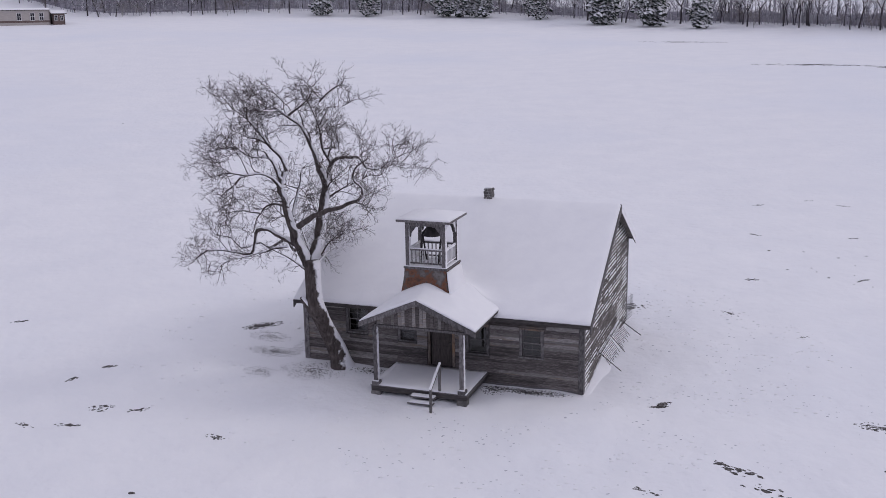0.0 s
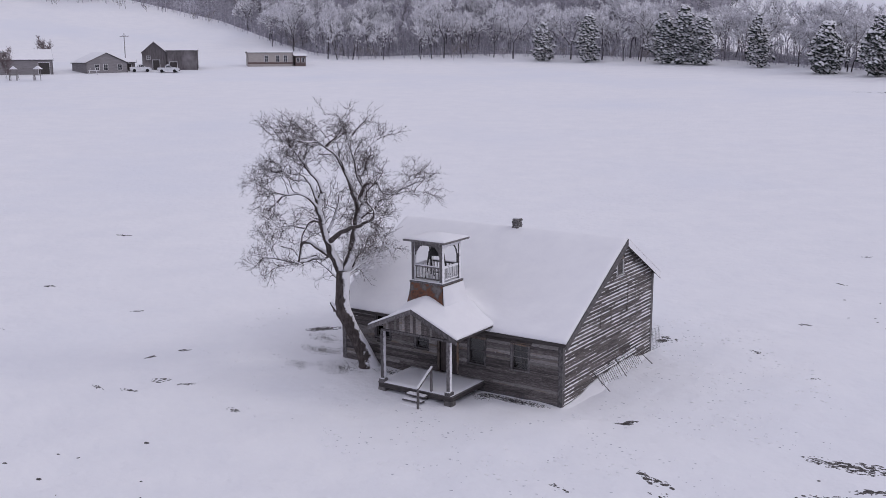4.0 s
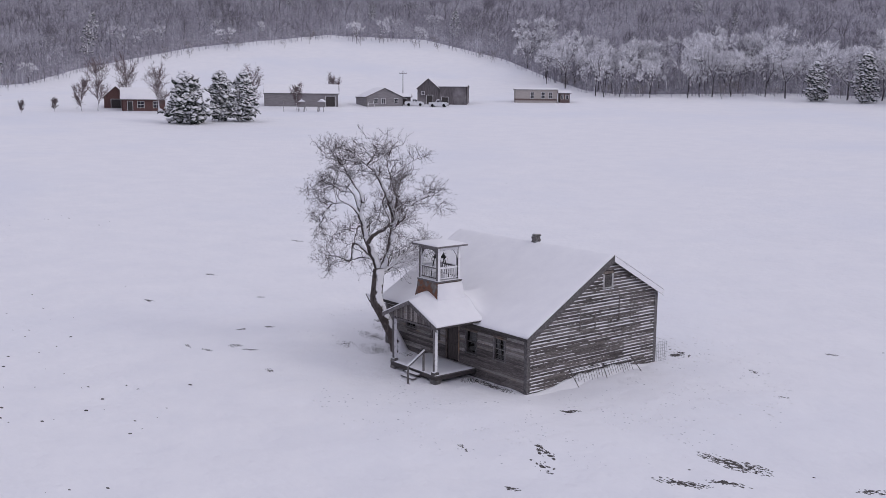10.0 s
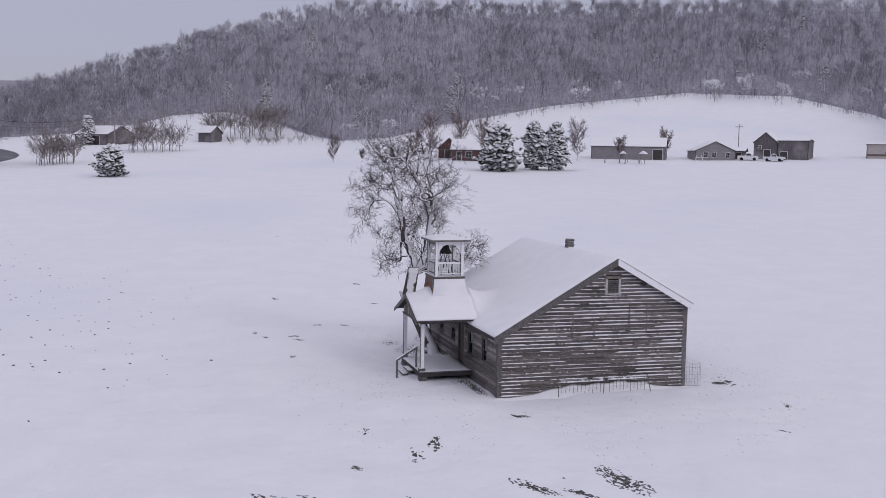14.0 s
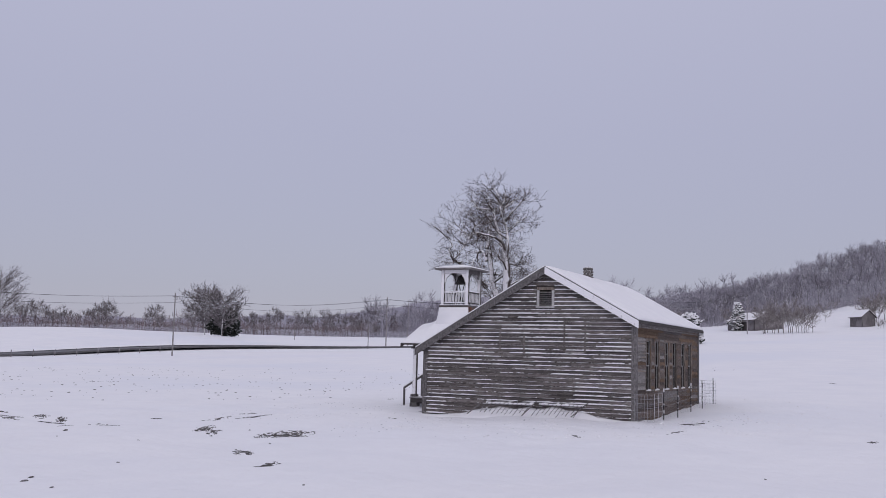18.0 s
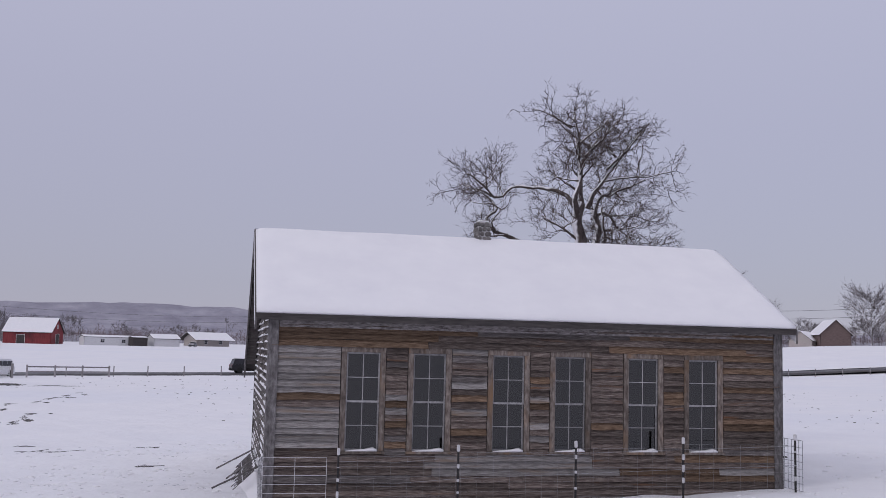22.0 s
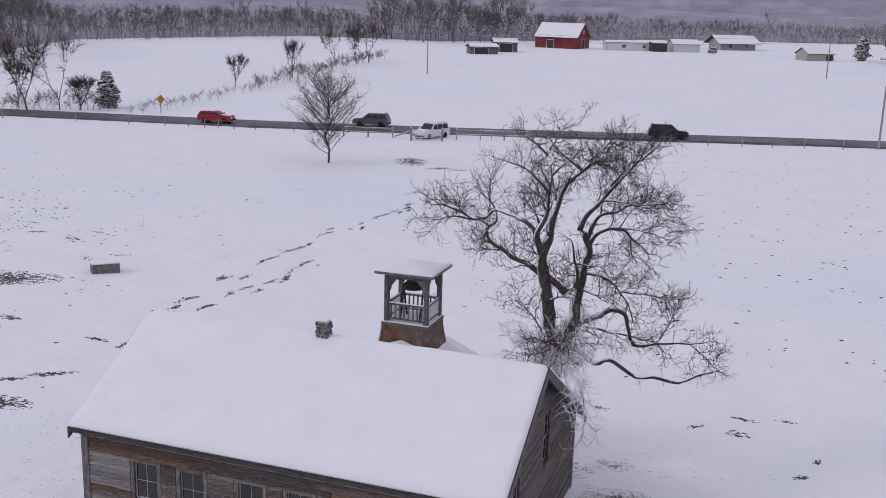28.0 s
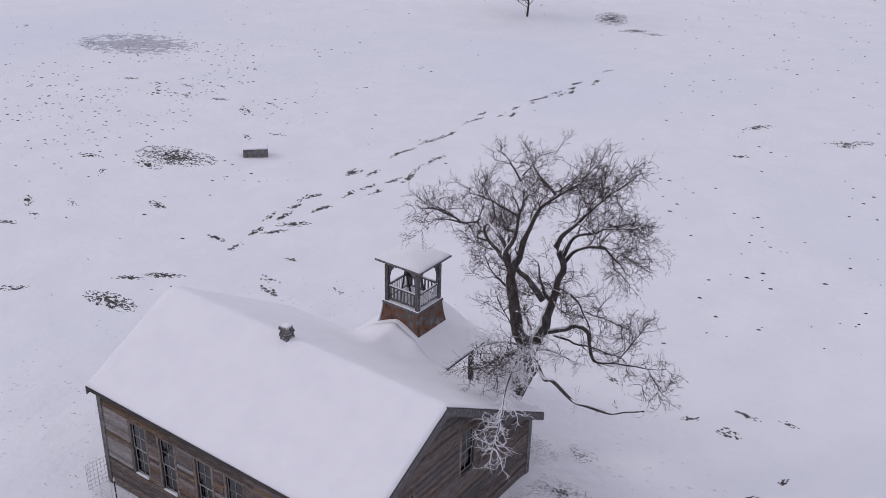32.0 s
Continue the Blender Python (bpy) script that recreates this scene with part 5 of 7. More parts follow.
for v, tip, low in ((2.75, 1.0, 0.14), (4.95, 0.75, 0.12), (7.05, 1.05, 0.16)):
    solid("pipe", Geo().tube([(0.06, v, 0.66 + gz(0.2, v)), (tip, v - 0.35, low + gz(tip, v))], 0.02, 8), M_TRIM, "dark pipe leaning from the gable wall into the snow", "pipe", HM)
# drift along the foot of the gable
rings = []
for k in range(31):
    v = -0.3 + 9.3 * k / 30
    w = 0.3 + 0.2 * noise.noise(Vector((v * 0.6, 0, 2))) + 0.12 * math.exp(-((v - 7.2) / 0.7) ** 2)
    h = 0.09 + 0.1 * noise.noise(Vector((v * 0.8, 4, 2))) + 0.1 * math.exp(-((v - 4.6) / 1.7) ** 2) + 0.1 * math.exp(-((v - 7.3) / 0.7) ** 2)
    lean = float(sstep(1.0, 3.1, v) * (1 - sstep(6.4, 7.6, v)))
    w, h = w + 0.25 * lean, h + 0.28 * lean
    z = gz(0.3, v)
    rings.append([(0.052, v, z - 0.2)] + [(0.052 + w * f, v + 0.03 * math.sin(9 * f + k), z - 0.06 + h * (1 - f) ** 1.4 * (1 + 0.1 * math.sin(k * 1.7 + f * 5))) for f in (0, 0.12, 0.3, 0.55, 0.8)] + [(0.052 + w * 1.15, v, z - 0.25)])
solid("snow_drift", Geo().face_strip(rings), M_SNOW, "snow drifted against the foot of the gable wall", "snow drift", HM, kind="stuff", smooth=True)

# ---- bare ground showing through the snow ----
prng = random.Random(21)


def bare_patch(cx, cy, rx, ry, turn, count, mat=None, label="dark turf showing through thin snow", low=0.05, high=0.2):
    """A scatter of ragged scraps of turf, laid on the snow's surface."""
    g = Geo()
    ca, sa = math.cos(radians(turn)), math.sin(radians(turn))
    for _ in range(int(count * 4.2)):
        a, d = prng.uniform(0, 2 * math.pi), prng.random() ** 0.7
        ox, oy = 1.05 * rx * d * math.cos(a), 1.05 * ry * d * math.sin(a)
        s = 0.62 * prng.uniform(low, high) * (1.15 - 0.7 * d)
        n, ph = 11, prng.uniform(0, 6)
        px, py = cx + ox * ca - oy * sa, cy + ox * sa + oy * ca
        z = surface(px, py)
        pts = []
        for k in range(n):
            t = 2 * math.pi * k / n
            r = s * (0.6 + 0.75 * noise.noise(Vector((px * 3 + math.cos(t) * 1.6, py * 3 + math.sin(t) * 1.6, ph)))) * (0.75 + 0.6 * prng.random())
            ex, ey = r * 1.6 * math.cos(t), r * 0.85 * math.sin(t)
            pts.append((px + ex * ca - ey * sa, py + ex * sa + ey * ca))
        base = len(g.v)
        g.v.append((px, py, z + 0.014))
        g.v.extend((x, y, surface(x, y) + 0.007) for x, y in pts)
        g.v.extend((px + (x - px) * 1.08, py + (y - py) * 1.08, surface(x, y) - 0.03) for x, y in pts)
        for k in range(n):
            q = (k + 1) % n
            g.f.append((base, base + 1 + k, base + 1 + q))
            g.f.append((base + 1 + k, base + 1 + n + k, base + 1 + n + q, base + 1 + q))
    return solid("bare_patch", g, mat or M_GRASS, label, "bare ground", kind="stuff")


from mathutils.bvhtree import BVHTree

ground = bpy.data.objects["ground"]
gt = BVHTree.FromPolygons([v.co.copy() for v in ground.data.vertices], [tuple(p.vertices) for p in ground.data.polygons])


def surface(x, y):
    hit = gt.ray_cast(Vector((x, y, 200)), Vector((0, 0, -1)))
    return hit[0].z if hit[0] else float(ground_z(x, y))


for args in ((15.3, 31.2, 1.6, 0.6, -14, 58), (14.3, 28.2, 1.1, 0.3, 8, 22), (14.0, 23.5, 0.6, 0.2, -10, 12), (10.8, 20.8, 1.0, 0.3, 24, 16), (11.4, 21.9, 0.7, 0.2, 24, 10), (9.3, 24.6, 0.3, 0.15, 0, 5),
             (15.7, 29.0, 0.8, 0.2, 10, 10), (23.8, 33.0, 0.8, 0.2, 0, 9), (21.7, 13.9, 2.8, 1.4, -8, 210), (26.8, 15.3, 0.8, 0.3, 0, 9), (20.4, 31.4, 0.9, 0.3, 20, 10),
             (-19.0, -2.9, 1.9, 0.5, 20, 26), (-13.0, -4.3, 1.5, 0.4, 40, 20), (-18.8, -2.2, 0.8, 0.3, 10, 12), (1.0, -34.5, 1.6, 2.8, 10, 150), (-1.8, -29.9, 1.6, 0.7, 15, 30), (-3.6, -29.2, 1.2, 0.5, 15, 16), (-7.8, 41.6, 0.9, 0.35, 20, 26),
             (-13.0, 37.2, 0.3, 0.15, 10, 4), (-12.1, 33.4, 0.5, 0.3, -20, 9), (-18.7, 42.9, 0.5, 0.15, 0, 4), (-23.8, 38.1, 0.5, 0.15, 0, 4), (8.5, 44.5, 0.3, 0.22, 20, 12), (7.7, 33.4, 0.28, 0.15, 20, 8), (22.6, 15.6, 1.2, 0.5, -20, 26), (19.0, 20.8, 0.8, 0.3, -30, 16),
             (7.5, 33.2, 0.35, 0.1, 0, 5), (-14.0, 36.0, 0.3, 0.12, 60, 5), (-12.8, 32.0, 0.5, 0.15, -20, 6), (-26.0, 46.0, 0.7, 0.2, 0, 4), (-30, 60, 0.8, 0.2, 10, 5)):
    bare_patch(*args)
for q in ((25.2, 25.4), (26.0, 22.5), (19.2, 9.0), (17.6, 7.9), (24.5, 2.5), (28.5, 0.0), (22.0, 4.2), (29.0, 26.8), (42, -8), (24.6, 17.5), (9.4, 27.0), (8.8, 28.2), (-26, 6), (-12, 2), (8.6, 44.9), (24.5, 24.0), (23.5, 22.0), (21.3, 4.5), (20.6, 2.3), (29.8, 2.1), (33.3, 0.2), (27.2, 2.6), (51, -11.4)):
    bare_patch(*q, 0.8, 0.28, prng.uniform(-70, 20), prng.randint(4, 10), low=0.04, high=0.2)
for q in ((20.8, 65.5), (24.5, 66.3), (26.1, 64.7), (18.3, 58), (23.6, 56.6), (15.5, 48.9), (12.9, 43.5), (15, 40.2), (20.9, 48.5), (-10.7, 33), (-7.6, 31), (5.8, 27.1), (8.4, 28.6), (28.3, 2.3), (25.9, -0.6), (30.9, 0.2), (-14.3, 32.1)):
    bare_patch(*q, 0.42, 0.14, prng.uniform(-40, 30), prng.randint(2, 5), low=0.04, high=0.15)
for args in ((36.9, -69.2, 1.5, 0.3, 0, 6), (32, -69.3, 4.0, 0.25, 0, 14), (26, -68.8, 4.0, 0.25, 5, 14), (20.5, -67.5, 2.5, 0.25, 10, 9), (43.3, 183.0, 8, 1.2, -20, 22), (52.3, 143.7, 8, 1.2, -20, 26), (62, 138, 7, 1.5, -35, 16)):
    bare_patch(*args, low=0.2, high=0.7)
bare_patch(38.5, -9.2, 5.0, 3.2, 5, 110, M_SLUSH_DENT, "grey frozen puddle with slush round it", 0.25, 0.9)
bare_patch(38.5, -9.2, 5.6, 4.0, 5, 50, low=0.06, high=0.25)
# a line of scuffed tracks across the meadow, from the gate to the porch
track = smooth_line([(12.6, 24.0, 0), (11.9, 18.7, 0), (10.4, 13.4, 0), (6.3, 2.8, 0), (3.3, -4.2, 0), (0.4, -10.4, 0), (-0.6, -15.0, 0)], 0.9)
track += smooth_line([(10.2, 19.6, 0), (9.4, 17.0, 0), (7.0, 11.8, 0), (5.9, 7.5, 0)], 0.9)
for p in track:
    if prng.random() < 0.75:
        bare_patch(p.x + prng.gauss(0, 0.35), p.y + prng.gauss(0, 0.35), 0.7, 0.2, 68 + prng.uniform(-14, 14), prng.randint(3, 8), label="scuffed track through the snow", low=0.06, high=0.24)
# faint footprints and grass tips
specks = Geo()
for _ in range(3000):
    a, d = prng.uniform(0, 2 * math.pi), 80 * prng.random() ** 0.6
    x, y = 4 + d * math.cos(a), 30 + d * math.sin(a)
    dense = noise.noise(Vector((x * 0.05, y * 0.05, 7)))
    sw = x < -6 and y < 32
    if dense + (0.6 if sw else -0.3 if y > 36 else 0.02) < 0.25 * prng.random() + 0.1:
        continue
    z, s = surface(x, y), prng.uniform(0.02, 0.07) * (1.3 if sw else 1.0)
    lx, ly, _ = HM.inverted() @ Vector((x, y, 0))
    if -11.4 < lx < 0.4 and -3.2 < ly < 9.2:
        continue
    t = prng.uniform(0, 3.14)
    ring = [(x + s * 1.8 * math.cos(t + k * 1.2566) * (0.6 + 0.6 * prng.random()), y + s * math.sin(t + k * 1.2566), z - 0.005) for k in range(5)]
    specks.face_strip([ring, [((q[0] + x) / 2, (q[1] + y) / 2, z + s * 0.35) for q in ring]])
for _ in range(1100):
    x, y = prng.gauss(30, 8), prng.gauss(4, 11)
    if noise.noise(Vector((x * 0.16, y * 0.16, 5))) < -0.05:
        continue
    z, s, t = surface(x, y), prng.uniform(0.02, 0.09), prng.uniform(0, 3.14)
    ring = [(x + s * 1.9 * math.cos(t + k * 1.2566) * (0.5 + 0.7 * prng.random()), y + s * math.sin(t + k * 1.2566), z - 0.005) for k in range(5)]
    specks.face_strip([ring, [((q[0] + x) / 2, (q[1] + y) / 2, z + s * 0.3) for q in ring]])
solid("grass_tips", specks, M_GRASS, "scattered grass tufts poking through the snow", "grass", kind="stuff")
# Footprint marks: grey colour stands in for the shade in trodden dents.
scuffs = Geo()
for _ in range(700):
    a, d = prng.uniform(-2.2, 1.9), prng.random() ** 0.8
    x, y, _ = HM @ Vector((-1.5 + (2.6 + 9 * d) * math.cos(a), 2.2 + (5.0 + 6 * d) * math.sin(a), 0))
    if noise.noise(Vector((x * 0.4, y * 0.4, 3))) < -0.05:
        continue
    z, s, t = surface(x, y), prng.uniform(0.012, 0.04), prng.uniform(0, 3.14)
    ring = [(x + s * 2.2 * math.cos(t + k * 1.2566) * (0.5 + 0.7 * prng.random()), y + s * math.sin(t + k * 1.2566), z - 0.005) for k in range(5)]
    scuffs.face_strip([ring, [((q[0] + x) / 2, (q[1] + y) / 2, z + s * 0.25) for q in ring]])
solid("trodden_snow", scuffs, M_SLUSH_DENT, "trodden marks in the snow round the schoolhouse, dent shade painted grey", "snow", kind="stuff")
# scuffed leaf litter and twigs under the tree and along the front wall
for u, v, a, b, n in ((-12.6, 0.2, 1.1, 0.6, 110), (-13.6, 1.6, 0.9, 0.5, 60), (-12.0, -2.0, 0.7, 0.5, 40), (-10.2, -1.2, 1.3, 0.9, 130), (-8.0, -0.6, 0.9, 0.35, 50), (-1.9, -0.42, 1.6, 0.26, 200), (-3.1, -0.7, 0.5, 0.5, 60), (-11.7, 2.2, 0.5, 2.2, 120)):
    x, y, _ = HM @ Vector((u, v, 0))
    bare_patch(x, y, a, b, YAW, n, label="leaf litter and scuffed snow beside the wall", low=0.012, high=0.055)
# clods and trodden lumps of snow round the schoolhouse
clods = Geo()
for _ in range(3000):
    a, d = prng.uniform(0, 2 * math.pi), prng.uniform(0, 1) ** 0.8
    u, v = -5.5 + (6.5 + 8 * d) * math.cos(a), 4.4 + (6.0 + 7 * d) * math.sin(a)
    if u < -2 and prng.random() < 0.55 or noise.noise(Vector((u * 0.35, v * 0.35, 2))) < -0.12:
        continue
    if -11.5 < u < 0.5 and -3.3 < v < 9.2:
        continue
    x, y, _ = HM @ Vector((u, v, 0))
    z, s = surface(x, y), 0.015 + 0.055 * prng.random() ** 2
    turn = prng.uniform(0, 3.14)
    rings = [[(x + f * s * (1.6 * math.cos(k * 1.047 + turn)) * (0.8 + 0.4 * prng.random()), y + f * s * math.sin(k * 1.047 + turn), z + s * h) for k in range(6)] for f, h in ((1.0, -0.15), (0.75, 0.28), (0.25, 0.42))]
    clods.face_strip(rings)
solid("snow_clods", clods, M_SNOW, "trodden lumps of snow round the schoolhouse", "snow", kind="stuff", smooth=True)
# concrete trough in the meadow
trough = thing("trough", "small stone trough capped with snow in the meadow", "trough", stand(17.2, 12.0, 25))
part("basin", Geo().box(-0.75, 0.75, -0.4, 0.4, -0.1, 0.5, 0.03), M_STONE, trough)
part("snow_cap", Geo().box(-0.77, 0.77, -0.42, 0.42, 0.5, 0.6, 0.05), M_SNOW, trough)

# ---- trees of the valley ----
wrng = np.random.RandomState(8)


def bare_template(seed, height, spread, limbs, twigs, width, upswept=0.6, twig=0.12, leaf=0.0, low=0.22):
    """A leafless tree as corner and triangle arrays: trunk, limbs, and thin twigs round the limb ends."""
    r = random.Random(seed)
    V, F = [], []

    def stick(p, q, a, b, n=3):
        d = (q - p).normalized()
        s = d.orthogonal().normalized()
        t = d.cross(s)
        base = len(V)
        for c, rad in ((p, a), (q, b)):
            V.extend(tuple(c + (s * math.cos(2 * math.pi * k / n) + t * math.sin(2 * math.pi * k / n)) * rad) for k in range(n))
        for k in range(n):
            m = (k + 1) % n
            F.extend(((base + k, base + m, base + n + m), (base + k, base + n + m, base + n + k)))

    def blade(p, q, w):
        s = (q - p).cross(Vector((r.gauss(0, 1), r.gauss(0, 1), r.gauss(0, 1)))).normalized() * w
        base = len(V)
        V.extend((tuple(p - s), tuple(p + s), tuple(q)))
        F.append((base, base + 1, base + 2))

    p, pts = Vector((0, 0, -0.5)), []
    for k in range(5):
        q = Vector((r.gauss(0, 0.02) * height, r.gauss(0, 0.02) * height, height * 0.85 * (k + 1) / 5))
        stick(p, q, width * (1 - 0.17 * k), width * (1 - 0.17 * (k + 1)), 5)
        pts.append((p, q))
        p = q
    for i in range(limbs):
        f = low + (1 - low) * (i + r.random()) / limbs
        a, b = pts[min(4, int(f * 5))]
        s = a.lerp(b, f * 5 % 1)
        ang, reach = r.uniform(0, 2 * math.pi), spread * (0.55 + 0.5 * math.sin(math.pi * min(1, f * 0.95))) * r.uniform(0.7, 1.1)
        e = s + Vector((math.cos(ang) * reach, math.sin(ang) * reach, reach * upswept * r.uniform(0.6, 1.5)))
        m = s.lerp(e, 0.5) + Vector((r.gauss(0, 0.06), r.gauss(0, 0.06), -0.04)) * reach
        stick(s, m, width * 0.34, width * 0.2)
        stick(m, e, width * 0.2, width * 0.07)
        for _ in range(twigs):
            t = r.uniform(0.25, 1.0)
            o = s.lerp(m, t * 2) if t < 0.5 else m.lerp(e, t * 2 - 1)
            d = ((e - s).normalized() * 0.8 + Vector((r.gauss(0, 0.7), r.gauss(0, 0.7), 0.35 + r.gauss(0, 0.5)))).normalized()
            ln = twig * height * r.uniform(0.6, 1.3)
            mid = o + d * ln
            blade(o, mid, leaf or width * 0.11)
            for _ in range(1 if leaf > 0.06 else 2):
                d2 = (d + Vector((r.gauss(0, 0.6), r.gauss(0, 0.6), r.gauss(0, 0.5)))).normalized()
                blade(o.lerp(mid, r.uniform(0.3, 0.95)), mid + d2 * ln * 0.5, leaf * 0.7 or width * 0.07)
    return np.array(V), np.array(F, dtype=np.int64)


def branchy(seed, height, trunk, levels, children, angle, twigs, width, blade_w, lift=0.25, shrink=0.72, reach=0.16, wide=0.35):
    """A leafless tree that forks again and again: arrays for its trunk, its limbs and its twigs."""
    r = random.Random(seed)
    sets = ([], []), ([], []), ([], [])

    def stick(bag, p, q, a, b, n):
        V, F = bag
        d = (q - p).normalized()
        s = d.orthogonal().normalized()
        t = d.cross(s)
        base = len(V)
        for c, rad in ((p, a), (q, b)):
            V.extend(tuple(c + (s * math.cos(2 * math.pi * k / n) + t * math.sin(2 * math.pi * k / n)) * rad) for k in range(n))
        for k in range(n):
            m = (k + 1) % n
            F.extend(((base + k, base + m, base + n + m), (base + k, base + n + m, base + n + k)))

    def blade(p, q, w):
        V, F = sets[2]
        s = (q - p).cross(Vector((r.gauss(0, 1), r.gauss(0, 1), r.gauss(0, 1)))).normalized() * w
        V.extend((tuple(p - s), tuple(p + s), tuple(q)))
        F.append((len(V) - 3, len(V) - 2, len(V) - 1))

    def spray(p, d, ln, n):
        for _ in range(n):
            e = (d + Vector((r.gauss(0, 0.55), r.gauss(0, 0.55), r.gauss(0, 0.4)))).normalized()
            o = p - d * ln * r.uniform(0, 1.1)
            q = o + e * ln * r.uniform(0.5, 1.2)
            blade(o, q, blade_w)
            e = (e + Vector((r.gauss(0, 0.5), r.gauss(0, 0.5), r.gauss(0, 0.4)))).normalized()
            blade(o.lerp(q, r.uniform(0.3, 0.8)), q + e * ln * 0.35, blade_w * 0.7)

    def grow(p, d, ln, rad, level):
        n = 3 if level == 0 else 1 if level == levels else 2
        for k in range(n):
            e = (d + Vector((r.gauss(0, 0.10), r.gauss(0, 0.10), r.gauss(0, 0.06)))).normalized()
            q = p + e * ln / n
            stick(sets[0] if level == 0 else sets[1], p, q, rad * (1 - 0.16 * k), rad * (0.84 - 0.16 * k), (6 if levels > 3 else 4) if level == 0 else 3)
            p, d = q, e
            if level and level < levels and r.random() < 0.85:
                side = d.cross(Vector((r.gauss(0, 1), r.gauss(0, 1), r.gauss(0, 1)))).normalized()
                spray(p + side * height * reach * 0.5, side, height * reach * 0.7, max(2, twigs // (2 if levels > 3 else 4)))
        if level == levels:
            spray(p, d, height * reach, twigs)
            return
        c, turn = children + (r.random() < 0.35), r.uniform(0, 6.28)
        for k in range(c):
            s = d.orthogonal().normalized()
            s = (Matrix.Rotation(turn + 2 * math.pi * k / c + r.gauss(0, 0.3), 3, d) @ s)
            a = angle * r.uniform(0.55, 1.3)
            e = (d * math.cos(a) + s * math.sin(a) + Vector((0, 0, lift))).normalized()
            grow(p, e, ln0 * shrink ** level * r.uniform(0.75, 1.2), rad * 0.62, level + 1)

    ln0 = height * (1 - trunk) / sum(shrink ** k for k in range(levels)) * 0.95
    grow(Vector((0, 0, -0.4)), Vector((r.gauss(0, 0.03), r.gauss(0, 0.03), 1)), height * trunk + 0.4, width, 0)
    crown = np.array(sets[2][0])
    fit = np.array([wide * height / np.percentile(np.hypot(crown[:, 0], crown[:, 1]), 93)] * 2 + [height / np.percentile(crown[:, 2], 99.5)])
    return [(np.array(V) * fit, np.array(F, dtype=np.int64)) for V, F in sets]


def merge(*bags):
    n, VV, FF = 0, [], []
    for v, f in bags:
        VV.append(v)
        FF.append(f + n)
        n += len(v)
    return np.concatenate(VV), np.concatenate(FF)


def conifer_template(seed, height, radius, tiers, boughs):
    """An evergreen: a stem, and tiers of boughs made of drooping snow-holding sprays."""
    r = random.Random(seed)
    V, F = [], []
    for k in range(5):
        a = 2 * math.pi * k / 5
        V.append((0.14 * math.cos(a), 0.14 * math.sin(a), -0.5))
    V.append((0, 0, height * 0.95))
    F.extend((k, (k + 1) % 5, 5) for k in range(5))

    def spray(p, d, size):
        s = Vector((-d.y, d.x, 0))
        tip = p + d * size + Vector((0, 0, size * r.uniform(-1.1, 0.5)))
        w = size * r.uniform(0.35, 0.7)
        mid = p + d * size * 0.5
        base = len(V)
        V.extend(map(tuple, (p, mid + s * w - Vector((0, 0, w * 0.5)), tip, mid - s * w - Vector((0, 0, w * 0.5)), mid + Vector((0, 0, w * 0.3)), mid - Vector((0, 0, w * 0.9)))))
        F.extend((base + x, base + y, base + q) for x, y, q in ((0, 1, 4), (1, 2, 4), (2, 3, 4), (3, 0, 4), (0, 5, 1), (1, 5, 2), (2, 5, 3), (3, 5, 0)))

    for _ in range(int(tiers * boughs * 3.2)):
        f = r.random() ** 0.8
        a, z = r.uniform(0, 2 * math.pi), height * (0.05 + 0.93 * f)
        d = Vector((math.cos(a), math.sin(a), 0))
        swell = 0.74 + 0.85 * noise.noise(Vector((d.x * 1.6, d.y * 1.6, z * 2.4 / radius + seed)))
        ln = radius * min(1.0, 0.6 + 2.2 * f) * (1.0 - f ** 2.2) ** 0.75 * swell * r.uniform(0.5, 1.05) + 0.12
        o = Vector((d.x * ln * 0.8, d.y * ln * 0.8, z + r.uniform(-0.2, 0.2)))
        out = Vector((d.x + r.gauss(0, 0.7), d.y + r.gauss(0, 0.7), 0)).normalized()
        spray(o, out, radius * r.choice((0.09, 0.12, 0.17, 0.24)) * r.uniform(0.8, 1.25) + 0.08)
    return np.array(V), np.array(F, dtype=np.int64)


def scatter(name, templates, places, mat, label, category="woods", wood=None, wood_name="", wood_label=""):
    """One mesh of many trees: places (x, y, scale). With wood, trunks and limbs make a mesh of their own."""
    bags = [[], []]
    for x, y, s in places:
        tpl = templates[wrng.randint(len(templates))]
        a, tall, z = wrng.uniform(0, 2 * math.pi), s * wrng.uniform(0.85, 1.15), float(ground_z(x, y))
        c, d = math.cos(a) * s, math.sin(a) * s
        for k, (v, f) in enumerate(((tpl[2], merge(tpl[0], tpl[1])) if wood else (tpl,))):
            bags[k].append((np.stack([v[:, 0] * c - v[:, 1] * d + x, v[:, 0] * d + v[:, 1] * c + y, v[:, 2] * tall + z], 1), f))
    if wood:
        solid(wood_name, tri_mesh(wood_name, *merge(*bags[1])), wood, wood_label, category, kind="stuff")
    return solid(name, tri_mesh(name, *merge(*bags[0])), mat, label, category, kind="stuff")


FOREST = [branchy(30 + k, 11.5 + k % 3 * 1.2, 0.42, 2, 3, 0.5, 10, 0.11, 0.045, 0.4, 0.75, 0.17, 0.36) for k in range(8)]
TALL = [branchy(50 + k, 10.5 + k % 3 * 1.5, 0.26, 4, 2, 0.55, 24, 0.2, 0.085, 0.16, 0.78, 0.075, 0.46) for k in range(6)]
BELT = [merge(*branchy(60 + k, 14 + k % 3 * 2, 0.22, 3, 2, 0.5, 9, 0.2, 0.10, 0.3, 0.8, 0.17, 0.38)) for k in range(6)]
BUSH = [bare_template(70 + k, 2.6, 1.7, 9, 9, 0.05, 0.9, 0.25, 0.03) for k in range(3)]
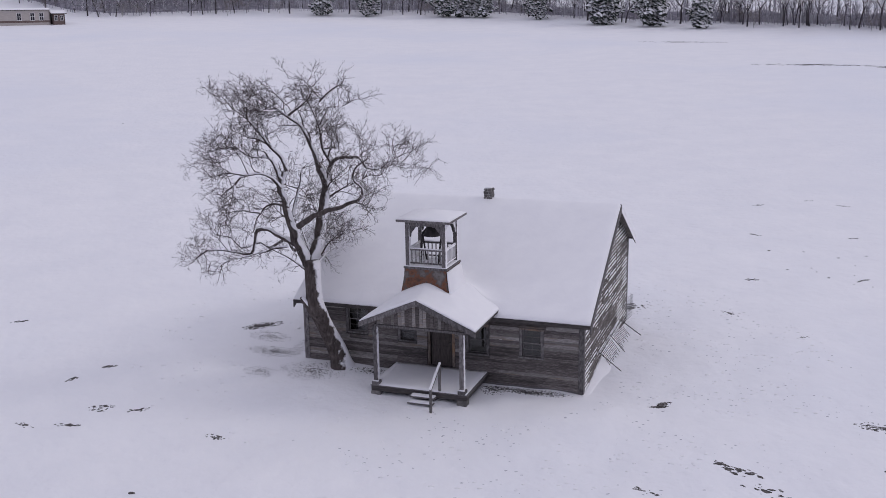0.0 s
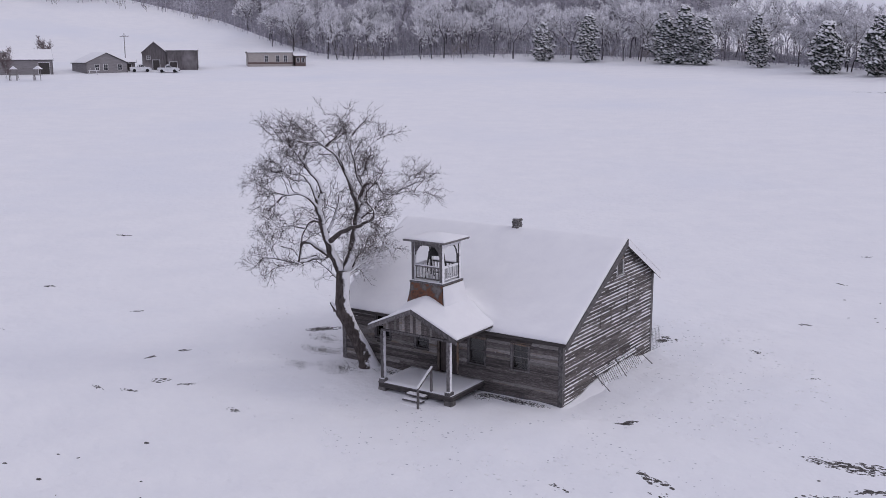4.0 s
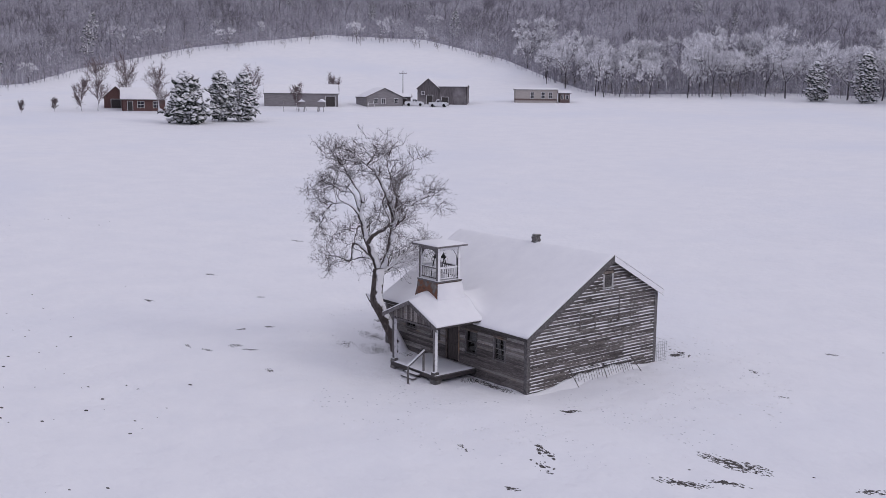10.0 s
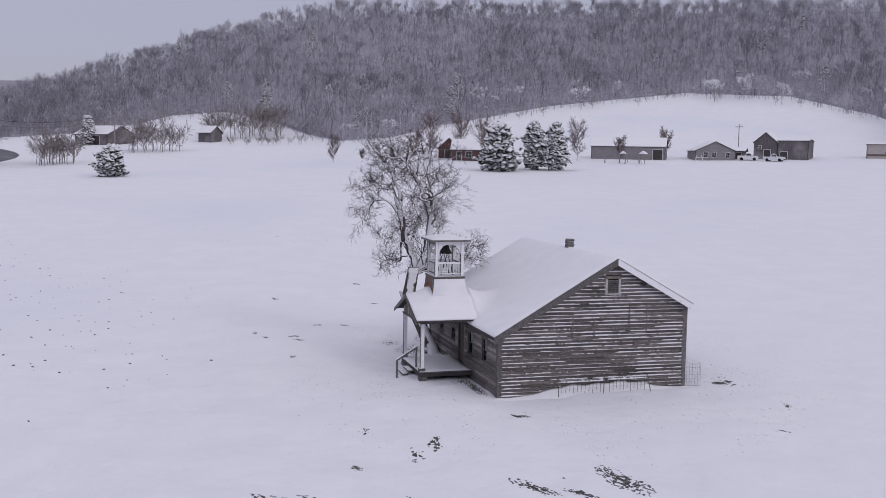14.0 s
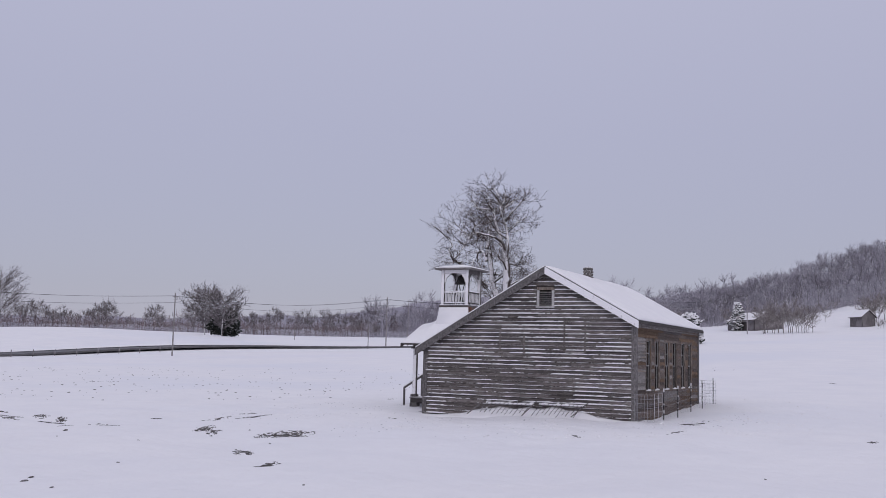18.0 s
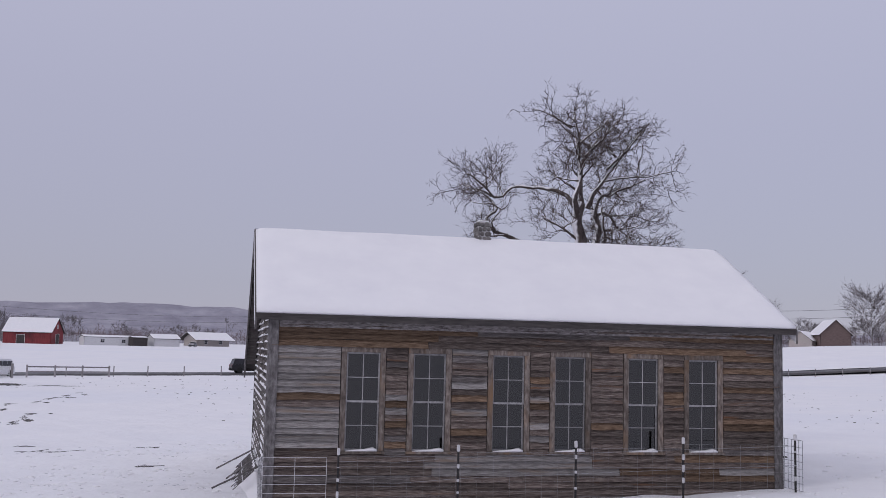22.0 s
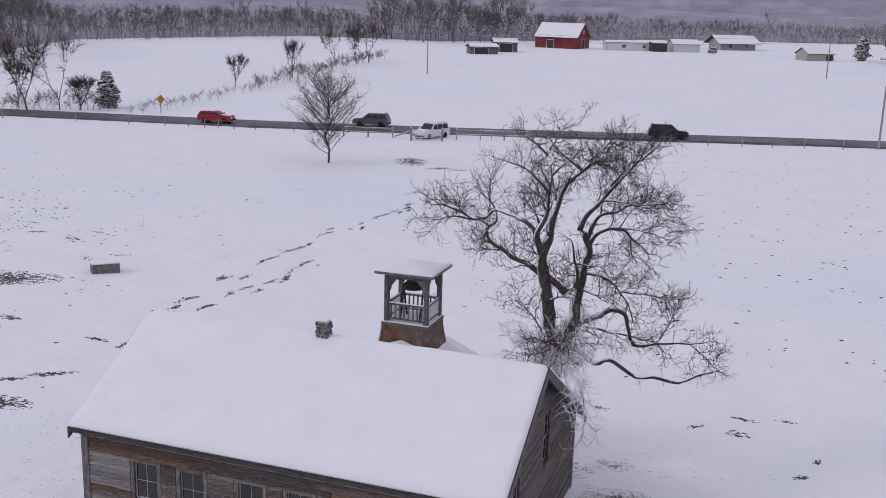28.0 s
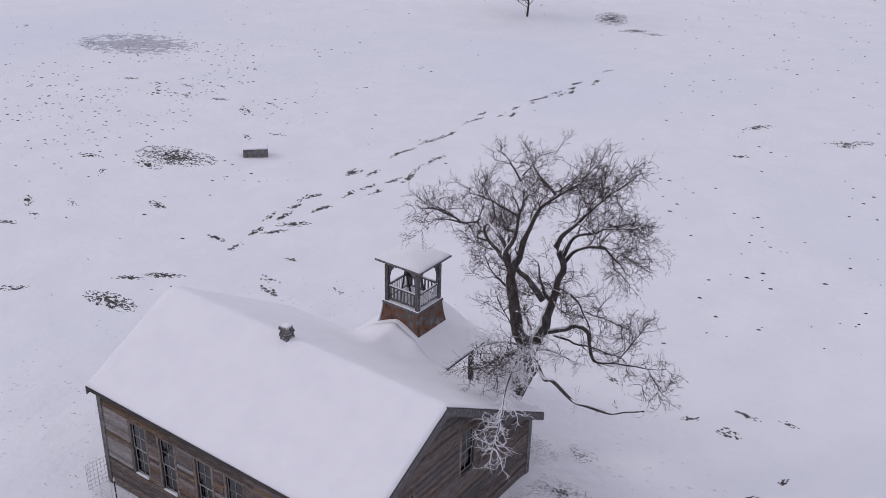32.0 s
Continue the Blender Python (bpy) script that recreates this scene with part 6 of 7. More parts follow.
PINE = [conifer_template(80 + k, 9, 2.6, 9, 7) for k in range(3)]


def polar(az, r):
    return 8 + r * math.cos(radians(az)), 25 + r * math.sin(radians(az))


EDGE_N = ([62, 68, 79, 84, 89, 101, 111, 113, 118, 123, 129, 137, 144, 147, 150, 152, 154, 157, 160, 163, 166, 170], [176, 186, 203, 219, 234, 248, 243, 252, 300, 328, 333, 312, 278, 254, 246, 262, 286, 312, 316, 302, 296, 305])
EDGE_S = ([186, 196, 206, 216, 226, 236, 246, 255, 262, 268, 276, 284, 290, 294, 300, 310], [330, 340, 350, 345, 430, 470, 430, 400, 345, 315, 330, 295, 270, 215, 190, 175])


def cleared(az, r):
    """The snowy pasture high on the hill, free of trees."""
    return az < 92 and edge(EDGE_N, az) + 26 < r < 268 + (92 - az) * 16


def edge(table, az):
    return float(np.interp(az, *table))


places = []
while len(places) < 2900:
    az = wrng.uniform(61, 171)
    r = edge(EDGE_N, az) + 18 + (640 - edge(EDGE_N, az)) * wrng.uniform() ** 1.1
    if cleared(az, r):
        continue
    places.append((*polar(az, r), wrng.uniform(0.7, 1.1)))
scatter("hill_woods", FOREST, places, M_WOODS, "frosted leafless woods covering the hillside, paled with painted haze", "woods", M_TIMBER, "hill_timber", "slender grey trunks of the hillside woods")
places = []
for _ in range(270):
    az = wrng.uniform(62, 150) if wrng.uniform() < 0.15 else wrng.uniform(62, 117)
    places.append((*polar(az, edge(EDGE_N, az) + wrng.uniform(0, 34)), wrng.uniform(0.7, 1.2) * (0.6 if az > 117 else 1)))
scatter("wood_edge", TALL, places, M_FROST, "snow-laden bare trees along the edge of the meadow", "woods", M_STEM, "edge_timber", "dark stems of the trees at the meadow's edge")
places = []
for _ in range(760):
    az = wrng.uniform(187, 310)
    if 226 < az < 258 and wrng.uniform() < 0.8:
        continue
    places.append((*polar(az, edge(EDGE_S, az) + 75 * wrng.uniform() ** 1.4), wrng.uniform(0.55, 1.15) * (0.6 if az < 262 or 272 < az < 292 else 1)))
scatter("valley_woods", BELT, places, M_WOODS_DARK, "dark leafless trees beyond the fields")
places = [(*polar(az, edge(EDGE_N, az) - 2 + wrng.uniform(0, 14)), wrng.uniform(0.7, 1.1)) for az in wrng.uniform(62, 165, 70)] + [(*polar(az, edge(EDGE_S, az) - 4 + wrng.uniform(0, 10)), wrng.uniform(0.6, 1.3)) for az in wrng.uniform(187, 310, 100)]
scatter("undergrowth", BUSH, places, M_BRUSH, "frosted brush at the feet of the trees", "brush")
places = [(*polar(az, edge(EDGE_N, az) + 20 + 260 * wrng.uniform() ** 1.3), wrng.uniform(0.7, 1.2)) for az in wrng.uniform(85, 165, 60)]
scatter("hill_pines", PINE, places, M_NEEDLE, "scattered snowy evergreens on the hillside")


def thicket_sheet(name, table, az0, az1, start, end, low, high, label):
    """Tangled undergrowth below the trees: one lumpy blanket of brush."""
    n, k = 420, 44
    V = []
    for i in range(n + 1):
        az = az0 + (az1 - az0) * i / n
        e = edge(table, az)
        for j in range(k + 1):
            f = (j / k) ** 1.5
            r = e + start + (end - start if end < 200 else end - e - start) * f
            x, y = polar(az, r)
            lump = 0.5 + 0.5 * noise.noise(Vector((x * 0.09, y * 0.09, 3))) + 0.35 * noise.noise(Vector((x * 0.3, y * 0.3, 5)))
            h = (low + (high - low) * min(1.2, max(0, lump))) * min(1, j / 2.0) * min(1, (k - j) / 2.0) * min(1, i / 4, (n - i) / 4) * (0 if table is EDGE_N and cleared(az, r) else 1)
            V.append((x, y, float(ground_z(x, y)) - 0.3 + h))
    idx = np.arange((n + 1) * (k + 1)).reshape(n + 1, k + 1)
    a, b, c, d = idx[:-1, :-1].ravel(), idx[1:, :-1].ravel(), idx[1:, 1:].ravel(), idx[:-1, 1:].ravel()
    solid(name, tri_mesh(name, np.array(V), np.concatenate([np.stack([a, b, c], 1), np.stack([a, c, d], 1)])), M_THICKET, label, "brush", kind="stuff", smooth=True)


def sapling_growth(name, table, az0, az1, start, far, count, low, high, mat, label):
    """Young stems and brush crowding a wood: upright slivers, each with a few side shoots."""
    az = wrng.uniform(az0, az1, count)
    e = np.interp(az, *table)
    r = e + start + (far - e - start if far > 200 else far - start) * wrng.uniform(size=count) ** 1.25 + wrng.normal(0, 1.5, count)
    if table is EDGE_N:
        keep = np.array([not cleared(p, q) for p, q in zip(az, r)])
        az, r, count = az[keep], r[keep], int(keep.sum())
    x, y = 8 + r * np.cos(np.radians(az)), 25 + r * np.sin(np.radians(az))
    foot = np.stack([x, y, ground_z(x, y) - 0.2], 1)
    h = wrng.uniform(low, high, count) * (0.6 + 0.8 * wrng.uniform(size=count) ** 2)
    top = foot + np.stack([wrng.normal(0, 0.06, count) * h, wrng.normal(0, 0.06, count) * h, h], 1)
    V, side = [], wrng.uniform(0, 6.28, count)

    def sliver(p, q, w):
        o = np.stack([np.cos(side) * w, np.sin(side) * w, 0 * w], 1)
        V.append(np.stack([p - o, p + o, q], 1).reshape(-1, 3))
    sliver(foot, top, 0.03 + 0.008 * h)
    for k in range(4):
        f = wrng.uniform(0.3, 0.9, count)[:, None]
        p = foot * (1 - f) + top * f
        ang, ln = wrng.uniform(0, 6.28, count), h * wrng.uniform(0.15, 0.34, count)
        sliver(p, p + np.stack([np.cos(ang) * ln, np.sin(ang) * ln, ln * wrng.uniform(0.3, 1.4, count)], 1), 0.025 + 0.012 * h)
    V = np.concatenate(V)
    solid(name, tri_mesh(name, V, np.arange(len(V)).reshape(-1, 3)), mat, label, "brush", kind="stuff")


EDGE_W = ([164, 168, 172, 178, 184, 190], [330, 325, 310, 300, 310, 330])
places = [(*polar(az, edge(EDGE_W, az) + 190 * wrng.uniform() ** 1.3), wrng.uniform(0.55, 0.95)) for az in wrng.uniform(165, 189, 230)]
scatter("west_woods", BELT, places, M_WOODS, "leafless woods closing the valley, haze painted into their colour")
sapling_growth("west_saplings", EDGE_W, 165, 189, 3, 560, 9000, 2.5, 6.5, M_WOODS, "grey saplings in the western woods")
thicket_sheet("west_thicket", EDGE_W, 165, 189, 6, 600, 0.8, 3.0, "grey undergrowth beneath the western woods")
sapling_growth("hill_saplings", EDGE_N, 62, 170, 7, 600, 56000, 3.5, 7.5, M_WOODS, "frosted saplings crowding the hillside woods, paled with painted haze")
sapling_growth("edge_saplings", EDGE_N, 62, 117, 12, 44, 1800, 1.5, 4.5, M_FROST, "snow-laden brush along the foot of the woods")
sapling_growth("valley_saplings", EDGE_S, 187, 310, 5, 640, 26000, 2.5, 6.5, M_BUSHY, "grey saplings among the far trees")
thicket_sheet("hill_thicket", EDGE_N, 62, 170, 12, 650, 0.5, 2.4, "frosted undergrowth beneath the hillside woods")
thicket_sheet("valley_thicket", EDGE_S, 187, 310, 14, 790, 0.5, 3.0, "grey undergrowth beneath the far trees")


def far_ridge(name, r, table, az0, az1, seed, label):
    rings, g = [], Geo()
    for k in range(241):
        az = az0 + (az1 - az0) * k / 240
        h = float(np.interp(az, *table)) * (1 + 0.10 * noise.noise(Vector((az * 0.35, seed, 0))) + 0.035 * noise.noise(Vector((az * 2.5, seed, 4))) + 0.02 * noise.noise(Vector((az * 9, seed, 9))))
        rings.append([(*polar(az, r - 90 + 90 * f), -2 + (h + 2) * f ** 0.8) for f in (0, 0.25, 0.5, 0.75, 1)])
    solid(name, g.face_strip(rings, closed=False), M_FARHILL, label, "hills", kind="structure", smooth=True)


# Backdrop ridges; their haze is painted in the material, not in the air.
far_ridge("backdrop_ridge", 1150, ([140, 165, 172, 178, 184, 190, 200, 215, 235, 255, 275, 300, 320], [60, 84, 82, 72, 74, 50, 38, 32, 38, 50, 34, 30, 34]), 140, 320, 3.0, "wooded ridge across the valley, haze painted into its colour")
far_ridge("backdrop_hills", 820, ([140, 160, 168, 176, 186, 196, 210, 230, 250, 270, 290, 320], [50, 54, 46, 30, 16, 13, 12, 14, 18, 20, 22, 22]), 140, 320, 7.0, "low wooded hills with painted haze")


def lone_tree(x, y, height, seed, label, angle=0.55, levels=4, twigs=14, mat=None, blade=0.02, trunk=0.2, lift=0.2, name="bare_tree", width=0.2, reach=0.12, wide=0.4, children=2):
    """A leafless tree of its own: trunk, limbs and a crown of fine twigs."""
    bags = branchy(seed, height, trunk, levels, children, angle, twigs, width, blade, lift, 0.8, reach, wide)
    t = thing(name, label, "tree", stand(x, y))
    part("trunk", tri_mesh("trunk", *bags[0]), M_BARK, t)
    part("limb_mass", tri_mesh("limb_mass", *bags[1]), M_BARK, t, kind="stuff")
    part("twig_mass", tri_mesh("twig_mass", *bags[2]), mat or M_WOODS_DARK, t, kind="stuff")
    return t


def bushy_tree(x, y, height, seed, label, mat, spread=0.25, upswept=1.5, leaf=0.035, limbs=28):
    """An upright bare tree, branched from low down into an oval crown."""
    v, f = bare_template(seed, height, height * spread, limbs, 24, 0.011 * height + 0.03, upswept, 0.12, leaf, 0.14)
    t = thing("bare_tree", label, "tree", stand(x, y))
    part("trunk", tri_mesh("trunk", v[:50], f[:50]), M_BARK, t)
    part("crown", tri_mesh("crown", v[50:], f[50:] - 50), mat, t)
    return t


def evergreen(x, y, height, radius, seed, label, tiers=20, boughs=19, needles=None):
    v, f = conifer_template(seed, height, radius, tiers, boughs)
    t = thing("evergreen", label, "tree", stand(x, y))
    part("trunk", tri_mesh("trunk", v[:6], f[:5]), M_BARK, t)
    part("foliage", tri_mesh("foliage", v[6:], f[5:] - 6), needles or M_NEEDLE, t)
    return t


bushy_tree(9.2, -32.8, 8.0, 101, "young round-headed bare tree standing alone in the meadow", M_TWIG, 0.44, 0.85, 0.016, 60)
for x, y, h, r, s in ((-117.5, 133.5, 9.8, 4.7, 1), (-117.0, 142.3, 10.0, 3.3, 2), (-113.7, 145.2, 9.8, 3.3, 3), (-140, 64.6, 5.6, 3.5, 4), (-18, 262, 12.5, 3.6, 5), (1, 258, 13, 4.0, 6), (6, 256, 14.5, 4.2, 7), (10.5, 254, 12, 3.8, 8), (23, 246, 12.5, 3.5, 9), (-30, 264, 10, 3.6, 10), (36, 228, 11, 4.6, 11), (45, 219, 12.5, 4.4, 12), (53, 211, 10, 3.4, 19), (45, -78, 5.2, 1.9, 13), (-132, -245, 7, 3.0, 18), (-245, 92, 8, 3, 17)):
    evergreen(x, y, h, r, 200 + s, "broad evergreen with boughs weighed down by snow")
for x, y, h, r, s in ((-191, -37, 6.6, 3.2, 14), (-186.5, -38.5, 6.3, 3.0, 15), (-140, -230, 15.5, 9.0, 16)):
    evergreen(x, y, h, r, 200 + s, "dark broad evergreen with little snow on it", needles=M_NEEDLE_DARK)
for x, y, h, s in ((-151.5, 141, 9.3, 1), (-156.5, 153.5, 9.5, 2), (-138.7, 146.1, 8.8, 3), (-151.3, 115.5, 5.0, 4), (-155, 125, 2.2, 5), (-154.5, 132.5, 2.4, 6), (-134, 170.2, 8.5, 7), (-126, 176, 5, 8), (-133, 199, 6, 9), (-151.6, 137, 6, 10)):
    bushy_tree(x, y, h, 120 + s, "bushy bare tree by the farm", M_BUSHY)
for x, y, h, s in ((33, -110, 6, 1), (26, -131, 7.5, 2), (20.5, -163, 9, 3), (14, -178, 10, 4), (17, -177, 9, 5), (49.5, -71.5, 11, 6), (53.5, -70.5, 10.5, 7), (57, -76, 7, 8), (47, -72.5, 5, 9)):
    lone_tree(x, y, h, 140 + s, "leafless tree in the hedgerow across the road", 0.42, 4, 14, M_TWIG, 0.032, 0.15, 0.3, width=0.15, reach=0.16, wide=0.36)
for x, y, h, s in ((-224, -279, 21, 1), (-212, -316, 19, 2), (-285, -150, 19, 3), (-187, -42, 10.5, 4), (-179, -35, 10, 5), (-263, -222, 24, 6), (-274, -212, 27, 7), (-281, -208, 22, 8), (-288, -199, 16, 9), (-252, -232, 20, 10), (-184, 49, 12, 11), (-190, 46, 11, 12), (-191, 54, 12, 13), (-180, 45, 9, 14)):
    bushy_tree(x, y, h, 160 + s, "large spreading bare tree by a farmhouse", M_WOODS if s > 10 else M_WOODS_DARK, 0.46, 0.7, 0.05, 60)
hedge = [(39 - 10 * k / 26 + wrng.normal(0, 0.5), -70 - 37 * k / 26 + wrng.normal(0, 0.5), wrng.uniform(0.2, 0.5)) for k in range(27)] + [(29 - 17 * k / 70 + wrng.normal(0, 0.5), -107 - 88 * k / 70 + wrng.normal(0, 0.5), wrng.uniform(0.3, 0.8)) for k in range(71)] + [(57 - 14 * k / 20, -69 - 6 * k / 20 + wrng.normal(0, 1), wrng.uniform(0.4, 0.9)) for k in range(21)]
scatter("hedgerow", BUSH, hedge, M_HEDGE, "low frosted hedgerow running across the field", "hedge")
places = [(*polar(wrng.uniform(a0, a1), wrng.uniform(r0, r1)), wrng.uniform(lo, hi)) for a0, a1, r0, r1, lo, hi, n in ((166.5, 169, 186, 198, 1.2, 2.1, 22), (160, 163, 222, 236, 1.2, 2.2, 22), (153.5, 158, 262, 282, 1.5, 2.6, 34), (152, 157, 243, 250, 0.4, 0.8, 26), (160, 166, 268, 285, 1.0, 1.9, 14)) for _ in range(n)] + [(*polar(wrng.uniform(173, 182), wrng.uniform(215, 260)), wrng.uniform(1.0, 1.8)) for _ in range(45)]
scatter("thicket", BUSH, places, M_BRUSH, "thicket of frosted bare brush at the field's end", "brush")

# ---- farm buildings ----


def building(name, x, y, turn, length, depth, eave, peak, wall_mat, label, windows=(), doors=(), overhang=0.4, gable_end=True, roof_mat=None, group=""):
    """A pitched-roof building: x along its ridge; windows (side, at, low, width, height); side f, b, l or r."""
    z = min(float(ground_z(*(stand(x, y, turn) @ Vector((a, b, 0))).xy)) for a in (-length / 2, length / 2) for b in (-depth / 2, depth / 2))
    t = thing(name, label, "building", pose(x, y, z - 0.15, 0, 0, turn), group)
    L2, D2 = length / 2, depth / 2
    part("wall", Geo().box(-L2, L2, -D2, -D2 + 0.2, 0, eave), wall_mat, t)
    part("wall", Geo().box(-L2, L2, D2 - 0.2, D2, 0, eave), wall_mat, t)
    for s in (-1, 1):
        x0 = s * L2 - (0.2 if s > 0 else 0)
        part("wall", Geo().prism([(x0, -D2, 0), (x0, D2, 0), (x0, D2, eave), (x0, 0, peak), (x0, -D2, eave)], (0.2, 0, 0)), wall_mat, t)
    k = (peak - eave) / D2
    for s in (-1, 1):
        e = s * (D2 + overhang)
        ze = eave - k * overhang
        part("roof", Geo().prism([(-L2 - overhang, 0, peak + 0.02), (-L2 - overhang, e, ze + 0.02), (-L2 - overhang, e, ze + 0.14), (-L2 - overhang, 0, peak + 0.14)], (length + 2 * overhang, 0, 0)), roof_mat or M_SHEATH, t)
        part("roof_snow", Geo().prism([(-L2 - overhang + 0.04, 0, peak + 0.145), (-L2 - overhang + 0.04, e * 0.995, ze + 0.145), (-L2 - overhang + 0.04, e * 0.99, ze + 0.27), (-L2 - overhang + 0.04, 0, peak + 0.29)], (length + 2 * overhang - 0.08, 0, 0)), M_SNOW, t)
    for kind, items in (("window", windows), ("door", doors)):
        for side, at, low, w, h in items:
            if side in "fb":
                m = pose(at, -D2 if side == "f" else D2, low, 0, 0, 0 if side == "f" else 180)
            else:
                m = pose(L2 if side == "r" else -L2, at, low, 0, 0, 90 if side == "r" else -90)
            o = part(kind, Geo().box(-w / 2 - 0.1, w / 2 + 0.1, -0.06, 0.0, -0.1, 0.0).box(-w / 2 - 0.1, w / 2 + 0.1, -0.06, 0.0, h, h + 0.1).box(-w / 2 - 0.1, -w / 2, -0.06, 0, 0, h).box(w / 2, w / 2 + 0.1, -0.06, 0, 0, h), M_WHITE, t, m=m)
            part("pane" if kind == "window" else "leaf", Geo().box(-w / 2, w / 2, -0.03, 0.0, 0, h), M_DARKGLASS if kind == "window" else M_SHEATH, o)
            if kind == "window":
                part("bar", Geo().box(-0.03, 0.03, -0.045, -0.03, 0, h).box(-w / 2, -0.03, -0.045, -0.03, h / 2 - 0.03, h / 2 + 0.03).box(0.03, w / 2, -0.045, -0.03, h / 2 - 0.03, h / 2 + 0.03), M_WHITE, o)
    return t


# north-west farmstead; buildings face the meadow
building("long_shed", -133.7, 187.1, 38.9, 17.4, 8, 3.2, 5.2, M_GREYWALL, "long low grey shed with a snow-covered roof", doors=[("f", 6.9, 0.2, 2.2, 2.4)], overhang=0.2)
building("cottage", -120.5, 201, -38, 9, 9.3, 2.4, 4.5, M_GREYWALL, "grey-sided cottage with white-trimmed windows", windows=[("r", -2.2, 0.9, 0.85, 1.2), ("r", -0.3, 0.9, 0.85, 1.2), ("r", 2.9, 0.9, 0.85, 1.2)], overhang=0.25)
building("lean_shed", -117.1, 206.9, 30, 3.2, 3, 2.1, 2.7, M_BARNGREY, "small low dark shed", doors=[("f", 0, 0.1, 1.6, 1.6)])
building("grey_barn", -114.4, 214.8, -63.7, 9, 5.4, 4.1, 6.4, M_BARNGREY, "tall old grey wooden barn", doors=[("r", 0.4, 0.1, 1.5, 2.3)], windows=[("r", -1.3, 2.6, 0.7, 0.7)], overhang=0.25)
building("barn_wing", -108.6, 217.1, 26.3, 7, 8, 4.5, 4.9, M_BARNGREY, "flat-roofed grey barn wing", doors=[("f", -2, 0.1, 1.6, 1.9)], overhang=0.15)
building("mobile_home", -93.5, 233, 30, 11, 4.2, 3.4, 3.7, M_TAN, "tan mobile home with a brown band", windows=[("f", -1.0, 1.3, 0.8, 1.5), ("f", 1.8, 1.3, 0.8, 1.5), ("f", 3.7, 1.3, 0.8, 1.5)], overhang=0.15)
hm = bpy.data.objects["mobile_home"]
part("band", Geo().box(-5.5, 5.5, -2.13, -2.1, 0.75, 1.2), M_BROWN, hm)
building("home_addition", -86.9, 236.2, 30, 2.6, 4, 2.6, 3.1, M_BROWN, "small brown porch room joined to the mobile home", windows=[("f", -0.6, 1.2, 0.6, 0.9), ("f", 0.6, 1.2, 0.6, 0.9)])
building("brick_house", -148, 150.6, 47.5, 9, 8, 2.7, 4.9, M_BRICK, "single-storey red brick house", windows=[("f", -0.6, 0.9, 1.3, 1.3), ("f", 2.6, 0.9, 1.2, 1.3)], doors=[("f", -2.8, 0.2, 1.0, 2.0)])
building("brick_garage", -156.5, 150.5, -44, 6, 5, 2.6, 4.8, M_BRICK, "brown gabled outbuilding beside the brick house", doors=[("r", 0, 0.1, 2.0, 2.0)])
building("hay_shed", -246, 97, 20, 14, 9, 3.2, 5.4, M_BARNGREY, "open-sided old hay shed", doors=[("f", -3, 0.1, 3.0, 2.6), ("f", 2, 0.1, 3.0, 2.6)])
building("small_barn", -232, 122, 20, 5, 4, 3.0, 4.6, M_BARNGREY, "little dark barn among brush")
# south, beyond the road
building("red_barn", -45, -282, -30, 15, 11, 3.9, 8.2, M_REDBARN, "red wooden barn with a steep snowy roof", doors=[("l", 0, 0.1, 3.2, 3.2), ("b", 2, 0.1, 2.5, 2.8)], windows=[("l", 0, 5.2, 1.0, 1.0)])
building("field_shed", -15.5, -232, 14, 8, 5, 2.2, 2.9, M_BARNGREY, "low open field shed", doors=[("b", 1, 0.1, 4, 1.8)])
building("field_shed", -23, -247, 5, 7, 6, 3.0, 4.0, M_BARNGREY, "dark field shed with a pale roof", doors=[("b", 0, 0.1, 4, 2.6)])
building("long_trailer", -66, -275, 8, 16, 4, 2.7, 3.2, M_WHITE, "long white trailer home", windows=[("b", 2, 1.1, 1.2, 1.0), ("b", -5, 1.1, 1.2, 1.0)], overhang=0.1)
building("dark_shed", -75.5, -273, 8, 5, 4.5, 2.8, 3.1, M_SHEATH, "dark open shed beside the trailer", overhang=0.1)
building("white_garage", -84.5, -275, 8, 9, 6, 2.7, 4.0, M_WHITE, "white garage with snowy roof")
building("veranda_house", -108, -300, 10, 13, 10, 2.9, 5.0, M_TAN, "bungalow with a deep columned veranda", windows=[("b", -3, 1, 1.2, 1.3), ("b", 3, 1, 1.2, 1.3)], overhang=1.6)
building("white_garage", -116, -241, 15, 9, 6, 2.3, 3.9, M_TAN, "low pale garage in the field", doors=[("b", -3, 0.1, 2.4, 1.9)])
building("ranch_house", -209, -295, 32, 28, 9, 2.9, 4.7, M_BRICK, "long brick ranch house under a snowy roof", windows=[("b", -6, 1, 1.6, 1.3), ("b", 0, 1, 1.6, 1.3), ("b", 5, 1, 1.6, 1.3)], doors=[("b", 2.6, 0.2, 1, 2)])
building("stone_house", -260, -184, 142, 10, 13, 3.4, 8.4, M_TAN, "pale farmhouse with a steep snowy gable", windows=[("b", -5, 1, 1.1, 1.2), ("b", 3, 1, 1.1, 1.2), ("r", 0, 1, 1.1, 1.2)])
building("low_shed", -247, -197, 48, 16, 9, 2.7, 4.9, M_TAN, "low tan shed on the rise")
building("house_porch", -255.5, -179.5, 50, 26, 6, 3.2, 4.9, M_TAN, "long low porch under snow along the pale farmhouse", windows=[("b", -6, 0.8, 1.4, 1.0), ("b", 5, 0.8, 1.4, 1.0)])
building("farmhouse", -276.5, -160, 55, 12, 10, 5.0, 9.6, M_BROWN, "brown farmhouse with a steep snowy roof", windows=[("b", -2.2, 1, 1.0, 1.2), ("b", 2.2, 1, 1.0, 1.2)], overhang=0.6)
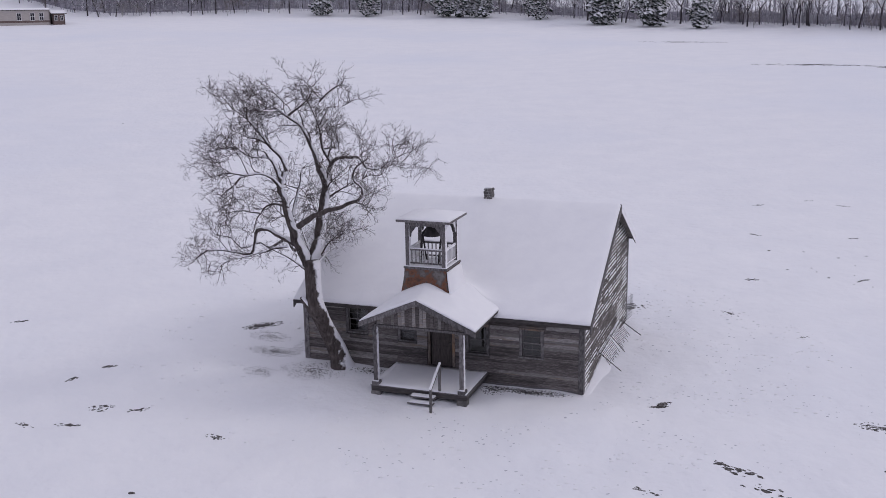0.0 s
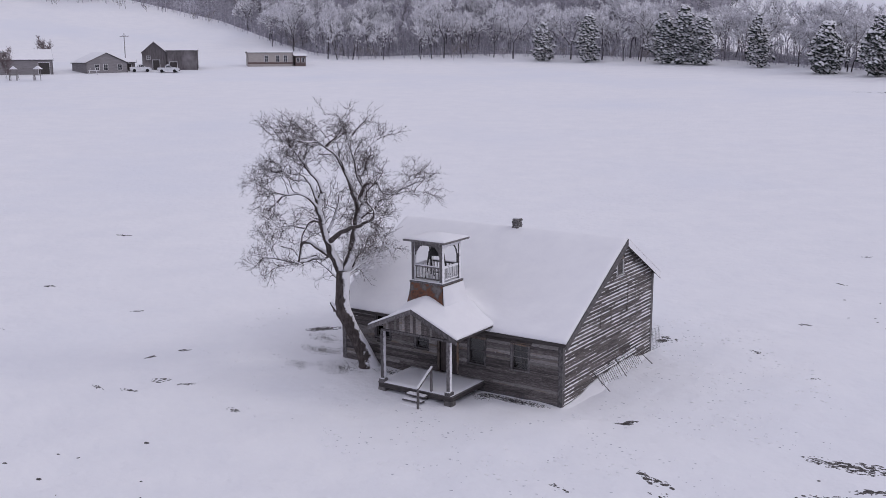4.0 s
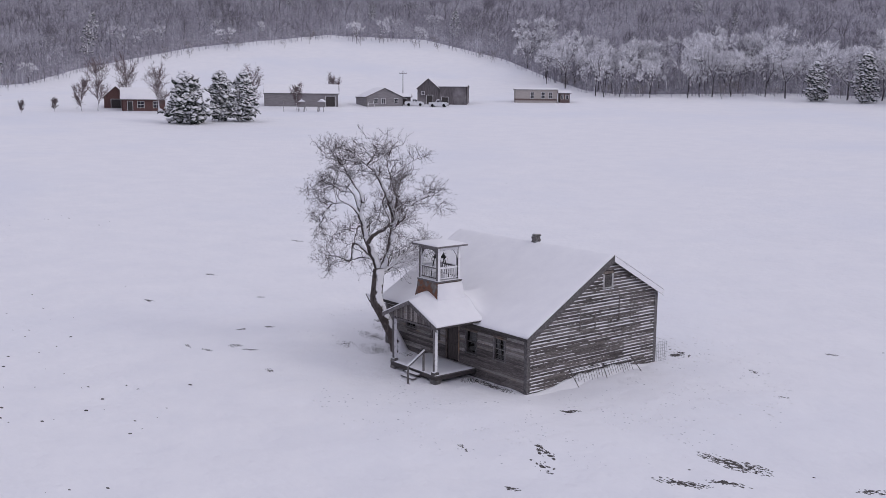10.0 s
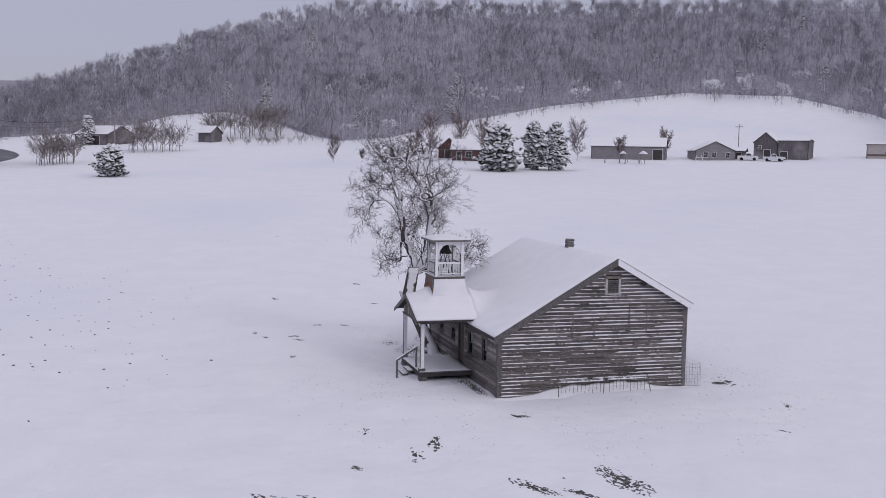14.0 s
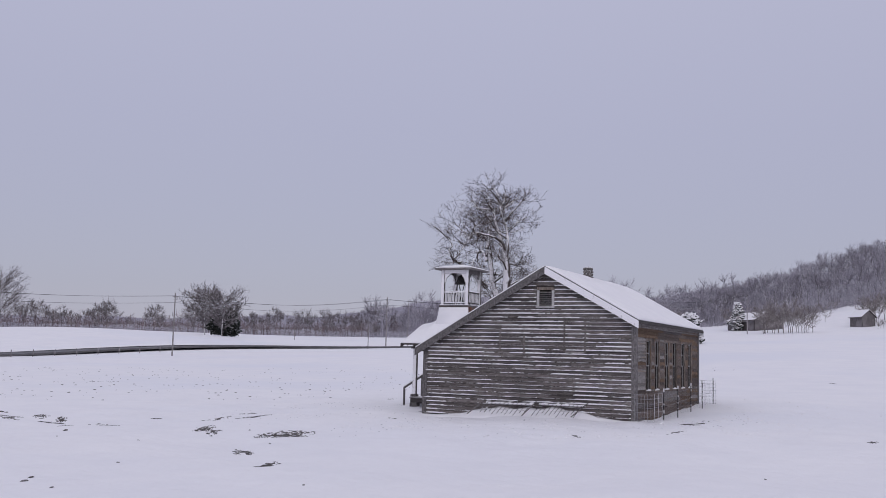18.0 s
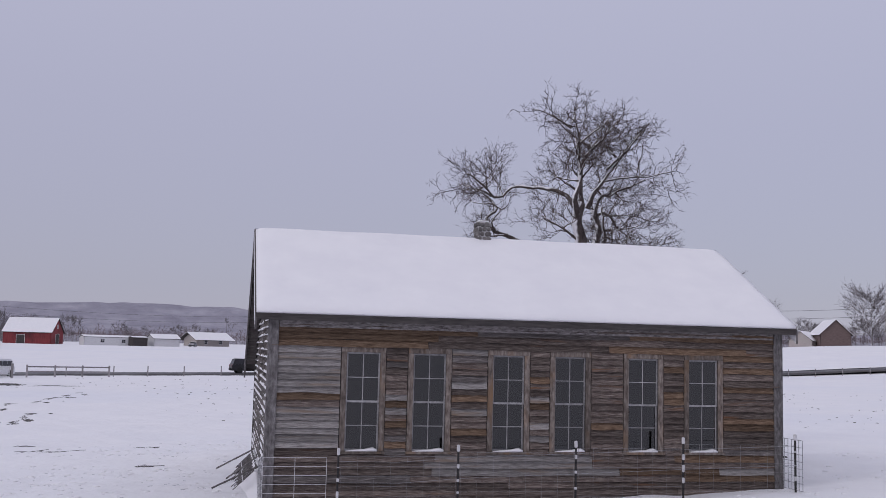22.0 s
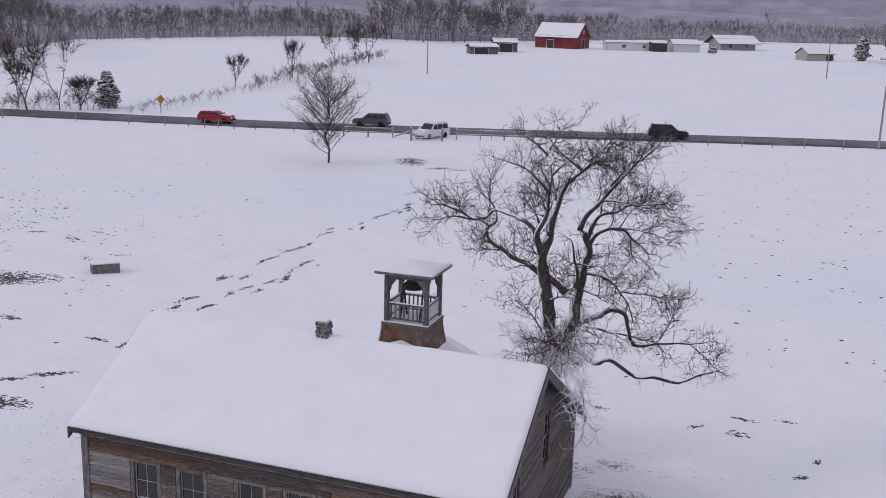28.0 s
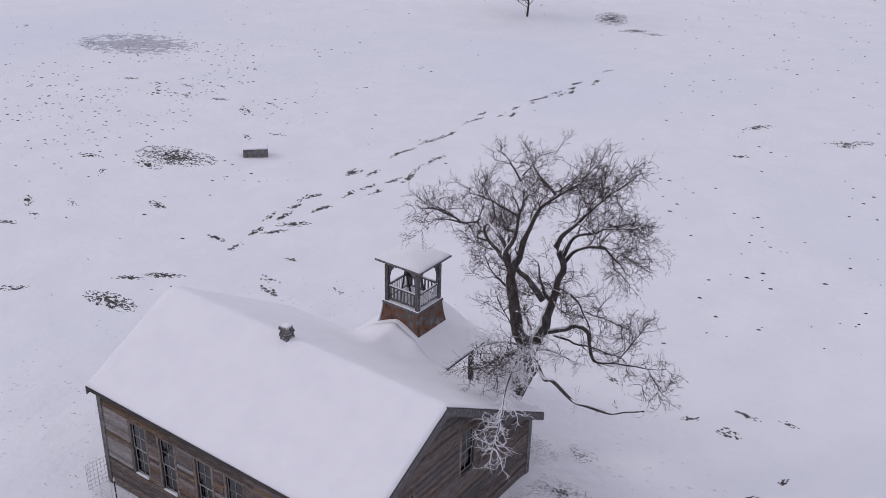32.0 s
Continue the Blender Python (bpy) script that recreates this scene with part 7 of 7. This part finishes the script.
building("farmhouse_wing", -271, -166, 20, 8, 8, 3.0, 6.0, M_TAN, "low pale wing beside the farmhouse")

# ---- poles, wires, fences, sign ----


def pole(x, y, h, arm=True, r=0.13, label="tall grey wooden utility pole"):
    t = thing("utility_pole", label, "pole", stand(x, y), "roadside poles")
    part("shaft", Geo().tube([(0, 0, -0.5), (0, 0, h)], [r, r * 0.65], 10), M_POST, t)
    if arm:
        part("crossarm", Geo().box(-1.1, 1.1, -0.06, 0.06, h - 0.75, h - 0.62, 0.01), M_POST, t)
        for k in (-1, -0.4, 0.4, 1):
            part("insulator", Geo().lathe([(0.03, 0), (0.05, 0.04), (0.035, 0.09), (0.045, 0.14)], 8, (k, 0, h - 0.62)), M_IRON, t)
    return Vector((x, y, float(ground_z(x, y)) + h))


line_a = [pole(-53, -49.5, 11), pole(-117, -23, 10.5), pole(-160, 6, 10.5), pole(-178, 52, 10), pole(-210, 88, 10)]
line_b = [pole(110, -175, 10), pole(0, -150, 10), pole(-90, -163, 10), pole(-200, -175, 10)]
pole(-47.7, -33.5, 8.2, False)
pole(-118.5, 208.5, 8.2)
for x, y, h in ((-156, 3, 6.5), (-167, 9.5, 10), (-183, 19.5, 8), (-186, 20, 6.5), (-206, -25, 7), (-214, -68, 6)):
    pole(x, y, h, False, 0.09)
for ln, offs in ((line_a, ((-1.0, -0.5), (1.0, -0.5), (0, -1.6))), (line_b, ((0, -0.4), (0, -1.7)))):
    for a, b in zip(ln, ln[1:]):
        for o, dz in offs:
            pts = [a.lerp(b, k / 14) + Vector((0, o * 0.5, dz - 1.4 * math.sin(math.pi * k / 14))) for k in range(15)]
            solid("overhead_wire", Geo().tube(pts, 0.022, 3), M_IRON, "sagging overhead power line", "wire", kind="structure")

i = 0
for a in range(len(ROAD) - 1):
    p, d = ROAD[a], (ROAD[a + 1] - ROAD[a]).normalized()
    side = Vector((d.y, -d.x, 0))
    if -130 < p.x < 75:
        q = p + side * 5.6
        if -7 < q.x < 10:
            continue
        f = thing("fence_post", "thin pale fence post beside the road", "fence post", stand(q.x, q.y), "roadside fence")
        part("stake", Geo().box(-0.05, 0.05, -0.05, 0.05, -0.3, 1.15, 0.01), M_POST, f)
for z in (0.5, 1.0):
    pts = []
    for a in range(len(ROAD) - 1):
        p, d = ROAD[a], (ROAD[a + 1] - ROAD[a]).normalized()
        q = p + Vector((d.y, -d.x, 0)) * 5.6
        if 10 < q.x < 75:
            pts.append((q.x, q.y, float(ground_z(q.x, q.y)) + z))
    solid("fence_wire", Geo().tube(pts, 0.008, 3), M_WIRE, "strand of field fence wire", "wire", kind="structure")


def board_fence(x0, y0, x1, y1, rails=(0.55, 1.05), label="weathered board fence topped with snow"):
    a, b = Vector((x0, y0, 0)), Vector((x1, y1, 0))
    n = max(1, round((b - a).length / 2.6))
    t = thing("board_fence", label, "fence", stand(x0, y0, math.degrees(math.atan2(y1 - y0, x1 - x0))))
    L = (b - a).length
    for k in range(n + 1):
        x = L * k / n
        part("post", Geo().box(x - 0.08, x + 0.08, -0.08, 0.08, -0.4, 1.3, 0.012), M_POST, t)
        part("post_snow", Geo().box(x - 0.075, x + 0.075, -0.075, 0.075, 1.3, 1.37, 0.02), M_SNOW, t)
    for z in rails:
        for k in range(n):
            part("rail", Geo().box(L * k / n + 0.083, L * (k + 1) / n - 0.083, -0.03, 0.03, z, z + 0.13, 0.005), M_POST, t)
            part("rail_snow", Geo().box(L * k / n + 0.083, L * (k + 1) / n - 0.083, -0.03, 0.03, z + 0.13, z + 0.17, 0.012), M_SNOW, t)
    return t


board_fence(9.5, -54.3, 3.6, -53.8)
board_fence(-4.0, -52.6, -12.5, -52.7)
wing = thing("fence_brace", "slanting brace board by the gate", "fence", stand(3.4, -53.6, 172))
part("board", Geo().prism([(0, -0.03, 0.1), (2.4, -0.03, 0.95), (2.4, -0.03, 1.1), (0, -0.03, 0.25)], (0, 0.06, 0)), M_POST, wing)
part("board_snow", Geo().prism([(0, -0.03, 0.25), (2.4, -0.03, 1.1), (2.4, -0.03, 1.15), (0, -0.03, 0.30)], (0, 0.06, 0)), M_SNOW, wing)
gate = thing("farm_gate", "white tubular farm gate in front of the parked truck", "gate", stand(1.2, -51.0, 184))
for z in (0.2, 0.42, 0.64, 0.86, 1.08, 1.25):
    part("bar", Geo().tube([(0, 0, z), (3.3, 0, z)], 0.03, 6), M_WHITE, gate)
for x in (0.0, 1.1, 2.2, 3.3):
    part("stile", Geo().tube([(x, 0.05, 0.15), (x, 0.05, 1.3)], 0.03, 6), M_WHITE, gate)
for x in (1.35, -2.3):
    gp = thing("gate_post", "stout grey gate post", "post", stand(x, -51.0, 0))
    part("shaft", Geo().box(-0.11, 0.11, -0.11, 0.11, -0.3, 1.5, 0.02), M_POST, gp)
    part("snow_cap", Geo().box(-0.1, 0.1, -0.1, 0.1, 1.5, 1.6, 0.03), M_SNOW, gp)
sign = thing("road_sign", "amber diamond warning sign on a post", "sign", stand(35.8, -71.5, 175))
part("post", Geo().box(-0.05, 0.05, -0.04, 0.04, -0.3, 2.6, 0.008), M_POST, sign)
part("plate", Geo().prism([(0, 0.06, 1.5), (0.62, 0.06, 2.12), (0, 0.06, 2.74), (-0.62, 0.06, 2.12)], (0, 0.02, 0)), M_YELLOW, sign)
part("plate_snow", Geo().prism([(-0.3, 0.055, 2.46), (0, 0.055, 2.76), (0.3, 0.055, 2.46), (0.2, 0.055, 2.62), (0, 0.055, 2.86), (-0.2, 0.055, 2.62)], (0, 0.05, 0)), M_SNOW, sign)

# playground frames and troughs at the farm
for x, y, tn in ((-123.5, 171, 40), (-120, 174, 20)):
    sw = thing("swing_frame", "snow-dusted wooden swing frame by the farm", "swing", stand(x, y, tn))
    for a in (-1.6, 1.6):
        part("leg", Geo().tube([(a, -0.9, 0), (a, 0, 2.3), (a, 0.9, 0)], 0.06, 6), M_POST, sw)
    part("beam", Geo().box(-1.9, 1.9, -0.07, 0.07, 2.28, 2.42, 0.01), M_POST, sw)
    part("platform", Geo().box(1.7, 3.1, -0.7, 0.7, 1.0, 1.12, 0.01), M_POST, sw)
    for a in (1.8, 3.0):
        part("upright", Geo().box(a - 0.05, a + 0.05, -0.65, -0.55, 0, 2.2), M_POST, sw)
    part("canopy", Geo().prism([(1.6, -0.8, 2.2), (3.2, -0.8, 2.2), (2.4, -0.8, 2.8)], (0, 1.6, 0)), M_SNOW, sw)
easel = thing("sawhorse", "white trestle frame standing in the snow", "trestle", stand(-116.5, 192, 35))
for s in (-1, 1):
    part("leg", Geo().tube([(s * 0.9, -0.5, 0), (s * 0.5, 0, 1.5), (s * 0.9, 0.5, 0)], 0.06, 6), M_WHITE, easel)
part("beam", Geo().box(-0.9, 0.9, -0.08, 0.08, 0.9, 1.05, 0.01), M_WHITE, easel)

# ---- vehicles ----


def wheel(parent, x, y, r=0.36):
    s = 1 if y > 0 else -1
    t = part("wheel", Geo().lathe([(r * 0.62, -0.11), (r * 0.95, -0.11), (r, -0.07), (r, 0.07), (r * 0.95, 0.11), (r * 0.62, 0.11)], 20), M_TYRE, parent, m=pose(x, y, r, 90))
    part("rim", Geo().lathe([(0.02, -0.09), (r * 0.6, -0.10), (r * 0.61, 0.10), (0.02, 0.09)], 14), M_RIM, t)


def vehicle(name, label, m, mat, length=4.7, width=1.86, height=1.72, snow=True, pickup=False):
    t = thing(name, label, "car", m)
    W, L = width / 2, length / 2
    lower = [(-L, 0.42), (-L + 0.06, 0.30), (L - 0.08, 0.30), (L, 0.45), (L - 0.02, 0.82), (L - 0.25, 0.98), (L - 1.35, 1.08), (-L + 0.12, 1.10), (-L, 0.95)]
    rings = []
    for y, k in ((-W, 0.965), (-W + 0.06, 1.0), (W - 0.06, 1.0), (W, 0.965)):
        rings.append([(x * (1 if abs(k - 1) < 0.01 else 0.99), y, 0.3 + (z - 0.3) * k + (0.02 if k < 1 else 0)) for x, z in lower])
    part("body", Geo().face_strip(rings), mat, t, smooth=False)
    back = -L + (1.7 if pickup else 0.12)
    cabin = [(back, 1.09), (L - 1.30, 1.07), (L - 2.05, height - 0.04), (L - 2.4, height), (back + 0.45, height), (back + 0.22, height - 0.06)]
    part("cabin", Geo().face_strip([[(x, y * (1 if z < 1.2 else 0.84), z) for x, z in cabin] for y in (-W + 0.05, W - 0.05)]), mat, t)
    for s in (-1, 1):
        y0 = s * (W - 0.04)
        x0, x1 = back + 0.25, L - 1.55
        n = 3
        for k in range(n):
            a, b = x0 + (x1 - x0) * k / n + 0.04, x0 + (x1 - x0) * (k + 1) / n - 0.04
            top_in = 0.42 if k == n - 1 else 0.0
            part("side_window", Geo().prism([(a, y0 * 0.995, 1.13), (b, y0 * 0.995, 1.13), (b - top_in, y0 * 0.875, height - 0.16), (a, y0 * 0.875, height - 0.16)], (0, s * 0.012, 0)), M_DARKGLASS, t)
    part("windscreen", Geo().prism([(L - 1.36, -W + 0.18, 1.12), (L - 1.36, W - 0.18, 1.12), (L - 1.98, W - 0.30, height - 0.1), (L - 1.98, -W + 0.30, height - 0.1)], (0.03, 0, 0.02)), M_DARKGLASS, t)
    part("rear_window", Geo().prism([(back + 0.03, -W + 0.2, 1.15), (back + 0.03, W - 0.2, 1.15), (back + 0.22, W - 0.3, height - 0.14), (back + 0.22, -W + 0.3, height - 0.14)], (-0.02, 0, 0.005)), M_DARKGLASS, t)
    for s in (-1, 1):
        part("headlight", Geo().box(L - 0.1, L + 0.015, s * (W - 0.25) - 0.17, s * (W - 0.25) + 0.17, 0.66, 0.82, 0.02), M_LAMP_CLEAR, t)
        part("tail_light", Geo().box(-L - 0.012, -L + 0.06, s * (W - 0.2) - 0.09, s * (W - 0.2) + 0.09, 0.72, 1.0, 0.01), M_LAMP_RED, t)
        part("mirror", Geo().box(L - 1.62, L - 1.45, s * (W + 0.12) - 0.09, s * (W + 0.12) + 0.09, 1.08, 1.24, 0.02), mat, t)
    part("bumper", Geo().box(L - 0.06, L + 0.05, -W + 0.1, W - 0.1, 0.36, 0.56, 0.03), M_TYRE, t)
    part("bumper", Geo().box(-L - 0.05, -L + 0.06, -W + 0.1, W - 0.1, 0.36, 0.56, 0.03), M_TYRE, t)
    for x in (L - 0.92, -L + 0.95):
        for y in (-W + 0.10, W - 0.10):
            wheel(t, x, y)
    if snow:
        part("roof_snow", Geo().box(back + 0.4, L - 2.3, -W + 0.28, W - 0.28, height - 0.01, height + 0.08, 0.03), M_SNOW, t)
        part("bonnet_snow", Geo().prism([(L - 0.3, -W + 0.2, 0.985), (L - 1.3, -W + 0.2, 1.075), (L - 1.3, -W + 0.2, 1.14), (L - 0.35, -W + 0.2, 1.05)], (0, 2 * W - 0.4, 0)), M_SNOW, t)
    return t


def paint(name, c, rough=0.35):
    return noise_mat(name, [(0.3, c), (0.7, tuple(min(1, v * 1.25 + 0.005) for v in c))], 1.5, rough=rough, bump=0, stain=((0.3, 0.29, 0.3), 1.0, 0.62, 0.95))


M_CARWHITE, M_CARGREY, M_CARBLACK, M_CARRED = paint("white_car_paint", (0.62, 0.62, 0.64)), paint("grey_car_paint", (0.10, 0.105, 0.115)), paint("black_car_paint", (0.018, 0.018, 0.022)), paint("red_car_paint", (0.28, 0.022, 0.03))
vehicle("parked_truck", "white sport-utility vehicle parked behind the farm gate, dusted with snow", stand(-1.0, -54.0, 52), M_CARWHITE, 4.9, 1.95, 1.85)


def on_road(x):
    k = min(range(len(ROAD)), key=lambda i: abs(ROAD[i].x - x))
    d = ROAD[k + 1] - ROAD[k]
    return pose(ROAD[k].x, ROAD[k].y, float(ground_z(ROAD[k].x, ROAD[k].y)) + 0.16, 0, 0, math.degrees(math.atan2(d.y, d.x)))


vehicle("grey_car", "dark grey sport-utility vehicle on the road", on_road(7.8) @ pose(0, 1.5, 0, 0, 0, 180), M_CARGREY)
vehicle("black_car", "black sport-utility vehicle on the road", on_road(-28) @ pose(0, -1.5, 0), M_CARBLACK)
vehicle("red_car", "red car on the road", on_road(27) @ pose(0, -1.5, 0), M_CARRED, 4.5, 1.8, 1.5)
for x, y, tn in ((-112.2, 204.1, 35), (-106, 205.5, 20)):
    vehicle("farm_truck", "snow-covered white pickup parked by the barn", stand(x, y, tn), M_CARWHITE, pickup=True)
vehicle("farm_truck", "snow-covered car beside the white garage", stand(-93, -270, 60), M_CARGREY)
